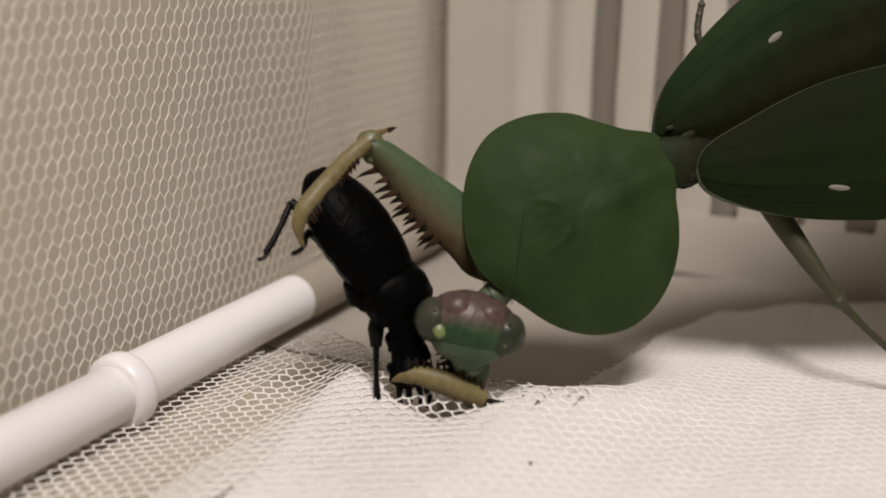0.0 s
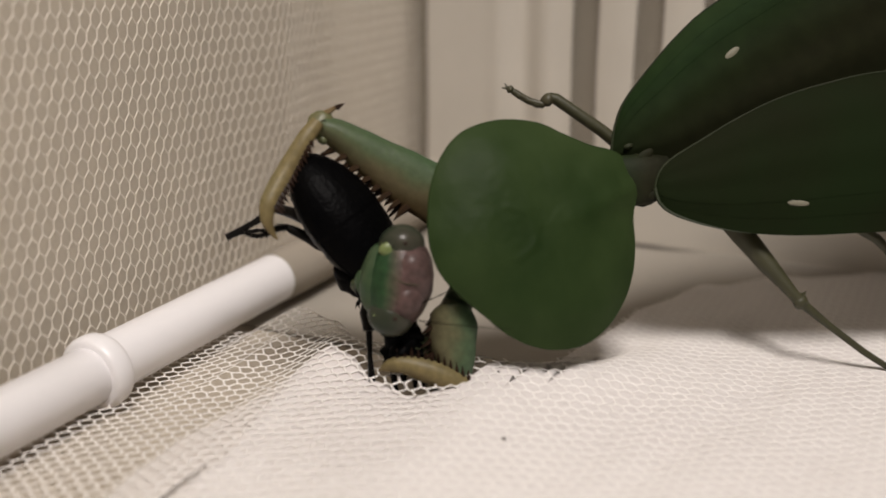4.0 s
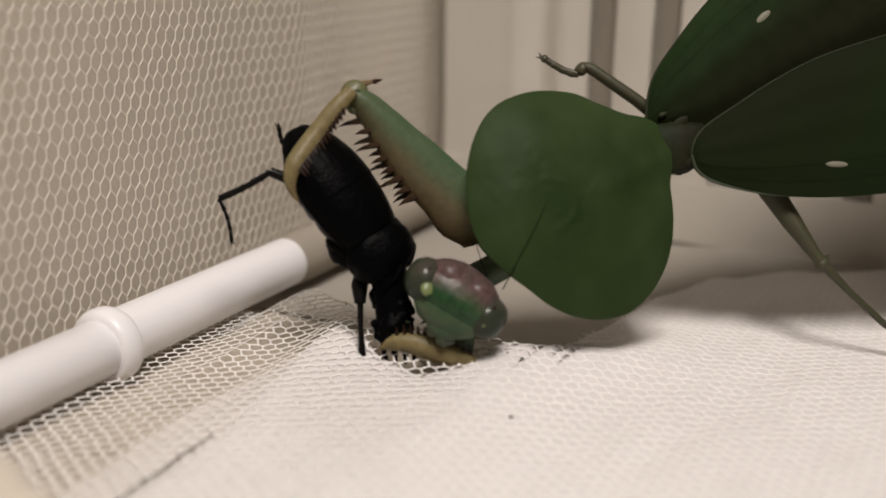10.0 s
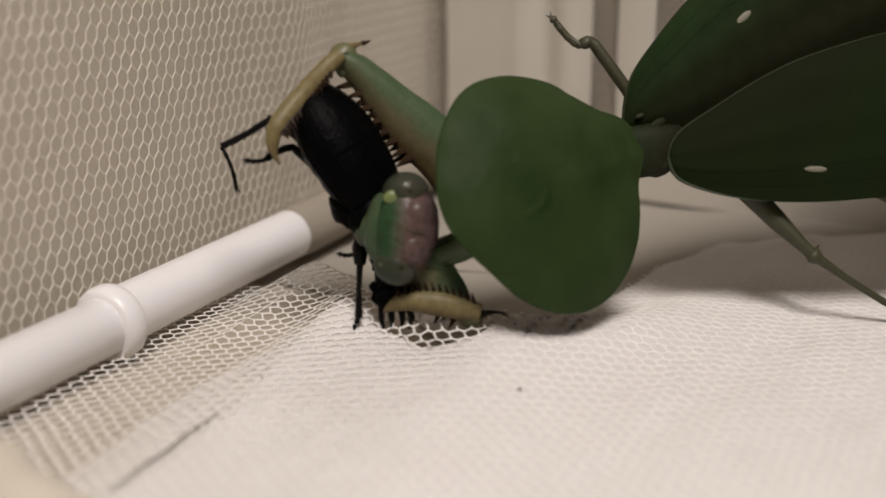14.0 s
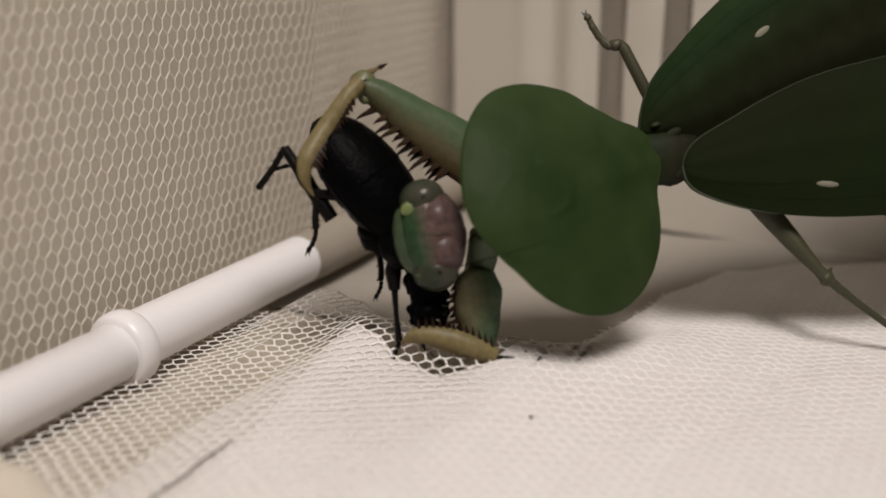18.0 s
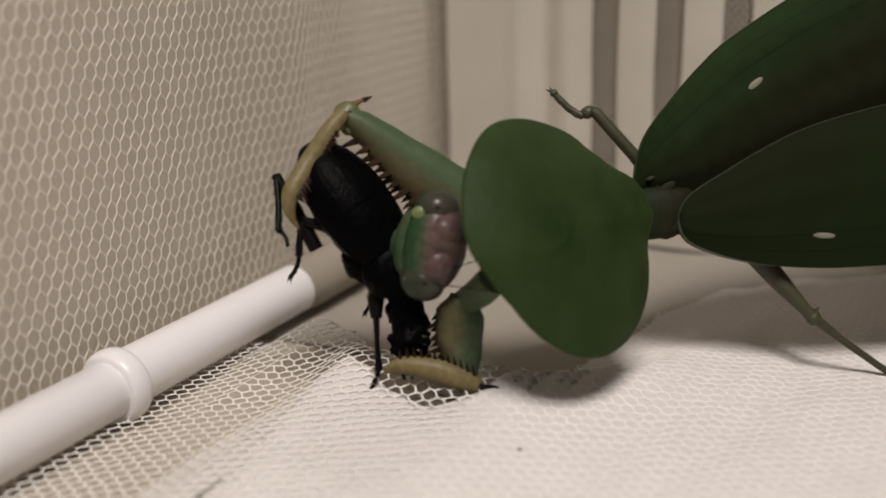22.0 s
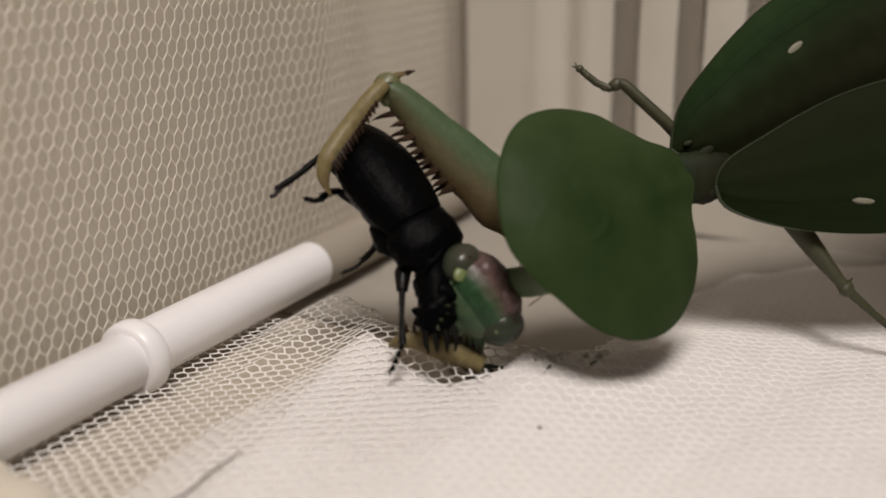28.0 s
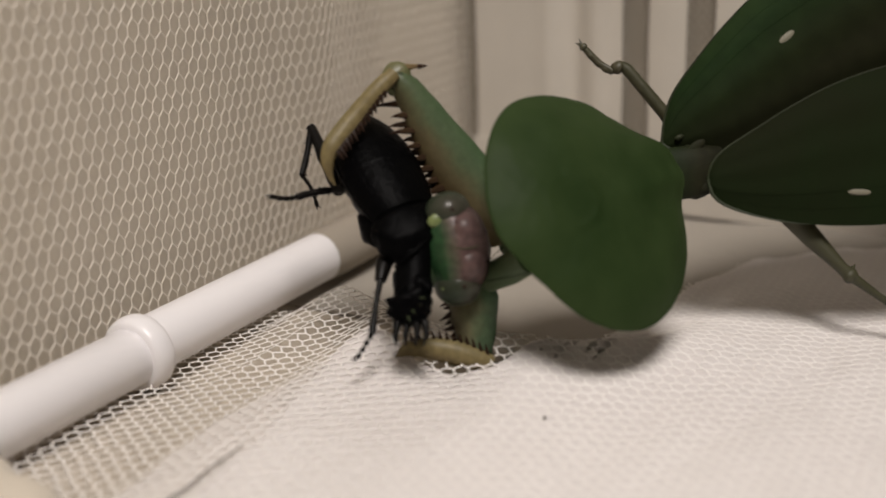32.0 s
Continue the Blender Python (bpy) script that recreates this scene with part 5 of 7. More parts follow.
    walk(near_tibia, steps([
        (0, -40.54, -1.42, 6.8, 0, -14, -128.82),
        (0.5, -39.99, -2.08, 6.8, 0, -14, -122.6),
        (1, -43.57, -5.15, 6.8, 0, -14, -114.55),
        (1.5, -45.11, -6.33, 6.8, 0, -14, -110.46),
        (2, -44.18, -3.25, 6.8, 0, -14, -109.61),
        (2.5, -42.85, -1, 6.8, 0, -14, -113.52),
        (3, -41.28, 1.11, 6.8, 0, -14, -116.47),
        (3.5, -39.92, 2.89, 6.8, 0, -14, -116.19),
        (4, -41.14, 4.29, 6.8, 0, -14, -117.9),
        (4.5, -41.49, 6.01, 6.8, 0, -14, -119.22),
        (5, -41.49, 6.28, 6.8, 0, -14, -119.74),
        (5.5, -41.48, 6.55, 6.8, 0, -14, -120.26),
        (6, -41.48, 6.82, 6.8, 0, -14, -120.78),
        (6.5, -41.48, 7.09, 6.8, 0, -14, -121.31),
        (7, -41.74, 7.58, 6.8, 0, -14, -121.8),
        (7.5, -41.57, 7.86, 6.8, 0, -14, -120.92),
        (8, -43.24, 6.85, 6.8, 0, -14, -119.59),
        (8.5, -43.6, 5.94, 6.8, 0, -14, -120.44),
        (9, -42.39, 6.18, 6.8, 0, -14, -121.25),
        (9.5, -41.01, 6.29, 6.8, 0, -14, -125.31),
        (10, -41.18, 5.6, 6.8, 0, -14, -126.98),
        (10.5, -41.71, 5.06, 6.8, 0, -14, -125.16),
        (11, -41.79, 6, 6.8, 0, -14, -124.43),
        (11.5, -41.48, 6.85, 6.8, 0, -14, -123.68),
        (12, -40.26, 7.59, 6.8, 0, -14, -122.17),
        (12.5, -38.71, 9.58, 6.8, 0, -14, -126.98),
        (13, -38.2, 9.63, 6.8, 0, -14, -130.8),
        (13.5, -38.46, 10.59, 6.8, 0, -14, -130.81),
        (14, -38.76, 9.97, 6.8, 0, -14, -129.78),
        (14.5, -39.05, 9.34, 6.8, 0, -14, -128.78),
        (15, -39.33, 8.71, 6.8, 0, -14, -127.78),
        (15.5, -39.61, 8.08, 6.8, 0, -14, -126.78),
        (16, -38.93, 6.43, 6.8, 0, -14, -124.85),
        (16.5, -39.54, 4.21, 6.8, 0, -14, -119.2),
        (17, -40.67, 3.6, 6.8, 0, -14, -116.59),
        (17.5, -40.46, 4.66, 6.8, 0, -14, -118.86),
        (18, -39.15, 6.13, 6.8, 0, -14, -120.56),
        (18.5, -38.87, 7.64, 6.8, 0, -14, -121.6),
        (19, -40.74, 7.75, 6.8, 0, -14, -122.34),
        (19.5, -41.7, 5.09, 6.8, 0, -14, -120.12),
        (20, -39.97, 5.37, 6.8, 0, -14, -118.64),
        (20.5, -39.97, 7.79, 6.8, 0, -14, -120.06),
        (21, -38.34, 10.03, 6.8, 0, -14, -121.71),
        (21.5, -39.99, 9.49, 6.8, 0, -14, -121.06),
        (22, -40.3, 9.97, 6.8, 0, -14, -120.47),
        (22.5, -38.25, 10.6, 6.8, 0, -14, -123.03),
        (23, -38.26, 11.39, 6.8, 0, -14, -125.84),
        (23.5, -41.02, 7.93, 6.8, 0, -14, -121.92),
        (24, -42.95, 5.67, 6.8, 0, -14, -117.55),
        (24.5, -42.59, 5.17, 6.8, 0, -14, -119.9),
        (25, -41.43, 5.5, 6.8, 0, -14, -123.29),
        (25.5, -40.08, 7.59, 6.8, 0, -14, -125.06),
        (26, -40.1, 7.85, 6.8, 0, -14, -125.04),
        (26.5, -40.12, 8.1, 6.8, 0, -14, -125.02),
        (27, -40.14, 8.36, 6.8, 0, -14, -125),
        (27.5, -40.16, 8.62, 6.8, 0, -14, -124.99),
        (28, -39.88, 8.8, 6.8, 0, -14, -124.62),
        (28.5, -39.4, 8.98, 6.8, 0, -14, -127.71),
        (29, -38.71, 10.23, 6.8, 0, -14, -131.11),
        (29.5, -39.39, 9.64, 6.8, 0, -14, -128.4),
        (30, -38.92, 9.67, 6.8, 0, -14, -125.69),
        (30.5, -38.73, 9.8, 6.8, 0, -14, -126.03),
        (31, -38.43, 9.66, 6.8, 0, -14, -127.96),
        (31.5, -37.07, 9.71, 6.8, 0, -14, -127.91),
        (32, -36.67, 10.16, 6.8, 0, -14, -128.84),
    ]))
    walk(far_tibia, steps([
        (0, -25.27, -32.45, 8.2, 0, 0, 162.93),
        (0.5, -24.4, -33.72, 8.2, 0, 0, 159.08),
        (1, -23.97, -35.61, 8.2, 0, 0, 161.17),
        (1.5, -22.67, -35.1, 8.2, 0, 0, 165.14),
        (2, -23.57, -31.98, 8.2, 0, 0, 166.73),
        (2.5, -24.15, -31.31, 8.2, 0, 0, 165.94),
        (3, -23.05, -29.69, 8.2, 0, 0, 165.01),
        (3.5, -22.02, -28.77, 8.2, 0, 0, 163.29),
        (4, -22.14, -28.23, 8.2, 0, 0, 160.55),
        (4.5, -22.9, -27.31, 8.2, 0, 0, 158.71),
        (5, -23.11, -27.01, 8.2, 0, 0, 158.76),
        (5.5, -23.32, -26.71, 8.2, 0, 0, 158.82),
        (6, -23.53, -26.4, 8.2, 0, 0, 158.88),
        (6.5, -23.73, -26.09, 8.2, 0, 0, 158.93),
        (7, -23.55, -25.55, 8.2, 0, 0, 159.44),
        (7.5, -24.73, -26.13, 8.2, 0, 0, 158.07),
        (8, -25.49, -26.93, 8.2, 0, 0, 156.03),
        (8.5, -26.57, -27.36, 8.2, 0, 0, 158.34),
        (9, -26.05, -26.92, 8.2, 0, 0, 160.91),
        (9.5, -26.8, -27.68, 8.2, 0, 0, 158.72),
        (10, -27.42, -28.16, 8.2, 0, 0, 161.38),
        (10.5, -26.76, -27.5, 8.2, 0, 0, 166.49),
        (11, -26.17, -25.19, 8.2, 0, 0, 171.54),
        (11.5, -26.03, -23.8, 8.2, 0, 0, 173.62),
        (12, -24.24, -22, 8.2, 0, 0, 177.36),
        (12.5, -23.07, -20.79, 8.2, 0, 0, 173.89),
        (13, -22.1, -21.08, 8.2, 0, 0, 172.84),
        (13.5, -22.59, -20.56, 8.2, 0, 0, 172.26),
        (14, -22.7, -21.38, 8.2, 0, 0, 170.75),
        (14.5, -22.79, -22.21, 8.2, 0, 0, 169.23),
        (15, -22.88, -23.04, 8.2, 0, 0, 167.71),
        (15.5, -22.96, -23.86, 8.2, 0, 0, 166.19),
        (16, -24.45, -25.71, 8.2, 0, 0, 165.15),
        (16.5, -23.48, -27.36, 8.2, 0, 0, 168.63),
        (17, -22.32, -28.92, 8.2, 0, 0, 165.23),
        (17.5, -22.82, -28.13, 8.2, 0, 0, 165.44),
        (18, -22.03, -26.92, 8.2, 0, 0, 165.18),
        (18.5, -21.38, -25.37, 8.2, 0, 0, 164.92),
        (19, -22.77, -24.94, 8.2, 0, 0, 166.23),
        (19.5, -23.62, -26.99, 8.2, 0, 0, 166.4),
        (20, -23.21, -26.79, 8.2, 0, 0, 166.45),
        (20.5, -23.56, -24.87, 8.2, 0, 0, 164.18),
        (21, -23.26, -23.67, 8.2, 0, 0, 159.93),
        (21.5, -24.31, -23.77, 8.2, 0, 0, 163.07),
        (22, -23.9, -23.1, 8.2, 0, 0, 165.28),
        (22.5, -22.88, -23.6, 8.2, 0, 0, 161),
        (23, -23.78, -22.85, 8.2, 0, 0, 162.45),
        (23.5, -26, -25.99, 8.2, 0, 0, 163.49),
        (24, -26.22, -27.89, 8.2, 0, 0, 165.62),
        (24.5, -25.7, -28.52, 8.2, 0, 0, 166.46),
        (25, -25.16, -28.31, 8.2, 0, 0, 165.63),
        (25.5, -25.26, -25.89, 8.2, 0, 0, 167.05),
        (26, -25.87, -25.83, 8.2, 0, 0, 165.55),
        (26.5, -26.47, -25.75, 8.2, 0, 0, 164.01),
        (27, -27.08, -25.67, 8.2, 0, 0, 162.4),
        (27.5, -27.68, -25.59, 8.2, 0, 0, 160.76),
        (28, -27.81, -25.04, 8.2, 0, 0, 161.7),
        (28.5, -27.73, -25.16, 8.2, 0, 0, 162.27),
        (29, -26.72, -24.79, 8.2, 0, 0, 159.11),
        (29.5, -27.06, -24.8, 8.2, 0, 0, 161.35),
        (30, -27.09, -24.65, 8.2, 0, 0, 162.4),
        (30.5, -26.48, -24.39, 8.2, 0, 0, 163.65),
        (31, -27.28, -24.61, 8.2, 0, 0, 164.37),
        (31.5, -25.72, -24.99, 8.2, 0, 0, 166.99),
        (32, -25.51, -24.71, 8.2, 0, 0, 167.38),
    ]))
    walk(far_femur, steps([
        (0, -25.27, -32.45, 6.8, 0, 0, 93.05),
        (0.5, -24.4, -33.72, 6.8, 0, 0, 93.35),
        (1, -23.97, -35.61, 6.8, 0, 0, 95.48),
        (1.5, -22.67, -35.1, 6.8, 0, 0, 97.11),
        (2, -23.57, -31.98, 6.8, 0, 0, 95.49),
        (2.5, -24.15, -31.31, 6.8, 0, 0, 94.91),
        (3, -23.05, -29.69, 6.8, 0, 0, 95.28),
        (3.5, -22.02, -28.77, 6.8, 0, 0, 95.62),
        (4, -22.14, -28.23, 6.8, 0, 0, 93.95),
        (4.5, -22.9, -27.31, 6.8, 0, 0, 92.94),
        (5, -23.11, -27.01, 6.8, 0, 0, 92.73),
        (5.5, -23.32, -26.71, 6.8, 0, 0, 92.52),
        (6, -23.53, -26.4, 6.8, 0, 0, 92.3),
        (6.5, -23.73, -26.09, 6.8, 0, 0, 92.08),
        (7, -23.55, -25.55, 6.8, 0, 0, 91.9),
        (7.5, -24.73, -26.13, 6.8, 0, 0, 91.27),
        (8, -25.49, -26.93, 6.8, 0, 0, 91.09),
        (8.5, -26.57, -27.36, 6.8, 0, 0, 92.27),
        (9, -26.05, -26.92, 6.8, 0, 0, 93.49),
        (9.5, -26.8, -27.68, 6.8, 0, 0, 92.41),
        (10, -27.42, -28.16, 6.8, 0, 0, 93.71),
        (10.5, -26.76, -27.5, 6.8, 0, 0, 95.21),
        (11, -26.17, -25.19, 6.8, 0, 0, 95.6),
        (11.5, -26.03, -23.8, 6.8, 0, 0, 96.75),
        (12, -24.24, -22, 6.8, 0, 0, 110.28),
        (12.5, -23.07, -20.79, 6.8, 0, 0, 130.2),
        (13, -22.1, -21.08, 6.8, 0, 0, 132.91),
        (13.5, -22.59, -20.56, 6.8, 0, 0, 133.54),
        (14, -22.7, -21.38, 6.8, 0, 0, 126.53),
        (14.5, -22.79, -22.21, 6.8, 0, 0, 119.26),
        (15, -22.88, -23.04, 6.8, 0, 0, 111.95),
        (15.5, -22.96, -23.86, 6.8, 0, 0, 104.82),
        (16, -24.45, -25.71, 6.8, 0, 0, 94.8),
        (16.5, -23.48, -27.36, 6.8, 0, 0, 96.95),
        (17, -22.32, -28.92, 6.8, 0, 0, 96.06),
        (17.5, -22.82, -28.13, 6.8, 0, 0, 94.92),
        (18, -22.03, -26.92, 6.8, 0, 0, 94.34),
        (18.5, -21.38, -25.37, 6.8, 0, 0, 93.56),
        (19, -22.77, -24.94, 6.8, 0, 0, 93.07),
        (19.5, -23.62, -26.99, 6.8, 0, 0, 95.21),
        (20, -23.21, -26.79, 6.8, 0, 0, 96.62),
        (20.5, -23.56, -24.87, 6.8, 0, 0, 94.6),
        (21, -23.26, -23.67, 6.8, 0, 0, 92.36),
        (21.5, -24.31, -23.77, 6.8, 0, 0, 93.07),
        (22, -23.9, -23.1, 6.8, 0, 0, 93.73),
        (22.5, -22.88, -23.6, 6.8, 0, 0, 93.37),
        (23, -23.78, -22.85, 6.8, 0, 0, 92.78),
        (23.5, -26, -25.99, 6.8, 0, 0, 93.71),
        (24, -26.22, -27.89, 6.8, 0, 0, 95.1),
        (24.5, -25.7, -28.52, 6.8, 0, 0, 95.07),
        (25, -25.16, -28.31, 6.8, 0, 0, 94),
        (25.5, -25.26, -25.89, 6.8, 0, 0, 92.31),
        (26, -25.87, -25.83, 6.8, 0, 0, 92.4),
        (26.5, -26.47, -25.75, 6.8, 0, 0, 92.49),
        (27, -27.08, -25.67, 6.8, 0, 0, 92.57),
        (27.5, -27.68, -25.59, 6.8, 0, 0, 92.66),
        (28, -27.81, -25.04, 6.8, 0, 0, 93.1),
        (28.5, -27.73, -25.16, 6.8, 0, 0, 93.11),
        (29, -26.72, -24.79, 6.8, 0, 0, 92.8),
        (29.5, -27.06, -24.8, 6.8, 0, 0, 93.4),
        (30, -27.09, -24.65, 6.8, 0, 0, 94.01),
        (30.5, -26.48, -24.39, 6.8, 0, 0, 94.28),
        (31, -27.28, -24.61, 6.8, 0, 0, 92.94),
        (31.5, -25.72, -24.99, 6.8, 0, 0, 93.36),
        (32, -25.51, -24.71, 6.8, 0, 0, 92.79),
    ]))
    walk(far_coxa, steps([
        (0, -21.88, -17.38, 3.44, 0, -8.25, -135.6),
        (0.5, -21.79, -17.49, 3.44, 0, -7.86, -126.36),
        (1, -21.59, -17.74, 3.44, 0, -6.67, -120.98),
        (1.5, -22.54, -16.51, 3.44, 0, -6.73, -108.48),
        (2, -23.55, -15.05, 3.44, 0, -8.2, -109.96),
        (2.5, -23.77, -14.7, 3.44, 0, -8.43, -112.61),
        (3, -23.42, -15.24, 3.44, 0, -11.75, -114.41),
        (3.5, -22.96, -15.32, 5.43, 0, 10.49, -113.74),
        (4, -22.7, -15.67, 5.5, 0, 13.87, -121.34),
        (4.5, -22.08, -15.22, 8.35, 0, 42.78, -140.24),
        (5, -22.03, -15.16, 8.56, 0, 44.22, -144.9),
        (5.5, -21.98, -15.1, 8.77, 0, 45.3, -149.56),
        (6, -21.94, -15.05, 8.97, 0, 46.19, -154.13),
        (6.5, -21.89, -14.99, 9.17, 0, 46.84, -158.6),
        (7, -22, -14.28, 9.97, 0, 52.95, -154.69),
        (7.5, -22.18, -14.18, 9.73, 0, 44.88, -152.36),
        (8, -22.04, -15.12, 8.61, 0, 34.3, -157.55),
        (8.5, -21.98, -15.32, 8.41, 0, 27.86, -159.53),
        (9, -22.42, -14.81, 8.19, 0, 28.65, -156.31),
        (9.5, -23.68, -14.76, 3.7, 0, -8.13, -147.42),
        (10, -22.8, -15.91, 4.36, 0, -1.83, -158.49),
        (10.5, -23, -15.47, 4.84, 0, 1.97, -157.72),
        (11, -23.46, -14.92, 4.34, 0, -2.72, -170.64),
        (11.5, -22.9, -14.31, 7.73, 0, 27.39, -178.43),
        (12, -23.1, -13.12, 9.08, 0, 35.95, -175.39),
        (12.5, -23.23, -12.48, 9.6, 0, 32.94, -163.93),
        (13, -22.71, -12.23, 11.03, 0, 39.25, -157.23),
        (13.5, -22.88, -12.28, 10.61, 0, 36.76, -161.48),
        (14, -22.99, -12.26, 10.4, 0, 38.46, -160.11),
        (14.5, -23.12, -12.22, 10.18, 0, 40.9, -157.17),
        (15, -23.25, -12.16, 9.96, 0, 43.94, -151.59),
        (15.5, -23.38, -12.1, 9.74, 0, 46.99, -142.13),
        (16, -24.34, -11.48, 8.06, 0, 32.06, -119.42),
        (16.5, -25.08, -10.36, 7.29, 0, 19, -99.94),
        (17, -24.5, -12.17, 6.46, 0, 14.05, -94.78),
        (17.5, -24.06, -12.83, 6.8, 0, 20.01, -103.14),
        (18, -23.7, -12.67, 8.17, 0, 36.11, -99.98),
        (18.5, -22.81, -13.2, 9.64, 0, 60.37, -109.6),
        (19, -21.28, -13.56, 12.2, 0, 60.83, -153.56),
        (19.5, -23.62, -12.28, 8.92, 0, 36.01, -116.62),
        (20, -24.14, -11.25, 8.89, 0, 33.33, -107.53),
        (20.5, -23.72, -12.89, 7.77, 0, 42.12, -133.23),
        (21, -22.8, -12.12, 10.96, 0, 62.22, -142.55),
        (21.5, -21.71, -12.52, 12.54, 0, 56.69, -160.26),
        (22, -22.65, -10.29, 12.89, 0, 59.1, -137.65),
        (22.5, -23.68, -9.77, 11.41, 0, 55.83, -109.74),
        (23, -21.7, -10.35, 14.35, 0, 61.57, -145.39),
        (23.5, -21.31, -13.71, 11.99, 0, 44.01, -158.46),
        (24, -21.74, -14.11, 10.73, 0, 36.23, -148.44),
        (24.5, -22.81, -13.2, 9.66, 0, 31.99, -133.06),
        (25, -23.04, -12.05, 10.54, 0, 35.86, -123.96),
        (25.5, -23.2, -11.58, 10.7, 0, 43.62, -131.61),
        (26, -22.93, -12.19, 10.6, 0, 42.35, -141.29),
        (26.5, -22.64, -12.81, 10.5, 0, 40.33, -150.44),
        (27, -22.33, -13.42, 10.4, 0, 37.73, -158.56),
        (27.5, -22, -14.04, 10.3, 0, 34.85, -165.54),
        (28, -20.29, -14.11, 13.2, 0, 40.86, -171.65),
        (28.5, -21.68, -14.03, 10.94, 0, 36.65, -168.9),
        (29, -21.75, -13.53, 11.41, 0, 42.43, -166.31),
        (29.5, -22.52, -14.67, 8.14, 0, 27.08, -174.62),
        (30, -21.42, -14.12, 11.31, 0, 39.28, -172.44),
        (30.5, -22, -13.98, 10.39, 0, 39.34, -172.13),
        (31, -21.05, -13.69, 12.44, 0, 42.24, -170.51),
        (31.5, -21.87, -13.57, 11.14, 0, 45.14, -162.63),
        (32, -21.86, -12.11, 12.68, 0, 50.42, -152.31),
    ]))
    walk(hind_leg, steps([
        (0, 21.62, -19.82, -1, 0, -0, -6.23),
        (0.5, 21.59, -19.91, -1, 0, -0, -6.51),
        (1, 21.53, -19.78, -1, 0, -0, -6.4),
        (1.5, 22.35, -19.44, -1, 0, -0, -3.27),
        (2, 21.83, -19.39, -1, 0, -0, -4.6),
        (2.5, 21.6, -19.23, -1, 0, -0, -4.85),
        (3, 21.78, -18.97, -1, 0, -0, -3.68),
        (3.5, 21.35, -18.2, -1, 0, -0, -2.91),
        (4, 21.54, -18.01, -1, 0, -0, -1.8),
        (4.5, 20.59, -17.51, -1, 0, -0, -3.31),
        (5, 20.41, -17.45, -1, 0, -0, -3.71),
        (5.5, 20.24, -17.39, -1, 0, -0, -4.11),
        (6, 20.07, -17.32, -1, 0, -0, -4.51),
        (6.5, 19.89, -17.26, -1, 0, -0, -4.91),
        (7, 19.98, -17.24, -1, 0, -0, -4.55),
        (7.5, 19.63, -17.44, -1, 0, -0, -6.37),
        (8, 19.08, -17.72, -1, 0, -0, -9.19),
        (8.5, 18.77, -17.89, -1, 0, -0, -10.81),
        (9, 19.23, -17.54, -1, 0, -0, -8.12),
        (9.5, 19.11, -17.96, -1, 0, -0, -9.73),
        (10, 18.95, -17.89, -1, 0, -0, -10.13),
        (10.5, 19.53, -17.71, -1, 0, -0, -7.5),
        (11, 19.83, -17.22, -1, 0, -0, -5),
        (11.5, 19.94, -17.04, -1, 0, -0, -4.08),
        (12, 20.1, -16.25, -1, 0, -0, -0.97),
        (12.5, 19.97, -15.97, -1, 0, -0, -0.43),
        (13, 20.76, -16.3, -1, 0, -0, 1.05),
        (13.5, 20.73, -16.08, -1, 0, -0, 1.7),
        (14, 20.79, -16.24, -1, 0, -0, 1.37),
        (14.5, 20.85, -16.39, -1, 0, -0, 1.06),
        (15, 20.92, -16.54, -1, 0, -0, 0.75),
        (15.5, 20.98, -16.7, -1, 0, -0, 0.44),
        (16, 20.46, -17.15, -1, 0, -0, -2.65),
        (16.5, 20.84, -17.31, -1, 0, -0, -1.89),
        (17, 21.08, -17.48, -1, 0, -0, -1.65),
        (17.5, 21, -17.67, -1, 0, -0, -2.46),
        (18, 21.31, -17.23, -1, 0, -0, -0.21),
        (18.5, 21.34, -16.92, -1, 0, -0, 0.83),
        (19, 20.81, -16.96, -1, 0, -0, -0.93),
        (19.5, 20.34, -17.03, -1, 0, -0, -2.67),
        (20, 20.36, -16.94, -1, 0, -0, -2.34),
        (20.5, 20.23, -16.71, -1, 0, -0, -2.02),
        (21, 20.31, -16.68, -1, 0, -0, -1.69),
        (21.5, 19.65, -16.34, -1, 0, -0, -2.88),
        (22, 19.78, -15.81, -1, 0, -0, -0.53),
        (22.5, 20.46, -16.09, -1, 0, -0, 0.8),
        (23, 20.13, -16.03, -1, 0, -0, -0.09),
        (23.5, 19.06, -16.8, -1, 0, -0, -6.56),
        (24, 19.03, -16.85, -1, 0, -0, -6.83),
        (24.5, 19.61, -16.67, -1, 0, -0, -4.09),
        (25, 20.02, -16.43, -1, 0, -0, -1.85),
        (25.5, 20.16, -16.01, -1, 0, -0, 0.06),
        (26, 19.96, -16.12, -1, 0, -0, -1.02),
        (26.5, 19.76, -16.23, -1, 0, -0, -2.11),
        (27, 19.55, -16.33, -1, 0, -0, -3.2),
        (27.5, 19.35, -16.44, -1, 0, -0, -4.31),
        (28, 19.15, -16.36, -1, 0, -0, -4.77),
        (28.5, 19.18, -16.3, -1, 0, -0, -4.46),
        (29, 19.46, -16.17, -1, 0, -0, -3.01),
        (29.5, 19.37, -16.23, -1, 0, -0, -3.53),
        (30, 19.11, -16.12, -1, 0, -0, -4.14),
        (30.5, 19.22, -16.15, -1, 0, -0, -3.85),
        (31, 18.95, -15.93, -1, 0, -0, -4.12),
        (31.5, 19.7, -15.53, -1, 0, -0, 0.19),
        (32, 19.85, -15.61, -1, 0, -0, 0.43),
    ]))
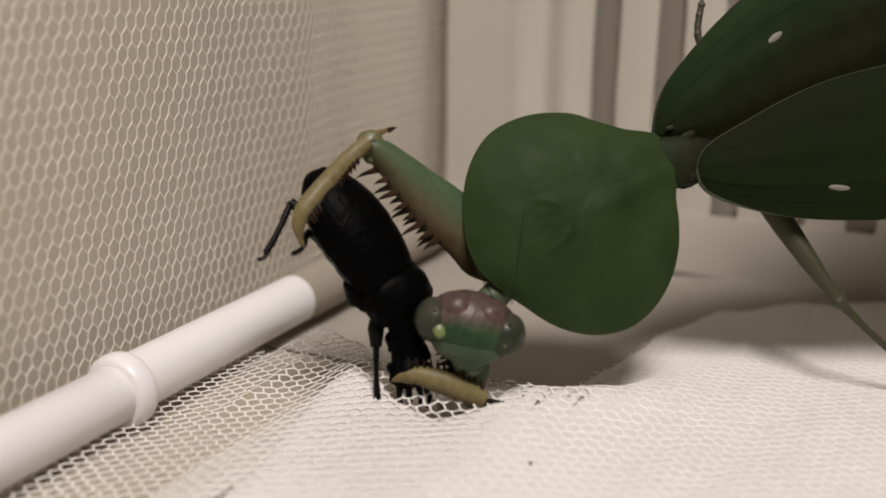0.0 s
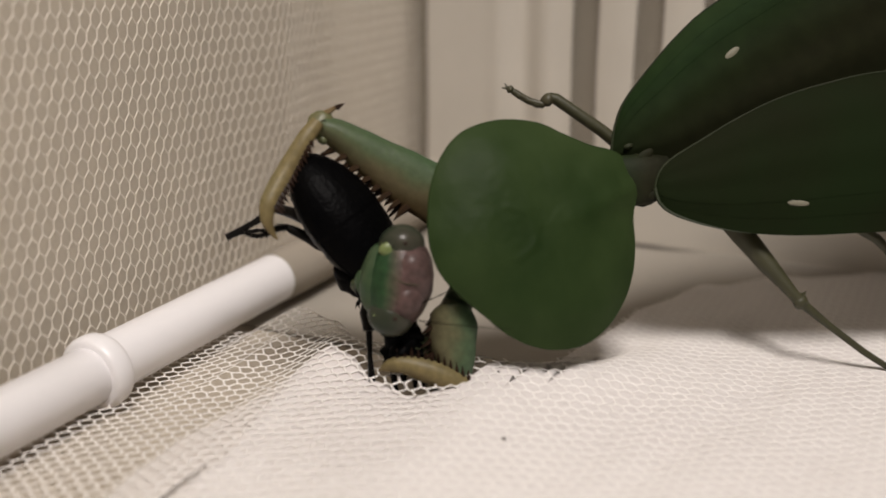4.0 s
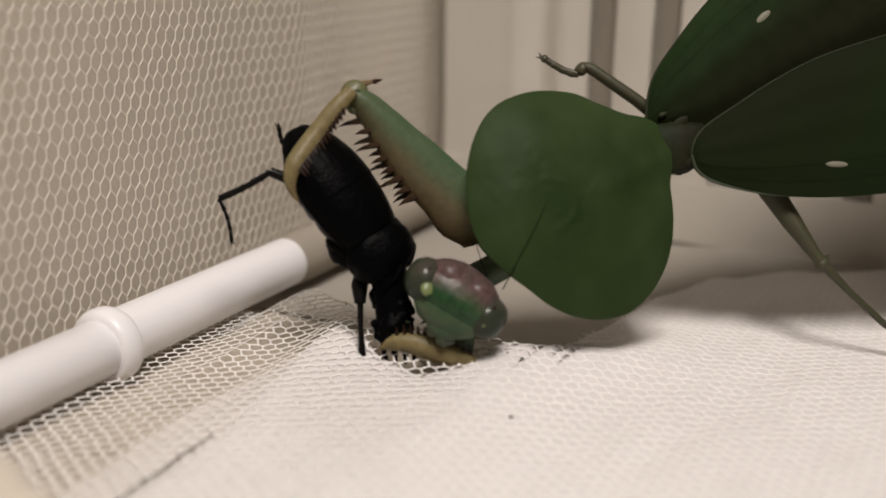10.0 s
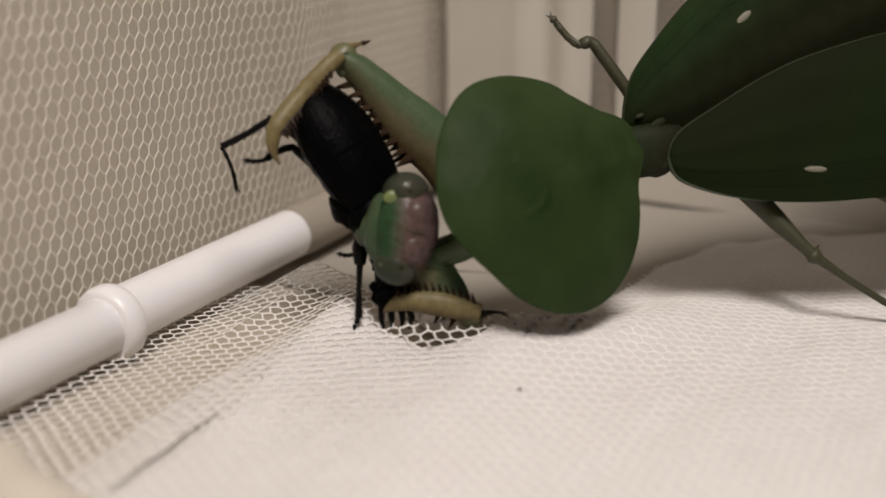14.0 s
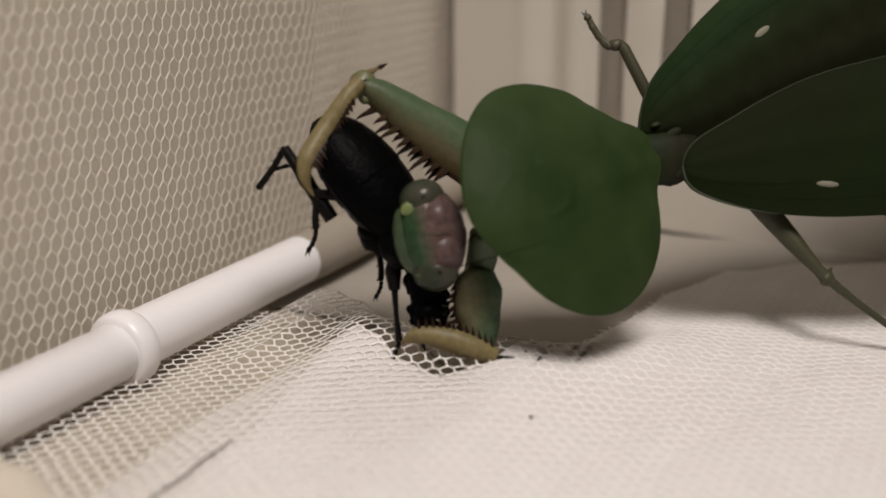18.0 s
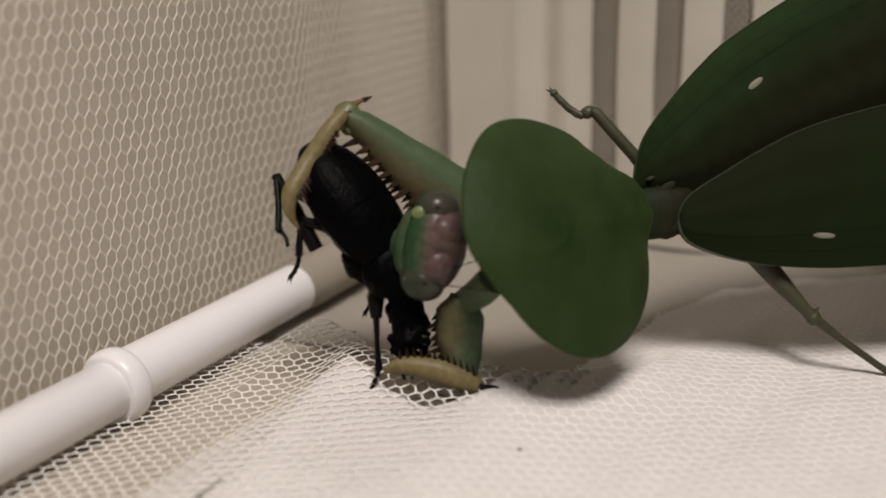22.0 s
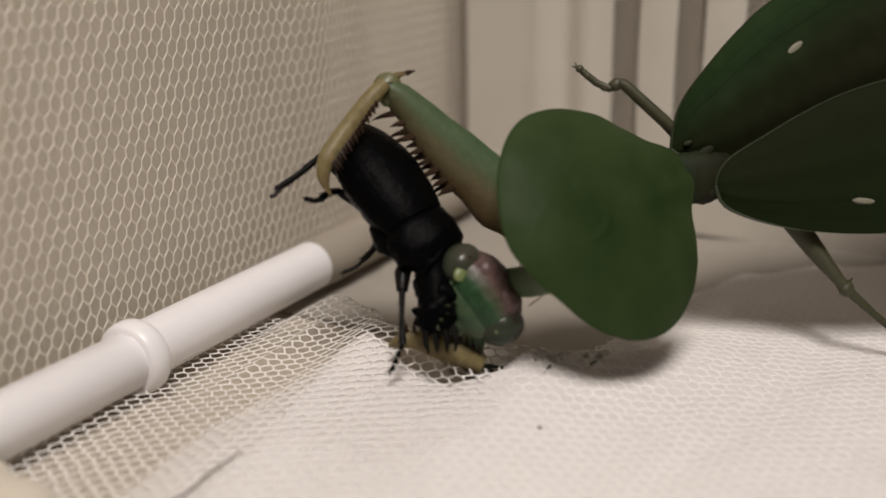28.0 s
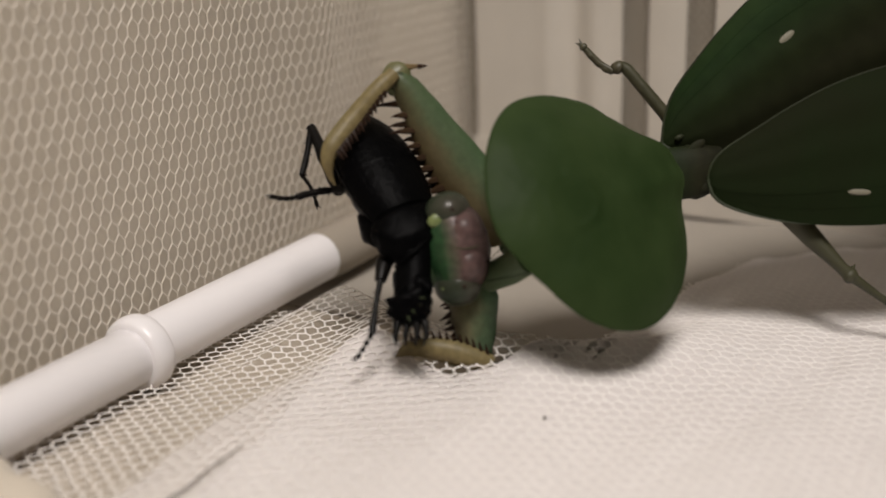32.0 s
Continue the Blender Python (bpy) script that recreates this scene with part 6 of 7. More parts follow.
    walk(mid_leg, steps([
        (0, 0.4, -0.3, -3.5, 0, -0, -51.6),
        (0.5, 0.4, -0.3, -3.5, 0, -0, -51.6),
        (1, 0.4, -0.3, -3.5, 0, -0, -51.6),
        (1.5, 0.4, -0.3, -3.5, 0, -0, -51.6),
        (1.75, 0.4, -0.3, -3.5, 0, -0, -25.1),
        (2, 0.4, -0.3, -3.5, 0, -0, 1.4),
        (2.5, 0.4, -0.3, -3.5, 0, -0, -16.6),
        (3, 0.4, -0.3, -3.5, 0, -0, 3.4),
        (3.5, 0.4, -0.3, -3.5, 0, -0, 22.7),
        (4, 0.4, -0.3, -3.5, 0, -0, 15.68),
        (4.5, 0.4, -0.3, -3.5, 0, -0, 12.47),
        (5, 0.4, -0.3, -3.5, 0, -0, 11.47),
        (5.5, 0.4, -0.3, -3.5, 0, -0, 10.48),
        (6, 0.4, -0.3, -3.5, 0, -0, 9.49),
        (6.5, 0.4, -0.3, -3.5, 0, -0, 8.49),
        (7, 0.4, -0.3, -3.5, 0, -0, 6.53),
        (7.5, 0.4, -0.3, -3.5, 0, -0, 8.54),
        (8, 0.4, -0.3, -3.5, 0, -0, 10.49),
        (8.5, 0.4, -0.3, -3.5, 0, -0, 9.77),
        (9, 0.4, -0.3, -3.5, 0, -0, 8.14),
        (9.5, 0.4, -0.3, -3.5, 0, -0, 9.95),
        (10, 0.4, -0.3, -3.5, 0, -0, 13.54),
        (10.5, 0.4, -0.3, -3.5, 0, -0, 13.36),
        (11, 0.4, -0.3, -3.5, 0, -0, 9.01),
        (11.5, 0.4, -0.3, -3.5, 0, -0, 10.31),
        (12, 0.4, -0.3, -3.5, 0, -0, 4.81),
        (12.5, 0.4, -0.3, -3.5, 0, -0, 1.06),
        (13, 0.4, -0.3, -3.5, 0, -0, 2.45),
        (13.5, 0.4, -0.3, -3.5, 0, -0, 1.69),
        (14, 0.4, -0.3, -3.5, 0, -0, -5.38),
        (14.5, 0.4, -0.3, -3.5, 0, -0, -12.46),
        (15, 0.4, -0.3, -3.5, 0, -0, -19.53),
        (15.5, 0.4, -0.3, -3.5, 0, -0, -26.6),
        (16, 0.4, -0.3, -3.5, 0, -0, -30.6),
        (16.5, 0.4, -0.3, -3.5, 0, -0, -34.6),
        (17, 0.4, -0.3, -3.5, 0, -0, -21.6),
        (17.5, 0.4, -0.3, -3.5, 0, -0, -16.6),
        (18, 0.4, -0.3, -3.5, 0, -0, -11.6),
        (18.5, 0.4, -0.3, -3.5, 0, -0, 0.88),
        (19, 0.4, -0.3, -3.5, 0, -0, 2.58),
        (19.5, 0.4, -0.3, -3.5, 0, -0, 9.32),
        (20, 0.4, -0.3, -3.5, 0, -0, 10.45),
        (20.5, 0.4, -0.3, -3.5, 0, -0, 3.07),
        (21, 0.4, -0.3, -3.5, 0, -0, -1.99),
        (21.5, 0.4, -0.3, -3.5, 0, -0, 2.17),
        (22, 0.4, -0.3, -3.5, 0, -0, 1.62),
        (22.5, 0.4, -0.3, -3.5, 0, -0, -0.39),
        (23, 0.4, -0.3, -3.5, 0, -0, 0),
        (23.5, 0.4, -0.3, -3.5, 0, -0, 7.08),
        (24, 0.4, -0.3, -3.5, 0, -0, 10.88),
        (24.5, 0.4, -0.3, -3.5, 0, -0, 12.3),
        (25, 0.4, -0.3, -3.5, 0, -0, 11.29),
        (25.5, 0.4, -0.3, -3.5, 0, -0, 6.07),
        (26, 0.4, -0.3, -3.5, 0, -0, 6.33),
        (26.5, 0.4, -0.3, -3.5, 0, -0, 6.58),
        (27, 0.4, -0.3, -3.5, 0, -0, 6.84),
        (27.5, 0.4, -0.3, -3.5, 0, -0, 7.1),
        (28, 0.4, -0.3, -3.5, 0, -0, 7.72),
        (28.5, 0.4, -0.3, -3.5, 0, -0, 6.73),
        (29, 0.4, -0.3, -3.5, 0, -0, 3.45),
        (29.5, 0.4, -0.3, -3.5, 0, -0, 3.37),
        (30, 0.4, -0.3, -3.5, 0, -0, 4.9),
        (30.5, 0.4, -0.3, -3.5, 0, -0, 4.66),
        (31, 0.4, -0.3, -3.5, 0, -0, 5.01),
        (31.5, 0.4, -0.3, -3.5, 0, -0, 2.05),
        (32, 0.4, -0.3, -3.5, 0, -0, -0.94),
    ]))
    walk(beetle, steps([
        (0, -9.68, 2.18, 0, 0, 0, 35.46),
        (0.5, -8.79, 1.99, 0, 0, 0, 38.49),
        (1, -8.61, 0.93, 0, 0, 0, 41.51),
        (1.5, -9.27, 0.67, 0, 0, 0, 45.25),
        (2, -10.03, 0.79, 0, 0, 0, 49),
        (2.5, -9.81, 1.66, 0, 0, 0, 45.5),
        (3, -9.04, 2.47, 0, 0, 0, 42),
        (3.5, -8.37, 2.11, 0, 0, 0, 39.5),
        (4, -7.84, 1.4, 0, 0, 0, 37),
        (4.5, -7.97, 1.43, 0, 0, 0, 38.44),
        (5, -8.15, 1.41, 0, 0, 0, 39.88),
        (5.5, -8.32, 1.38, 0, 0, 0, 41.31),
        (6, -8.5, 1.36, 0, 0, 0, 42.75),
        (6.5, -8.68, 1.34, 0, 0, 0, 44.19),
        (7, -9.41, 0.97, 0, 0, 0, 45.63),
        (7.5, -10.14, 1.33, 0, 0, 0, 44.56),
        (8, -9.9, 0.76, 0, 0, 0, 43.49),
        (8.5, -9.77, 1.37, 0, 0, 0, 42.43),
        (9, -10.12, 2.21, 0, 0, 0, 41.36),
        (9.5, -10.16, 1.56, 0, 0, 0, 39.21),
        (10, -10.14, 2.1, 0, 0, 0, 37.06),
        (10.5, -11, 2.39, 0, 0, 0, 37.01),
        (11, -11.53, 2.07, 0, 0, 0, 36.96),
        (11.5, -10.95, 2.63, 0, 0, 0, 36.01),
        (12, -10.62, 3.25, 0, 0, 0, 35.06),
        (12.5, -10.27, 3.61, 0, 0, 0, 33.67),
        (13, -10.11, 3.67, 0, 0, 0, 32.27),
        (13.5, -10.01, 3.75, 0, 0, 0, 32.28),
        (14, -9.63, 3.65, 0, 0, 0, 32.29),
        (14.5, -9.25, 3.56, 0, 0, 0, 32.29),
        (15, -8.87, 3.46, 0, 0, 0, 32.29),
        (15.5, -8.5, 3.37, 0, 0, 0, 32.3),
        (16, -8.58, 2.88, 0, 0, 0, 32.31),
        (16.5, -9.9, 3.32, 0, 0, 0, 36.41),
        (17, -9.18, 3.13, 0, 0, 0, 40.53),
        (17.5, -8.56, 3.67, 0, 0, 0, 39.77),
        (18, -8.43, 3.73, 0, 0, 0, 39.02),
        (18.5, -8.44, 4.14, 0, 0, 0, 37.74),
        (19, -8.29, 4.13, 0, 0, 0, 36.46),
        (19.5, -8.86, 4.13, 0, 0, 0, 35.7),
        (20, -8.71, 4.34, 0, 0, 0, 34.94),
        (20.5, -8.46, 4.2, 0, 0, 0, 35.56),
        (21, -8.17, 3.92, 0, 0, 0, 36.18),
        (21.5, -8.47, 4.25, 0, 0, 0, 35.86),
        (22, -8.49, 4.35, 0, 0, 0, 35.53),
        (22.5, -9.09, 4.67, 0, 0, 0, 36.18),
        (23, -8.32, 4.64, 0, 0, 0, 36.83),
        (23.5, -8.27, 4.36, 0, 0, 0, 38.34),
        (24, -8.91, 4.71, 0, 0, 0, 39.85),
        (24.5, -9.17, 4.91, 0, 0, 0, 38.65),
        (25, -9.2, 4.71, 0, 0, 0, 37.45),
        (25.5, -10.38, 4.54, 0, -3.33, 0, 37.37),
        (26, -9.76, 4.47, 0, -6.67, 0, 37.3),
        (26.5, -9.14, 4.41, 0, -10, 0, 37.22),
        (27, -8.52, 4.34, 0, -13.33, 0, 37.14),
        (27.5, -7.91, 4.28, 0, -16.67, 0, 37.06),
        (28, -7.43, 4.29, 0, -20, 0, 36.99),
        (28.5, -7.78, 3.92, 0, -22, 0, 37.24),
        (29, -8.4, 4.39, 0, -24, 0, 37.49),
        (29.5, -8.13, 4.67, 0, -25, 0, 40.16),
        (30, -8.2, 5.11, 0, -26, 0, 42.82),
        (30.5, -8.04, 5.53, 0, -27, 0, 41.72),
        (31, -8.12, 5.44, 0, -28, 0, 40.62),
        (31.5, -9.02, 4.33, 0, -28, 0, 35.15),
        (32, -8.24, 4, 0, -28, 0, 29.67),
    ], STAGE))
    walk(hind_femur, steps([
        (0, -3.48, 3.56, -1, 0, 11.17, 104.78),
        (0.5, -3.41, 3.38, -1, 0, 0, 110.71),
        (1, -4.17, 3.69, -1, 0, 34.66, 91.12),
        (1.5, -4.52, 4.35, -1, 0, 33.89, 65.89),
        (2, -3.68, 3.97, -1, 0, 0, 73.91),
        (2.5, -3.18, 3.6, -1, 0, 27.54, 92.57),
        (3, -3.23, 3.42, -1, 0, 33.72, 104.48),
        (3.5, -2.98, 3.17, -1, 0, 0, 122.38),
        (4, -3.87, 3.92, -1, 0, 35.14, 127.19),
        (4.5, -3.93, 4.11, -1, 0, 46.55, 140.12),
        (5, -3.93, 4.1, -1, 0, 47.15, 136.02),
        (5.5, -3.93, 4.1, -1, 0, 47.62, 131.87),
        (6, -3.93, 4.1, -1, 0, 47.96, 127.67),
        (6.5, -3.94, 4.09, -1, 0, 48.17, 123.44),
        (7, -3.79, 4.29, -1, 0, 44.88, 132.87),
        (7.5, -3.34, 3.82, -1, 0, 30.44, 135.86),
        (8, -3.9, 4.2, -1, 0, 40.94, 124.77),
        (8.5, -3.83, 4.11, -1, 0, 32.95, 119.69),
        (9, -3.49, 3.7, -1, 0, 12.36, 117.93),
        (9.5, -3.03, 3.27, -1, 0, 0, 105.09),
        (10, -2.63, 3.07, -1, 0, 0, 122.21),
        (10.5, -2.81, 3.12, -1, 0, 0, 124.75),
        (11, -3.11, 3.38, -1, 0, 0, 114.7),
        (11.5, -3.21, 3.43, -1, 0, 0, 106.54),
        (12, -3.47, 3.34, -1, 0, 0, 107.95),
        (12.5, -3.13, 3.21, -1, 0, 0, 98.06),
        (13, -2.88, 3.42, -1, 0, 0, 117.11),
        (13.5, -3.09, 3.65, -1, 0, 0, 115.76),
        (14, -3.44, 3.83, -1, 0, 0, 113.47),
        (15.5, -6.39, 4.39, 0, 0, -0, 82.13),
        (17, -6.39, 4.39, 0, 0, -0, 82.13),
        (17.5, -6.48, 4.44, 0, 0, -0, 83.49),
        (18, -6.56, 4.5, 0, 0, -0, 84.84),
        (18.5, -6.65, 4.55, 0, 0, -0, 86.2),
        (19, -6.74, 4.6, 0, 0, -0, 87.55),
        (19.5, -6.84, 4.45, 0, 0, -0, 86.49),
        (20, -6.95, 4.3, 0, 0, -0, 85.43),
        (20.5, -7.06, 4.14, 0, 0, -0, 84.38),
        (21, -7.16, 3.99, 0, 0, -0, 83.32),
        (21.5, -6.92, 4.02, 0, 0, -0, 82.7),
        (22, -6.67, 4.05, 0, 0, -0, 82.08),
        (22.5, -6.42, 4.08, 0, 0, -0, 81.46),
        (23, -6.17, 4.11, 0, 0, -0, 80.84),
        (23.5, -6, 4, 0, 0, -0, 80.78),
        (24, -5.84, 3.89, 0, 0, -0, 80.72),
        (24.5, -5.84, 3.89, 0, 0, -0, 80.72),
        (25, -3.21, 3.1, -1, 0, 0, 88.91),
        (25.5, -2.93, 2.65, -0.95, -0.07, -3.33, 91.23),
        (26, -3.07, 2.81, -0.88, -0.4, -6.65, 93.41),
        (26.5, -3.2, 2.96, -0.79, -1, -9.95, 95.77),
        (27, -3.34, 3.1, -0.69, -1.92, -13.2, 98.34),
        (27.5, -3.47, 3.24, -0.58, -3.18, -16.37, 101.16),
        (28, -3.43, 3.15, -0.52, -5.12, -19.36, 105.12),
        (28.5, -3.42, 3.16, -0.47, -5.61, -21.31, 105.14),
        (29, -3.3, 3.1, -0.44, -8.11, -22.67, 110.28),
        (29.5, -3.59, 3.35, -0.31, -7.9, -23.79, 108.99),
        (30, -3.4, 3.25, -0.32, -10.32, -24, 114.12),
        (30.5, -3.84, 3.46, -0.19, -2.82, -26.86, 96.23),
        (31, -4.27, 3.59, -0.09, 6.94, -27.19, 75.09),
        (31.5, -3.34, 2.98, -0.41, 0.38, -28, 89.19),
        (32, -5.58, 6.53, 0, 0, -0, 87.47),
    ]))
    walk(hind_tibia, steps([
        (0, 6, 0, -0, -11.05, -14.13, 109.45),
        (0.5, 6, -0, 0, 0, -31.09, 98.94),
        (1, 6, -0, 0, -31.83, -18.84, 134.92),
        (1.5, 6, 0, 0, -20.04, 5.93, 145.19),
        (2, 6, -0, 0, 0, -0, 132.09),
        (2.5, 6, 0, 0, -25.71, 10.23, 110.26),
        (3, 6, -0, 0, -33.3, 5.62, 98.47),
        (3.25, 6, -0, 0, -17.04, 0.42, 82.66),
        (3.5, 6, 0, 0, 0, -0, 66.05),
        (4, 6, 0, 0, -27.29, -23.05, 52.8),
        (4.5, 6, 0, 0, -46.35, -61.25, 63.18),
        (5, 6, 0, -0, -56.02, -67.1, 72.25),
        (5.5, 6, 0, 0, -66.48, -71.67, 81.32),
        (6, 6, 0, 0, -77.7, -75.47, 90.48),
        (6.5, 6, -0, -0, -89.59, -78.86, 99.73),
        (7, 6, 0, -0, 167.07, -88.25, -167.47),
        (7.5, 6, -0, 0, -7.34, -78.12, 9.75),
        (8, 6, -0, -0, -79.02, -76.33, 94.67),
        (8.5, 6, 0, 0, -52.63, -59.39, 91.47),
        (9, 6, 0, 0, -15.49, -41.69, 78.72),
        (9.25, 6, 0, 0, -9.7, -20.05, 90.69),
        (9.5, 6, 0, 0, 0, -0, 103.96),
        (9.75, 6, 0, 0, 0, -0, 76.62),
        (10, 6, -0, 0, 0, -0, 49.28),
        (10.5, 6, -0, 0, 0, -0, 68.41),
        (11, 6, 0, 0, 0, -0, 73.07),
        (11.5, 6, -0, 0, 0, -0, 100.52),
        (12, 6, 0, 0, 0, -0, 57.47),
        (12.25, 6, 0, 0, 0, -0, 84.36),
        (12.5, 6, 0, 0, 0, -0, 111.25),
        (12.75, 6, 0, 0, 0, -0, 77.72),
        (13, 6, 0, 0, 0, -0, 44.2),
        (13.5, 6, -0, 0, 0, -0, 46.25),
        (14, 6, 0, 0, 0, -0, 63.85),
        (14.75, 6, 0, 0, -21.19, 29.76, 112.37),
        (15.5, 6, -0, 0, 0, 63.03, -177.33),
        (17, 6, -0, 0, 0, 63.03, -177.33),
        (17.5, 5.99, 0, 0, 0, 57.32, 143.23),
        (18, 5.99, 0, 0, 0, 32.17, 108.06),
        (18.5, 5.99, 0, 0, 0, 2.29, 89.21),
        (19, 6, 0, 0, 0, -15.01, 78.85),
        (19.5, 6, -0, 0, 0, -18.93, 96.77),
        (20, 6, 0, 0, 0, -21.61, 120.22),
        (20.5, 6, 0, 0, 0, -21.25, 144.03),
        (21, 6, 0, 0, 0, -18.87, 162.58),
        (21.5, 6, 0, 0, 0, -17.71, 159.48),
        (22, 6, 0, 0, 0, -16.46, 156.41),
        (22.5, 6, 0, 0, 0, -15.15, 153.38),
        (23, 6, 0, 0, 0, -13.79, 150.43),
        (23.5, 6, 0, 0, 0, -15.1, 149.27),
        (24, 6, 0, 0, 0, -16.4, 148.1),
        (24.5, 6, 0, 0, 0, -16.4, 148.1),
        (24.75, 6, 0, 0, -14.64, -63.89, 118.01),
        (25, 6, 0, 0, 0, -71.89, 82.63),
        (25.25, 6, 0, 0, 6.6, -35.76, 62.38),
        (25.5, 6, 0, 0, 0, -0, 49.86),
        (26, 6, 0, 0, 0, -0, 55.18),
        (26.5, 6, -0, 0, 0, -25.51, 62.14),
        (27, 6, -0, 0, 0, -34.48, 70.87),
        (27.5, 6, -0, 0, 0, -38.67, 81.05),
        (28, 6, 0, 0, 0, -29.55, 79.1),
        (28.5, 6, 0, 0, 0, -30.85, 68.81),
        (29, 6, 0, 0, 0, -30.96, 58.83),
        (29.5, 6, 0, 0, 0, -40.97, 64.98),
        (30, 6, -0, 0, 0, -45.58, 60.09),
        (30.5, 6, -0, 0, 0, -35.8, 88.99),
        (31, 6, 0, 0, 0, -25.69, 109.7),
        (31.5, 6, -0, 0, 0, -32.66, 101.42),
        (32, 6, 0, 0, 0, -7.73, 151.89),
    ]))
    walk(hind_foot, steps([
        (0, 3.68, 6.58, 1.76, -35.65, 70.79, 64.45),
        (0.5, 5.04, 6.09, 3.72, 0, 72.54, 91.9),
        (1, 1.19, 4.82, 2.33, -83.96, 57.62, 31.64),
        (1.5, 0.12, 4.09, -0.74, -106.64, 65.22, 31.03),
        (2, 1.17, 5.34, 0, 0, 71.3, 126.95),
        (2.5, 3.55, 6.65, -1.28, -66.06, 61.27, 47.17),
        (3, 4.94, 7.09, -0.7, -61.15, 50.95, 42.78),
        (3.17, 6.27, 6.92, -0.47, -57.35, 63.59, 80.42),
        (3.33, 7.6, 6.75, -0.23, -29.17, 70.52, 140.93),
        (3.5, 8.92, 6.58, 0, 0, 64.05, -157.61),
        (4, 10.01, 5.28, 2.82, 21.31, 28.63, -140.84),
        (4.25, 8.78, 4.18, 4.57, 31.51, 51.98, -132.25),
        (4.5, 7.56, 3.09, 6.31, 64.29, 71.95, -100.86),
        (5, 6.85, 2.67, 6.63, 65.27, 77.21, -104.3),
        (5.5, 6.34, 2.24, 6.83, 52.39, 81.32, -121.62),
        (6, 5.98, 1.81, 6.97, 17.27, 81.85, -160.71),
        (6.5, 5.76, 1.37, 7.06, -6.44, 76.9, 172.42),
        (7, 5.79, -0.05, 7.2, -11.85, 43.61, 163.08),
        (7.5, 7.46, 0.25, 7.05, -6.82, 29.74, 166.44),
        (8, 5.86, 1.7, 7, 2.22, 40.89, -176.62),
        (8.5, 5.91, 3.67, 6.2, 11.06, 31.24, -159.34),
        (9, 7.05, 5.27, 4.79, 6.17, 10.73, -149.88),
        (9.25, 5.66, 6.13, 2.39, 7.47, 30.65, -167.42),
        (9.5, 4.26, 6.99, 0, 0, 49.79, 169.69),
        (9.75, 7.48, 6.22, 0, -4.08, 24.84, 151.32),
        (10, 10.7, 5.46, 0, 0, -0, 136.39),
        (10.5, 8.65, 6.69, 0, 0, -0, 150.47),
        (11, 8.1, 6.89, 0, 0, -0, 177.53),
        (11.5, 4.69, 7.08, 0, 0, 18.65, 156.88),
        (12, 9.87, 6.07, 0, 0, -0, 163.93),
        (12.5, 3.39, 6.71, 0, 0, -0, 152.22),
        (13, 11.16, 5.02, 0, 0, -0, 140.26),
        (13.5, 10.98, 5.2, 0, 0, -0, 143.98),
        (14, 9.17, 6.46, 0, 0, 6.61, 150.71),
        (14.75, 5.96, 3.15, -3.21, -6.89, 38.51, 164.98),
        (15.5, 2.74, -0.15, -6.42, 0, 70.82, -172.13),
        (17, 2.74, -0.15, -6.42, 0, 70.82, -172.13),
        (17.5, 3.76, 1.67, -4.35, 0, 63.01, -123.37),
        (18, 4.87, 3.44, -2.28, 0, 39.66, -98.46),
        (18.5, 6.07, 5.16, -0.21, 0, 15.86, -88.74),
        (19, 7.34, 6.82, 1.86, 0, -0, -84.43),
        (19.5, 5.32, 5.73, 1.98, 0, 15.86, -89.04),
        (20, 3.33, 4.57, 2.1, 0, 39.66, -99.05),
        (20.5, 1.39, 3.34, 2.21, 0, 63.01, -124.26),
        (21, -0.5, 2.04, 2.33, 0, 70.82, -173.32),
        (21.5, -0.38, 2.39, 2.18, 0, 70.82, -172.7),
        (22, -0.28, 2.74, 2.02, 0, 70.82, -172.08),
        (22.5, -0.17, 3.09, 1.87, 0, 70.82, -171.46),
        (23, -0.08, 3.45, 1.72, 0, 70.82, -170.84),
        (23.5, 0.03, 3.55, 1.87, 0, 70.82, -170.78),
        (24, 0.14, 3.65, 2.03, 0, 70.82, -170.72),
        (24.5, 0.14, 3.65, 2.03, 0, 70.82, -170.72),
        (25, 6.29, 2.22, 6.84, 0, 72.54, 132.08),
        (25.25, 8.46, 3.86, 3.42, -3.15, 68.95, 93.92),
        (25.5, 10.64, 5.5, 0, 0, 65.42, 61.63),
        (26, 10.11, 5.91, 0, 0, 72.54, 74.56),
        (26.5, 9.04, 5.74, 3.1, 0, 72.54, 81.41),
        (27, 7.94, 5.61, 4.08, 0, 72.54, 87.88),
        (27.5, 6.87, 5.55, 4.5, 0, 72.54, 94.48),
        (28, 7.18, 6.15, 3.55, 0, 72.54, 94.74),
        (28.5, 8.23, 5.76, 3.69, 0, 72.54, 89.19),
        (29, 9.2, 5.28, 3.7, 0, 72.54, 78.55),
        (29.5, 8.3, 4.93, 4.72, 0, 72.54, 74.16),
        (30, 8.51, 4.37, 5.14, 0, 72.54, 63.6),
        (30.5, 6.1, 5.84, 4.21, 0, 72.54, 91.93),
        (31, 3.81, 6.11, 3.12, 0, 72.54, 119.85),
        (31.5, 4.8, 5.94, 3.89, 0, 72.54, 121.26),
        (32, -0.29, 3.36, 0.97, 0, 70.82, -177.47),
    ]))
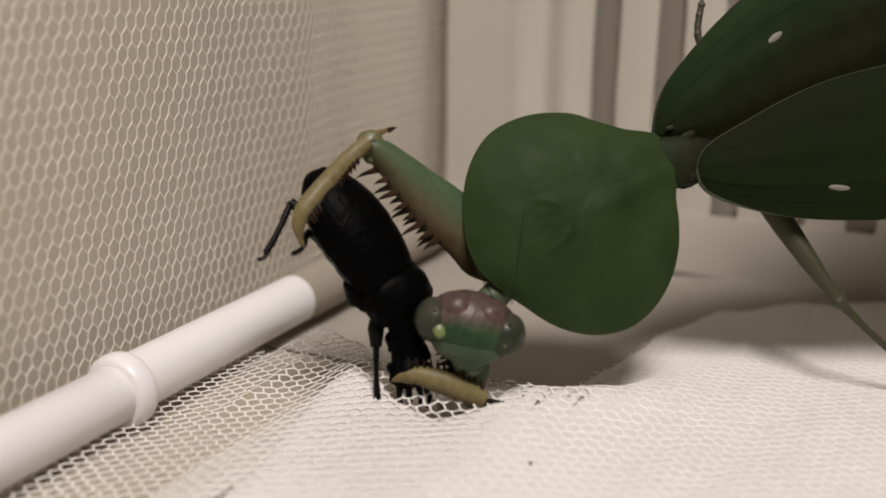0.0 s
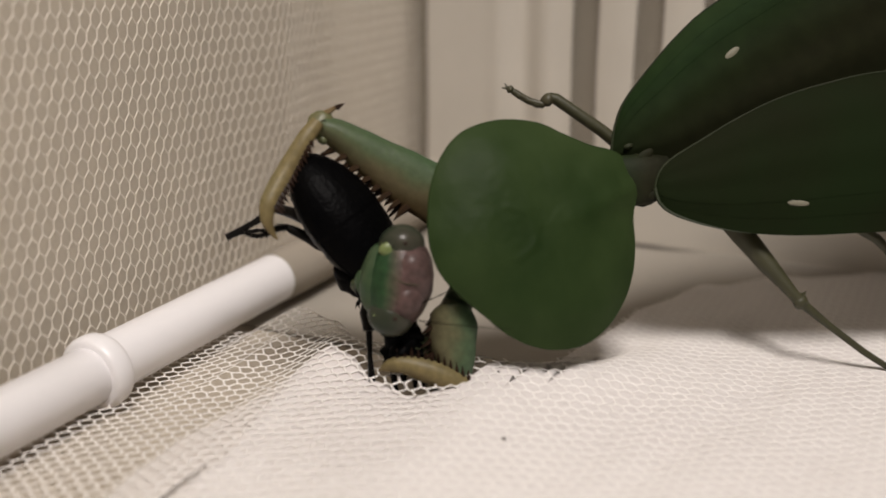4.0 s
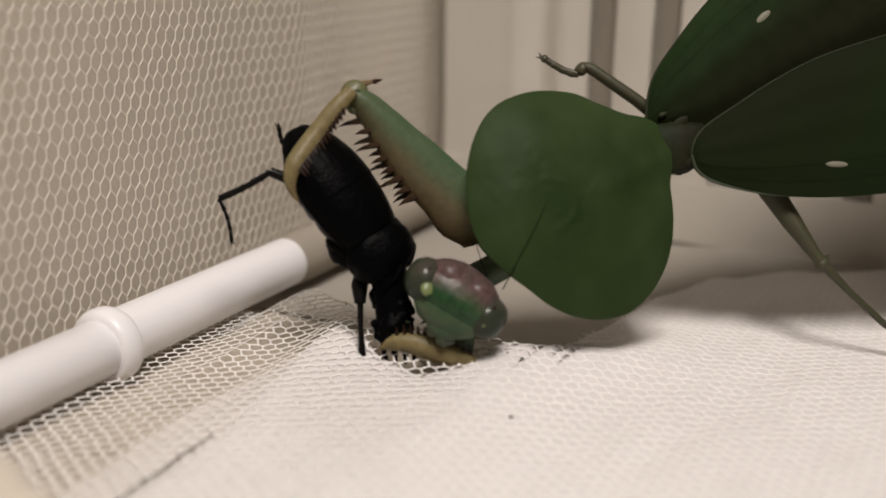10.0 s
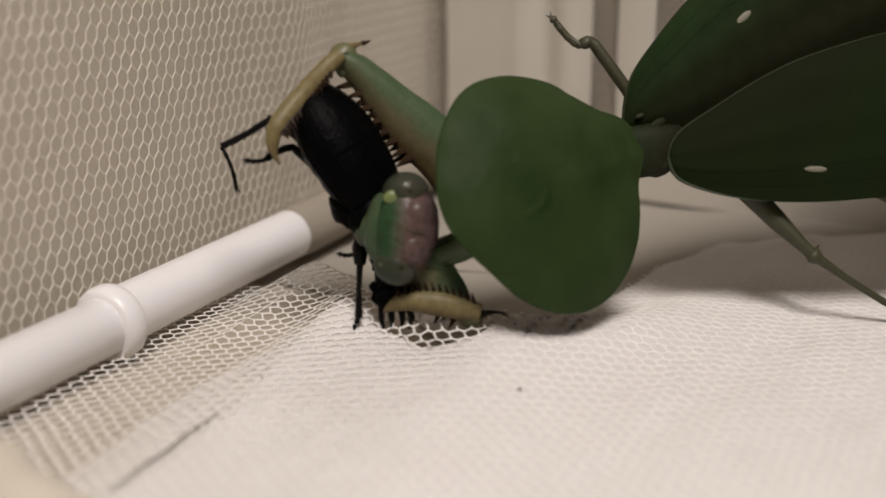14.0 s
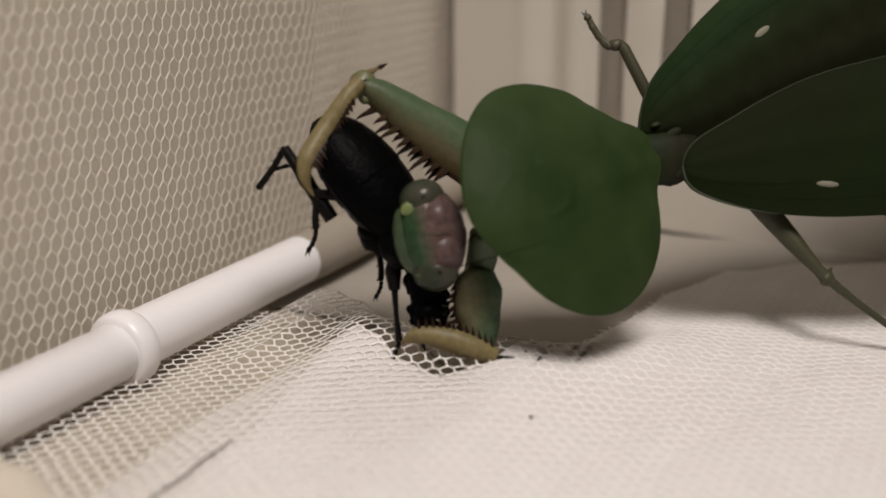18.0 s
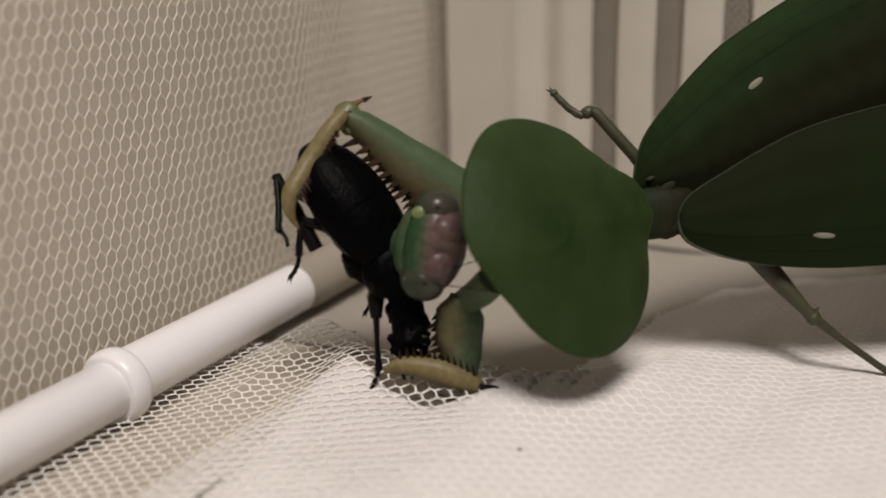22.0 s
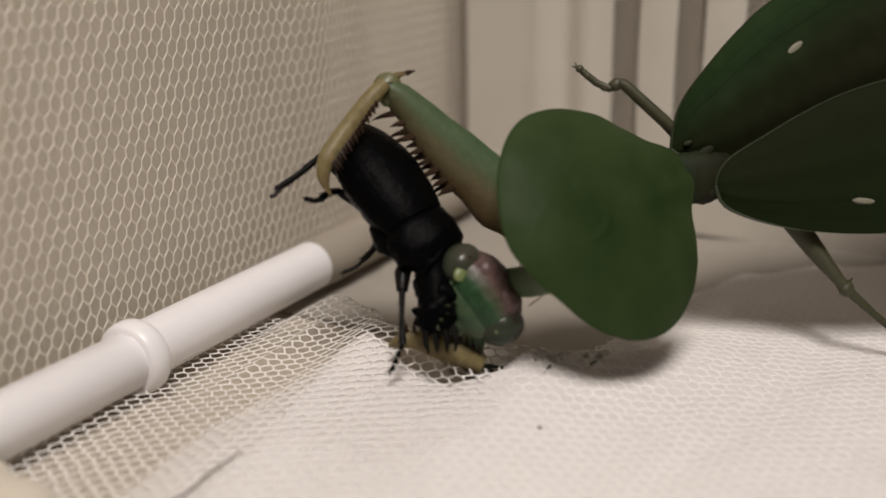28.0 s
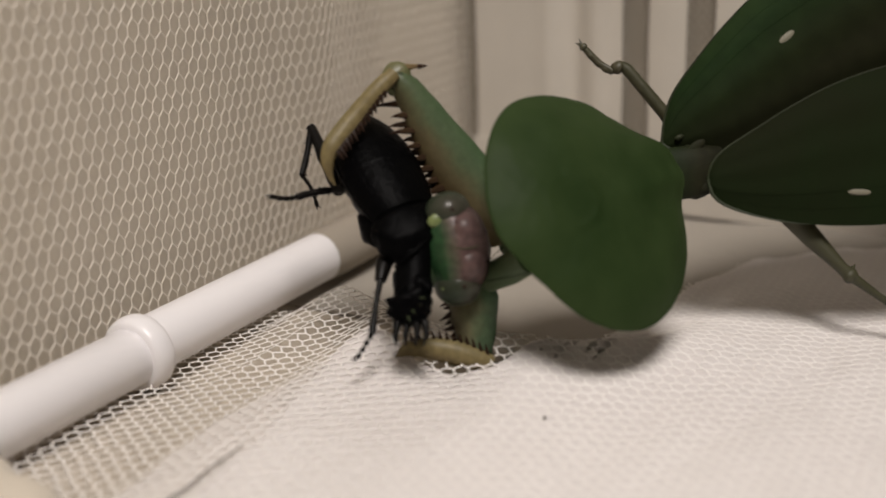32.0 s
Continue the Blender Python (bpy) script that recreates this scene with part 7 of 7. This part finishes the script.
    walk(middle_femur, steps([
        (0, -3.78, -0.45, -1.5, 0, 0, 104.26),
        (0.5, -3.82, -0.63, -1.5, 0, 0, 105.41),
        (1, -4.68, -0.3, -1.5, 0, 0, 85.8),
        (1.5, -5.03, 0.35, -1.5, 0, 0, 70.23),
        (2, -4.18, -0.03, -1.5, 0, 0, 80.54),
        (2.5, -3.68, -0.4, -1.5, 0, 0, 102.98),
        (3, -3.73, -0.58, -1.5, 0, 0, 116.74),
        (3.5, -3.5, -0.83, -1.5, 0, 0, 121.92),
        (4, -4.41, -0.07, -1.5, 0, 0, 116.8),
        (4.5, -4.49, 0.12, -1.5, 0, 0, 107.87),
        (5, -4.51, 0.12, -1.5, 0, 0, 100.76),
        (5.5, -4.54, 0.12, -1.5, 0, 0, 93.9),
        (6, -4.57, 0.12, -1.5, 0, 0, 87.33),
        (6.5, -4.6, 0.12, -1.5, 0, 0, 81.12),
        (7, -4.48, 0.32, -1.5, 0, 0, 82.01),
        (7.5, -3.97, -0.16, -1.5, 0, 0, 96.32),
        (8, -4.47, 0.21, -1.5, 0, 0, 100.14),
        (8.5, -4.33, 0.11, -1.5, 0, 0, 85.69),
        (9, -3.93, -0.31, -1.5, 0, 0, 95.74),
        (9.5, -3.42, -0.74, -1.5, 0, 0, 92.73),
        (10, -2.96, -0.94, -1.5, 0, 0, 87.93),
        (10.5, -3.15, -0.89, -1.5, 0, 0, 87.45),
        (11, -3.47, -0.64, -1.5, 0, 0, 85.2),
        (11.5, -3.56, -0.58, -1.5, 0, 0, 91.8),
        (12, -3.8, -0.67, -1.5, 0, 0, 96.13),
        (12.5, -3.58, -0.8, -1.5, 0, 0, 99.05),
        (13, -3.46, -0.57, -1.5, 0, 0, 99.68),
        (13.5, -3.66, -0.34, -1.5, 0, 0, 110.73),
        (14, -4, -0.16, -1.5, 0, 0, 108.71),
        (15.5, -5.01, -0.65, 0.8, 0, -0, 101.27),
        (17, -5.01, -0.65, 0.8, 0, -0, 101.27),
        (17.5, -4.01, -0.27, 0.8, 0, -0, 116.06),
        (18, -3.02, 0.1, 0.8, 0, -0, 133.65),
        (18.5, -2.02, 0.48, 0.8, 0, -0, 151.24),
        (19, -1.02, 0.86, 0.8, 0, -0, 166.03),
        (19.5, -2.08, 0.41, 0.8, 0, -0, 150.83),
        (20, -3.14, -0.03, 0.8, 0, -0, 132.5),
        (20.5, -4.19, -0.48, 0.8, 0, -0, 114.17),
        (21, -5.25, -0.92, 0.8, 0, -0, 98.98),
        (21.5, -4.34, -0.69, 0.8, 0, -0, 112.54),
        (22, -3.44, -0.46, 0.8, 0, -0, 128.1),
        (22.5, -2.53, -0.23, 0.8, 0, -0, 143.67),
        (23, -1.63, 0, 0.8, 0, -0, 157.23),
        (23.5, -1.77, -0.34, 0.8, 0, -0, 155.28),
        (24, -1.91, -0.69, 0.8, 0, -0, 153.33),
        (24.5, -1.91, -0.69, 0.8, 0, -0, 153.33),
        (25, -3.67, -0.91, -1.5, 0, 31.91, 137.3),
        (25.5, -3.36, -1.33, -1.56, -2.46, 23.97, 131.37),
        (26, -3.46, -1.16, -1.61, -3.86, 9.85, 124.01),
        (26.5, -3.55, -0.98, -1.64, -4.8, -8.79, 118.78),
        (27, -3.64, -0.8, -1.65, -5.29, -12.26, 113.58),
        (27.5, -3.73, -0.62, -1.64, -5.43, -15.78, 109.25),
        (28, -3.64, -0.66, -1.7, -8.07, -18.36, 114.23),
        (28.5, -3.65, -0.62, -1.71, -11.01, -19.17, 120.64),
        (29, -3.54, -0.64, -1.74, -16.82, -1.36, 133.17),
        (29.5, -3.92, -0.37, -1.63, -8.11, 17.67, 104.43),
        (30, -3.83, -0.44, -1.68, -16.56, 12.41, 122.8),
        (30.5, -4.25, -0.22, -1.58, -21.43, 26.35, 122.97),
        (31, -4.65, -0.07, -1.5, -24.5, 36.78, 116.21),
        (31.5, -3.69, -0.68, -1.83, -18.26, -0.2, 128.41),
        (32, -1.49, 0.02, 0.8, 0, -0, 155.71),
    ]))
    walk(middle_tibia, steps([
        (0, 5.5, 0, 0, 0, -67.68, 121.16),
        (0.5, 5.5, 0, 0, 0, -69.27, 81.56),
        (1, 5.5, 0, 0, 0, -71.45, 84.14),
        (1.5, 5.5, 0, 0, 0, -70.88, 113.97),
        (2, 5.5, -0, 0, 0, -68.5, 90.92),
        (2.5, 5.5, 0, 0, 0, -65.02, 66.53),
        (3, 5.5, 0, 0, 0, -60.1, 47.54),
        (3.5, 5.5, -0, 0, 0, -47.25, 31.54),
        (4, 5.5, 0, 0, 0, -58.56, 47.83),
        (4.5, 5.5, -0, 0, 0, -53.56, 54.89),
        (5, 5.5, -0, 0, 0, -56.86, 59.9),
        (5.5, 5.5, 0, 0, 0, -59.95, 63.68),
        (6, 5.5, -0, 0, 0, -62.95, 65.86),
        (6.5, 5.5, 0, 0, 0, -65.87, 66.03),
        (6.67, 5.5, -0, 0, 15.63, -43.88, 28.41),
        (6.83, 5.5, -0, 0, 11.96, -20.49, 5.82),
        (7, 5.5, -0, 0, 0, -0, -16.58),
        (7.5, 5.5, 0, 0, 0, -0, -24.95),
        (8, 5.5, 0, 0, 0, -0, -30.06),
        (8.5, 5.5, -0, 0, 0, -23.52, -13.89),
        (9, 5.5, 0, 0, 0, -34.36, -13.52),
        (9.5, 5.5, 0, 0, 0, -0, -13.96),
        (10, 5.5, 0, 0, 0, -0, 0.25),
        (10.5, 5.5, 0, 0, 0, -0, -4.17),
        (11, 5.5, 0, 0, 0, -0, -8.77),
        (11.5, 5.5, 0, 0, 0, -0, -18.31),
        (12, 5.5, -0, 0, 0, -0, -27.37),
        (12.5, 5.5, 0, 0, 0, -0, -18.29),
        (13, 5.5, 0, 0, 0, -21.87, -3.46),
        (13.25, 5.5, -0, 0, 3.91, -32.39, 28.99),
        (13.5, 5.5, -0, 0, 0, -43.03, 65.63),
        (14, 5.5, 0, 0, 0, -48.67, 69.68),
        (14.75, 5.5, 0, 0, -28.39, 2.08, 124.36),
        (15.5, 5.5, -0, 0, 0, 53.4, -178.71),
        (17, 5.5, -0, 0, 0, 53.4, -178.71),
        (17.5, 4.87, 0, 0, 0, 44.53, 139.89),
        (18, 4.65, -0, 0, 0, 17.82, 91.92),
        (18.5, 4.87, -0, 0, 0, -12.21, 52.69),
        (19, 5.5, 0, 0, 0, -27.59, 25.2),
        (19.5, 4.83, 0, 0, 0, -12.56, 53.6),
        (20, 4.59, 0, 0, 0, 16.68, 94.13),
        (20.5, 4.83, 0, 0, 0, 42.73, 142.59),
        (21, 5.5, -0, 0, 0, 51.64, -176.53),
        (21.5, 4.99, -0, 0, 0, 43.31, 143.84),
        (22, 4.8, -0, 0, 0, 16.26, 96.06),
        (22.5, 4.99, 0, 0, 0, -14.32, 56.88),
        (23, 5.5, -0, 0, 0, -29.06, 29.78),
        (23.5, 5.5, 0, 0, 0, -30.13, 31.42),
        (24, 5.5, -0, 0, 0, -31.2, 33.06),
        (24.5, 5.5, -0, 0, 0, -31.2, 33.06),
        (25, 5.5, -0, -0, -42.86, -49.45, 87.54),
        (25.5, 5.5, 0, -0, -37.93, -49.5, 91.74),
        (26, 5.5, 0, 0, -24.69, -52.63, 92.72),
        (26.5, 5.5, -0, 0, 0, -56.68, 78.48),
        (27, 5.5, -0, 0, 0, -62.28, 77.67),
        (27.5, 5.5, 0, 0, 0, -67.63, 71.9),
        (28, 5.5, 0, 0, 0, -65.93, 63.42),
        (28.5, 5.5, 0, 0, 0, -57.01, 60.95),
        (29, 5.5, 0, 0, -21.2, -57.91, 61.42),
        (29.5, 5.5, 0, -0, -67.33, -45.77, 130.57),
        (30, 5.5, 0, 0, -67.6, -54.55, 136.3),
        (30.5, 5.5, 0, -0, -88.25, -45.76, 150.81),
        (31, 5.5, 0, 0, -94.38, -33.08, 159.37),
        (31.25, 5.5, -0, 0, -87.47, -53.27, 144.98),
        (31.5, 5.5, -0, 0, -60.27, -70.05, 111.09),
        (32, 5.5, -0, 0, 0, -32.32, 21.52),
    ]))
    walk(far_leg, steps([
        (0, -1.97, -6.87, -2.5, 0, 65.96, 97.79),
        (0.5, -2.18, -7.09, -2.5, 0, 48.22, 102.53),
        (1, -3.21, -6.81, -2.5, 0, 34.42, 62.73),
        (1.5, -3.54, -6.15, -2.5, 0, 43.2, 32.74),
        (2, -2.68, -6.53, -2.5, 0, 59.74, 57.06),
        (2.5, -2.18, -6.9, -2.5, 0, 64.36, 98.2),
        (3, -2.23, -7.08, -2.5, 0, 61.59, 116.91),
        (3.5, -2.03, -7.34, -2.5, 0, 45.21, 116.58),
        (3.75, -2.49, -6.95, -2.5, 2.96, 54.11, 96.8),
        (4, -2.96, -6.58, -2.5, 0, 63.08, 72.23),
        (4.5, -3.09, -6.4, -2.5, 0, 68.27, 59.49),
        (5, -3.15, -6.41, -2.5, 0, 68.37, 52.11),
        (5.5, -3.23, -6.42, -2.5, 0, 68.24, 44.74),
        (6, -3.29, -6.42, -2.5, 0, 67.88, 37.46),
        (6.5, -3.37, -6.43, -2.5, 0, 67.3, 30.4),
        (7, -3.29, -6.23, -2.5, 0, 64.14, 5.28),
        (7.5, -2.68, -6.7, -2.5, 0, 75.37, 8.85),
        (8, -3.08, -6.32, -2.5, 0, 60.37, -4.96),
        (8.5, -2.84, -6.4, -2.5, 0, 71.02, -22.39),
        (8.75, -2.59, -6.59, -2.5, 4.03, 75.14, -45.48),
        (9, -2.34, -6.79, -2.5, 0, 79.33, -76.38),
        (9.12, -2.19, -6.89, -2.5, 3.05, 79.71, -109.42),
        (9.25, -2.04, -7, -2.5, 4.48, 80.32, -144.04),
        (9.38, -1.88, -7.1, -2.5, 3.47, 80.97, 178.93),
        (9.5, -1.73, -7.2, -2.5, 0, 81.37, 139.47),
        (10, -1.18, -7.36, -2.5, 0, 71.49, -178.5),
        (10.25, -1.29, -7.34, -2.5, -2.21, 73.69, -149.49),
        (10.5, -1.4, -7.32, -2.5, 0, 75.91, -116.22),
        (10.75, -1.57, -7.2, -2.5, 3.57, 70.89, -86.76),
        (11, -1.75, -7.08, -2.5, 0, 65.93, -64.03),
        (11.5, -1.81, -7.02, -2.5, 0, 62.84, -81.95),
        (12, -2.02, -7.09, -2.5, 0, 58.51, -83.68),
        (12.5, -2.01, -7.28, -2.5, 0, 53.24, -116.86),
        (13, -2.09, -7.1, -2.5, 0, 32.62, -124.97),
        (13.5, -2.27, -6.87, -2.5, 0, 29.6, -122.1),
        (14, -2.59, -6.68, -2.5, 0, 31.57, -114.96),
        (14.5, -2.91, -6.5, -2.5, 0, 31.98, -107.65),
        (15, -3.23, -6.32, -2.5, 0, 30.87, -100.39),
        (15.5, -3.55, -6.13, -2.5, 0, 28.13, -93.41),
        (16, -2.93, -6.5, -2.5, 0, 58.27, -117.88),
        (16.5, -2.37, -6.9, -2.5, 0, 59.28, -146.76),
        (17, -2.92, -6.31, -2.5, 0, 61.46, -141.17),
        (17.5, -2.78, -6.4, -2.5, 0, 52.15, -155.74),
        (18, -2.44, -6.7, -2.5, 0, 45.82, -171.35),
        (18.5, -2.19, -6.9, -2.5, 0, 37.8, -173.45),
        (19, -2, -6.9, -2.5, 0, 33.97, -175.18),
        (19.5, -2.02, -7.15, -2.5, 0, 47.93, -178.03),
        (20, -1.5, -7.57, -2.5, 0, 24.02, 170.21),
        (20.5, -2.02, -7.22, -2.5, 0, 45.91, 171.52),
        (21, -2.25, -7, -2.5, 0, 52.69, 166.85),
        (21.5, -2.45, -7.14, -2.5, 0, 61.75, 164.91),
        (22, -2.63, -7.09, -2.5, 0, 68.46, 163.22),
        (22.5, -2.2, -7.4, -2.5, 0, 61.1, 162.23),
        (23, -2.58, -7.14, -2.5, 0, 63.32, 156.79),
        (23.5, -2.61, -7.09, -2.5, 0, 62.34, 144.23),
        (24, -2.79, -7.07, -2.5, 0, 72.87, 145.48),
        (24.5, -2.5, -7.17, -2.5, 0, 70.81, 152.77),
        (25, -2.12, -7.39, -2.5, 0, 62.25, 142.19),
        (25.5, -1.74, -7.77, -2.75, -3.73, 58.96, 122),
        (26, -1.77, -7.53, -2.98, -6.32, 51.07, 121.44),
        (26.5, -1.79, -7.27, -3.18, -8.32, 42.92, 121.47),
        (27, -1.83, -7.01, -3.37, -10.01, 34.38, 122),
        (27.25, -1.84, -6.87, -3.45, -9.28, 9.24, 115.88),
        (27.5, -1.85, -6.73, -3.52, -5.55, -15.74, 109.71),
        (28, -1.7, -6.67, -3.73, -13.45, -14.94, 132.86),
        (28.5, -1.71, -6.57, -3.84, -21.12, -6.32, 164.09),
        (29, -1.62, -6.54, -3.97, -23.99, 0.54, -178.79),
        (29.5, -2.15, -6.29, -3.93, -25.55, 15.98, 160.2),
        (30, -2.2, -6.36, -4.04, -22.26, -13.78, 149.8),
        (30.25, -2.4, -6.23, -4.01, -25.15, 10.95, 145),
        (30.5, -2.59, -6.1, -3.98, -31.23, 35.17, 137.45),
        (31, -2.96, -5.91, -3.95, -62.37, 58.49, 110.83),
        (31.5, -1.94, -6.51, -4.26, -28.08, 42.3, 114.56),
        (32, -1.69, -6.4, -4.21, -31.74, 37.32, 129.49),
    ]))
    walk(far_shin, steps([
        (0, 4.6, 0, -0, -36.51, 16.61, 150.03),
        (0.5, 4.6, -0, -0, -32.83, -2.03, 146.16),
        (1, 4.6, 0, 0, -5.66, -6.02, 172.32),
        (1.5, 4.6, 0, -0, 10.93, 1.9, -167.78),
        (2, 4.6, -0, 0, -11.1, 18.64, 170.2),
        (2.5, 4.6, -0, -0, -44.44, 9.34, 143.65),
        (3, 4.6, -0, 0, -53.15, -1.66, 136.08),
        (3.5, 4.6, 0, -0, -40.2, -12.08, 136.16),
        (3.75, 4.6, 0, -0, -30.21, 6.08, 149.52),
        (4, 4.6, 0, -0, -15.38, 20.98, 166.92),
        (4.5, 4.6, -0, 0, -5.25, 27.57, 175.7),
        (5, 4.6, 0, -0, 0.77, 27.78, -179.37),
        (5.5, 4.6, 0, 0, 6.78, 27.31, -174.47),
        (6, 4.6, -0, 0, 12.52, 26.17, -169.78),
        (6.5, 4.6, -0, 0, 17.8, 24.47, -165.46),
        (7, 4.6, 0, 0, 37.37, 13.2, -149.31),
        (7.5, 4.6, -0, 0, 41.12, 24.1, -149.07),
        (8, 4.6, -0, 0, 44.13, 4.07, -142.76),
        (8.5, 4.6, 0, 0, 63.63, 0.87, -134.34),
        (8.75, 4.6, 0, 0, 84.42, -16.4, -130.09),
        (9, 4.6, 0, 0, 106.94, -34, -132.77),
        (9.125, 4.6, 0, -0, 150.38, -56.12, -158.36),
        (9.25, 4.6, 0, -0, -143.16, -53.5, 151.77),
        (9.375, 4.6, 0, -0, -104.57, -29.42, 131.57),
        (9.5, 4.6, 0, -0, -79.62, -1.2, 131.14),
        (10, 4.6, -0, 0, -100.82, -40.26, 128.75),
        (10.25, 4.6, -0, -0, -138.03, -59.31, 149.01),
        (10.5, 4.6, -0, -0, 158.92, -61.46, -163.8),
        (10.75, 4.6, 0, 0, 114.96, -52.25, -135.07),
        (11, 4.6, 0, 0, 87.96, -35.84, -124.64),
        (11.5, 4.6, 0, 0, 97.45, -51.55, -123.17),
        (12, 4.6, 0, -0, 93.14, -55.63, -118.5),
        (12.5, 4.6, 0, 0, 101.64, -63.83, -123.89),
        (13, 4.6, 0, 0, 45.01, -55.06, -83.16),
        (13.5, 4.6, -0, -0, 48.1, -51.3, -108.77),
        (14, 4.6, 0, -0, 56.2, -53.96, -116.2),
        (14.5, 4.6, 0, 0, 62.23, -56.84, -120.18),
        (15, 4.6, -0, 0, 65.46, -60.34, -119.81),
        (15.5, 4.6, 0, 0, 63.48, -64.25, -113.14),
        (15.75, 4.6, 0, 0, 107.72, -70.03, -135.94),
        (16, 4.6, 0, -0, 157.27, -67.39, -164.18),
        (16.5, 4.6, 0, 0, -103.37, -65.64, 119.71),
        (17, 4.6, 0, -0, -122.43, -71.48, 132.53),
        (17.5, 4.6, 0, -0, -84.14, -64.58, 105.05),
        (18, 4.6, -0, -0, -66.91, -54.11, 100.72),
        (18.5, 4.6, -0, 0, -53.15, -53, 91.91),
        (19, 4.6, 0, 0, -46.9, -51.5, 89.14),
        (19.5, 4.6, 0, -0, -67.74, -47.32, 107.55),
        (20, 4.6, 0, 0, -32.16, -44.1, 91.76),
        (20.5, 4.6, -0, -0, -61.86, -41.16, 110.24),
        (21, 4.6, 0, -0, -68.4, -35.89, 116.75),
        (21.5, 4.6, 0, 0, -76.85, -30.01, 122.42),
        (22, 4.6, -0, 0, -82.18, -25.01, 125.6),
        (22.5, 4.6, -0, 0, -75.35, -29.14, 122.5),
        (23, 4.6, 0, 0, -75.01, -24.66, 124.42),
        (23.5, 4.6, 0, -0, -68.22, -17.49, 126.89),
        (24, 4.6, 0, 0, -78.69, -13.33, 128.49),
        (24.5, 4.6, -0, 0, -80.92, -19.43, 127.12),
        (25, 4.6, 0, 0, -67.11, -16.24, 127.45),
        (25.5, 4.6, 0, -0, -57.03, -5.35, 133.42),
        (26, 4.6, 0, 0, -54.16, -9.82, 132.23),
        (26.5, 4.6, 0, 0, -50.72, -14.22, 130.74),
        (27, 4.6, 0, -0, -46.59, -18.62, 128.8),
        (27.25, 4.6, 0, -0, -24.65, -26.98, 112.26),
        (27.5, 4.6, 0, 0, 0, -28.58, 92.7),
        (28, 4.6, 0, 0, 0, -0, 61.36),
        (28.25, 4.6, 0, 0, -2.66, -12.36, 38.27),
        (28.5, 4.6, 0, 0, 0, -24.75, 14.04),
        (29, 4.6, -0, 0, 0, -0, -12.34),
        (29.167, 4.6, 0, -0, 2.72, -32.68, -11.1),
        (29.333, 4.6, 0, -0, 6.59, -65.37, -12.12),
        (29.5, 4.6, 0, -0, 171.55, -81.64, -174.55),
        (29.75, 4.6, 0, -0, -14.17, -65.32, 31.84),
        (30, 4.6, 0, 0, 0, -33.43, 41.13),
        (30.25, 4.6, -0, 0, -26.36, -58.16, 56.32),
        (30.5, 4.6, -0, 0, -94.26, -68.24, 114.22),
        (31, 4.6, 0, 0, -109.16, -37.5, 132.27),
        (31.5, 4.6, 0, -0, -69.89, -14.38, 128.39),
        (32, 4.6, 0, 0, -64.57, -24.55, 124.26),
    ]))


motions()
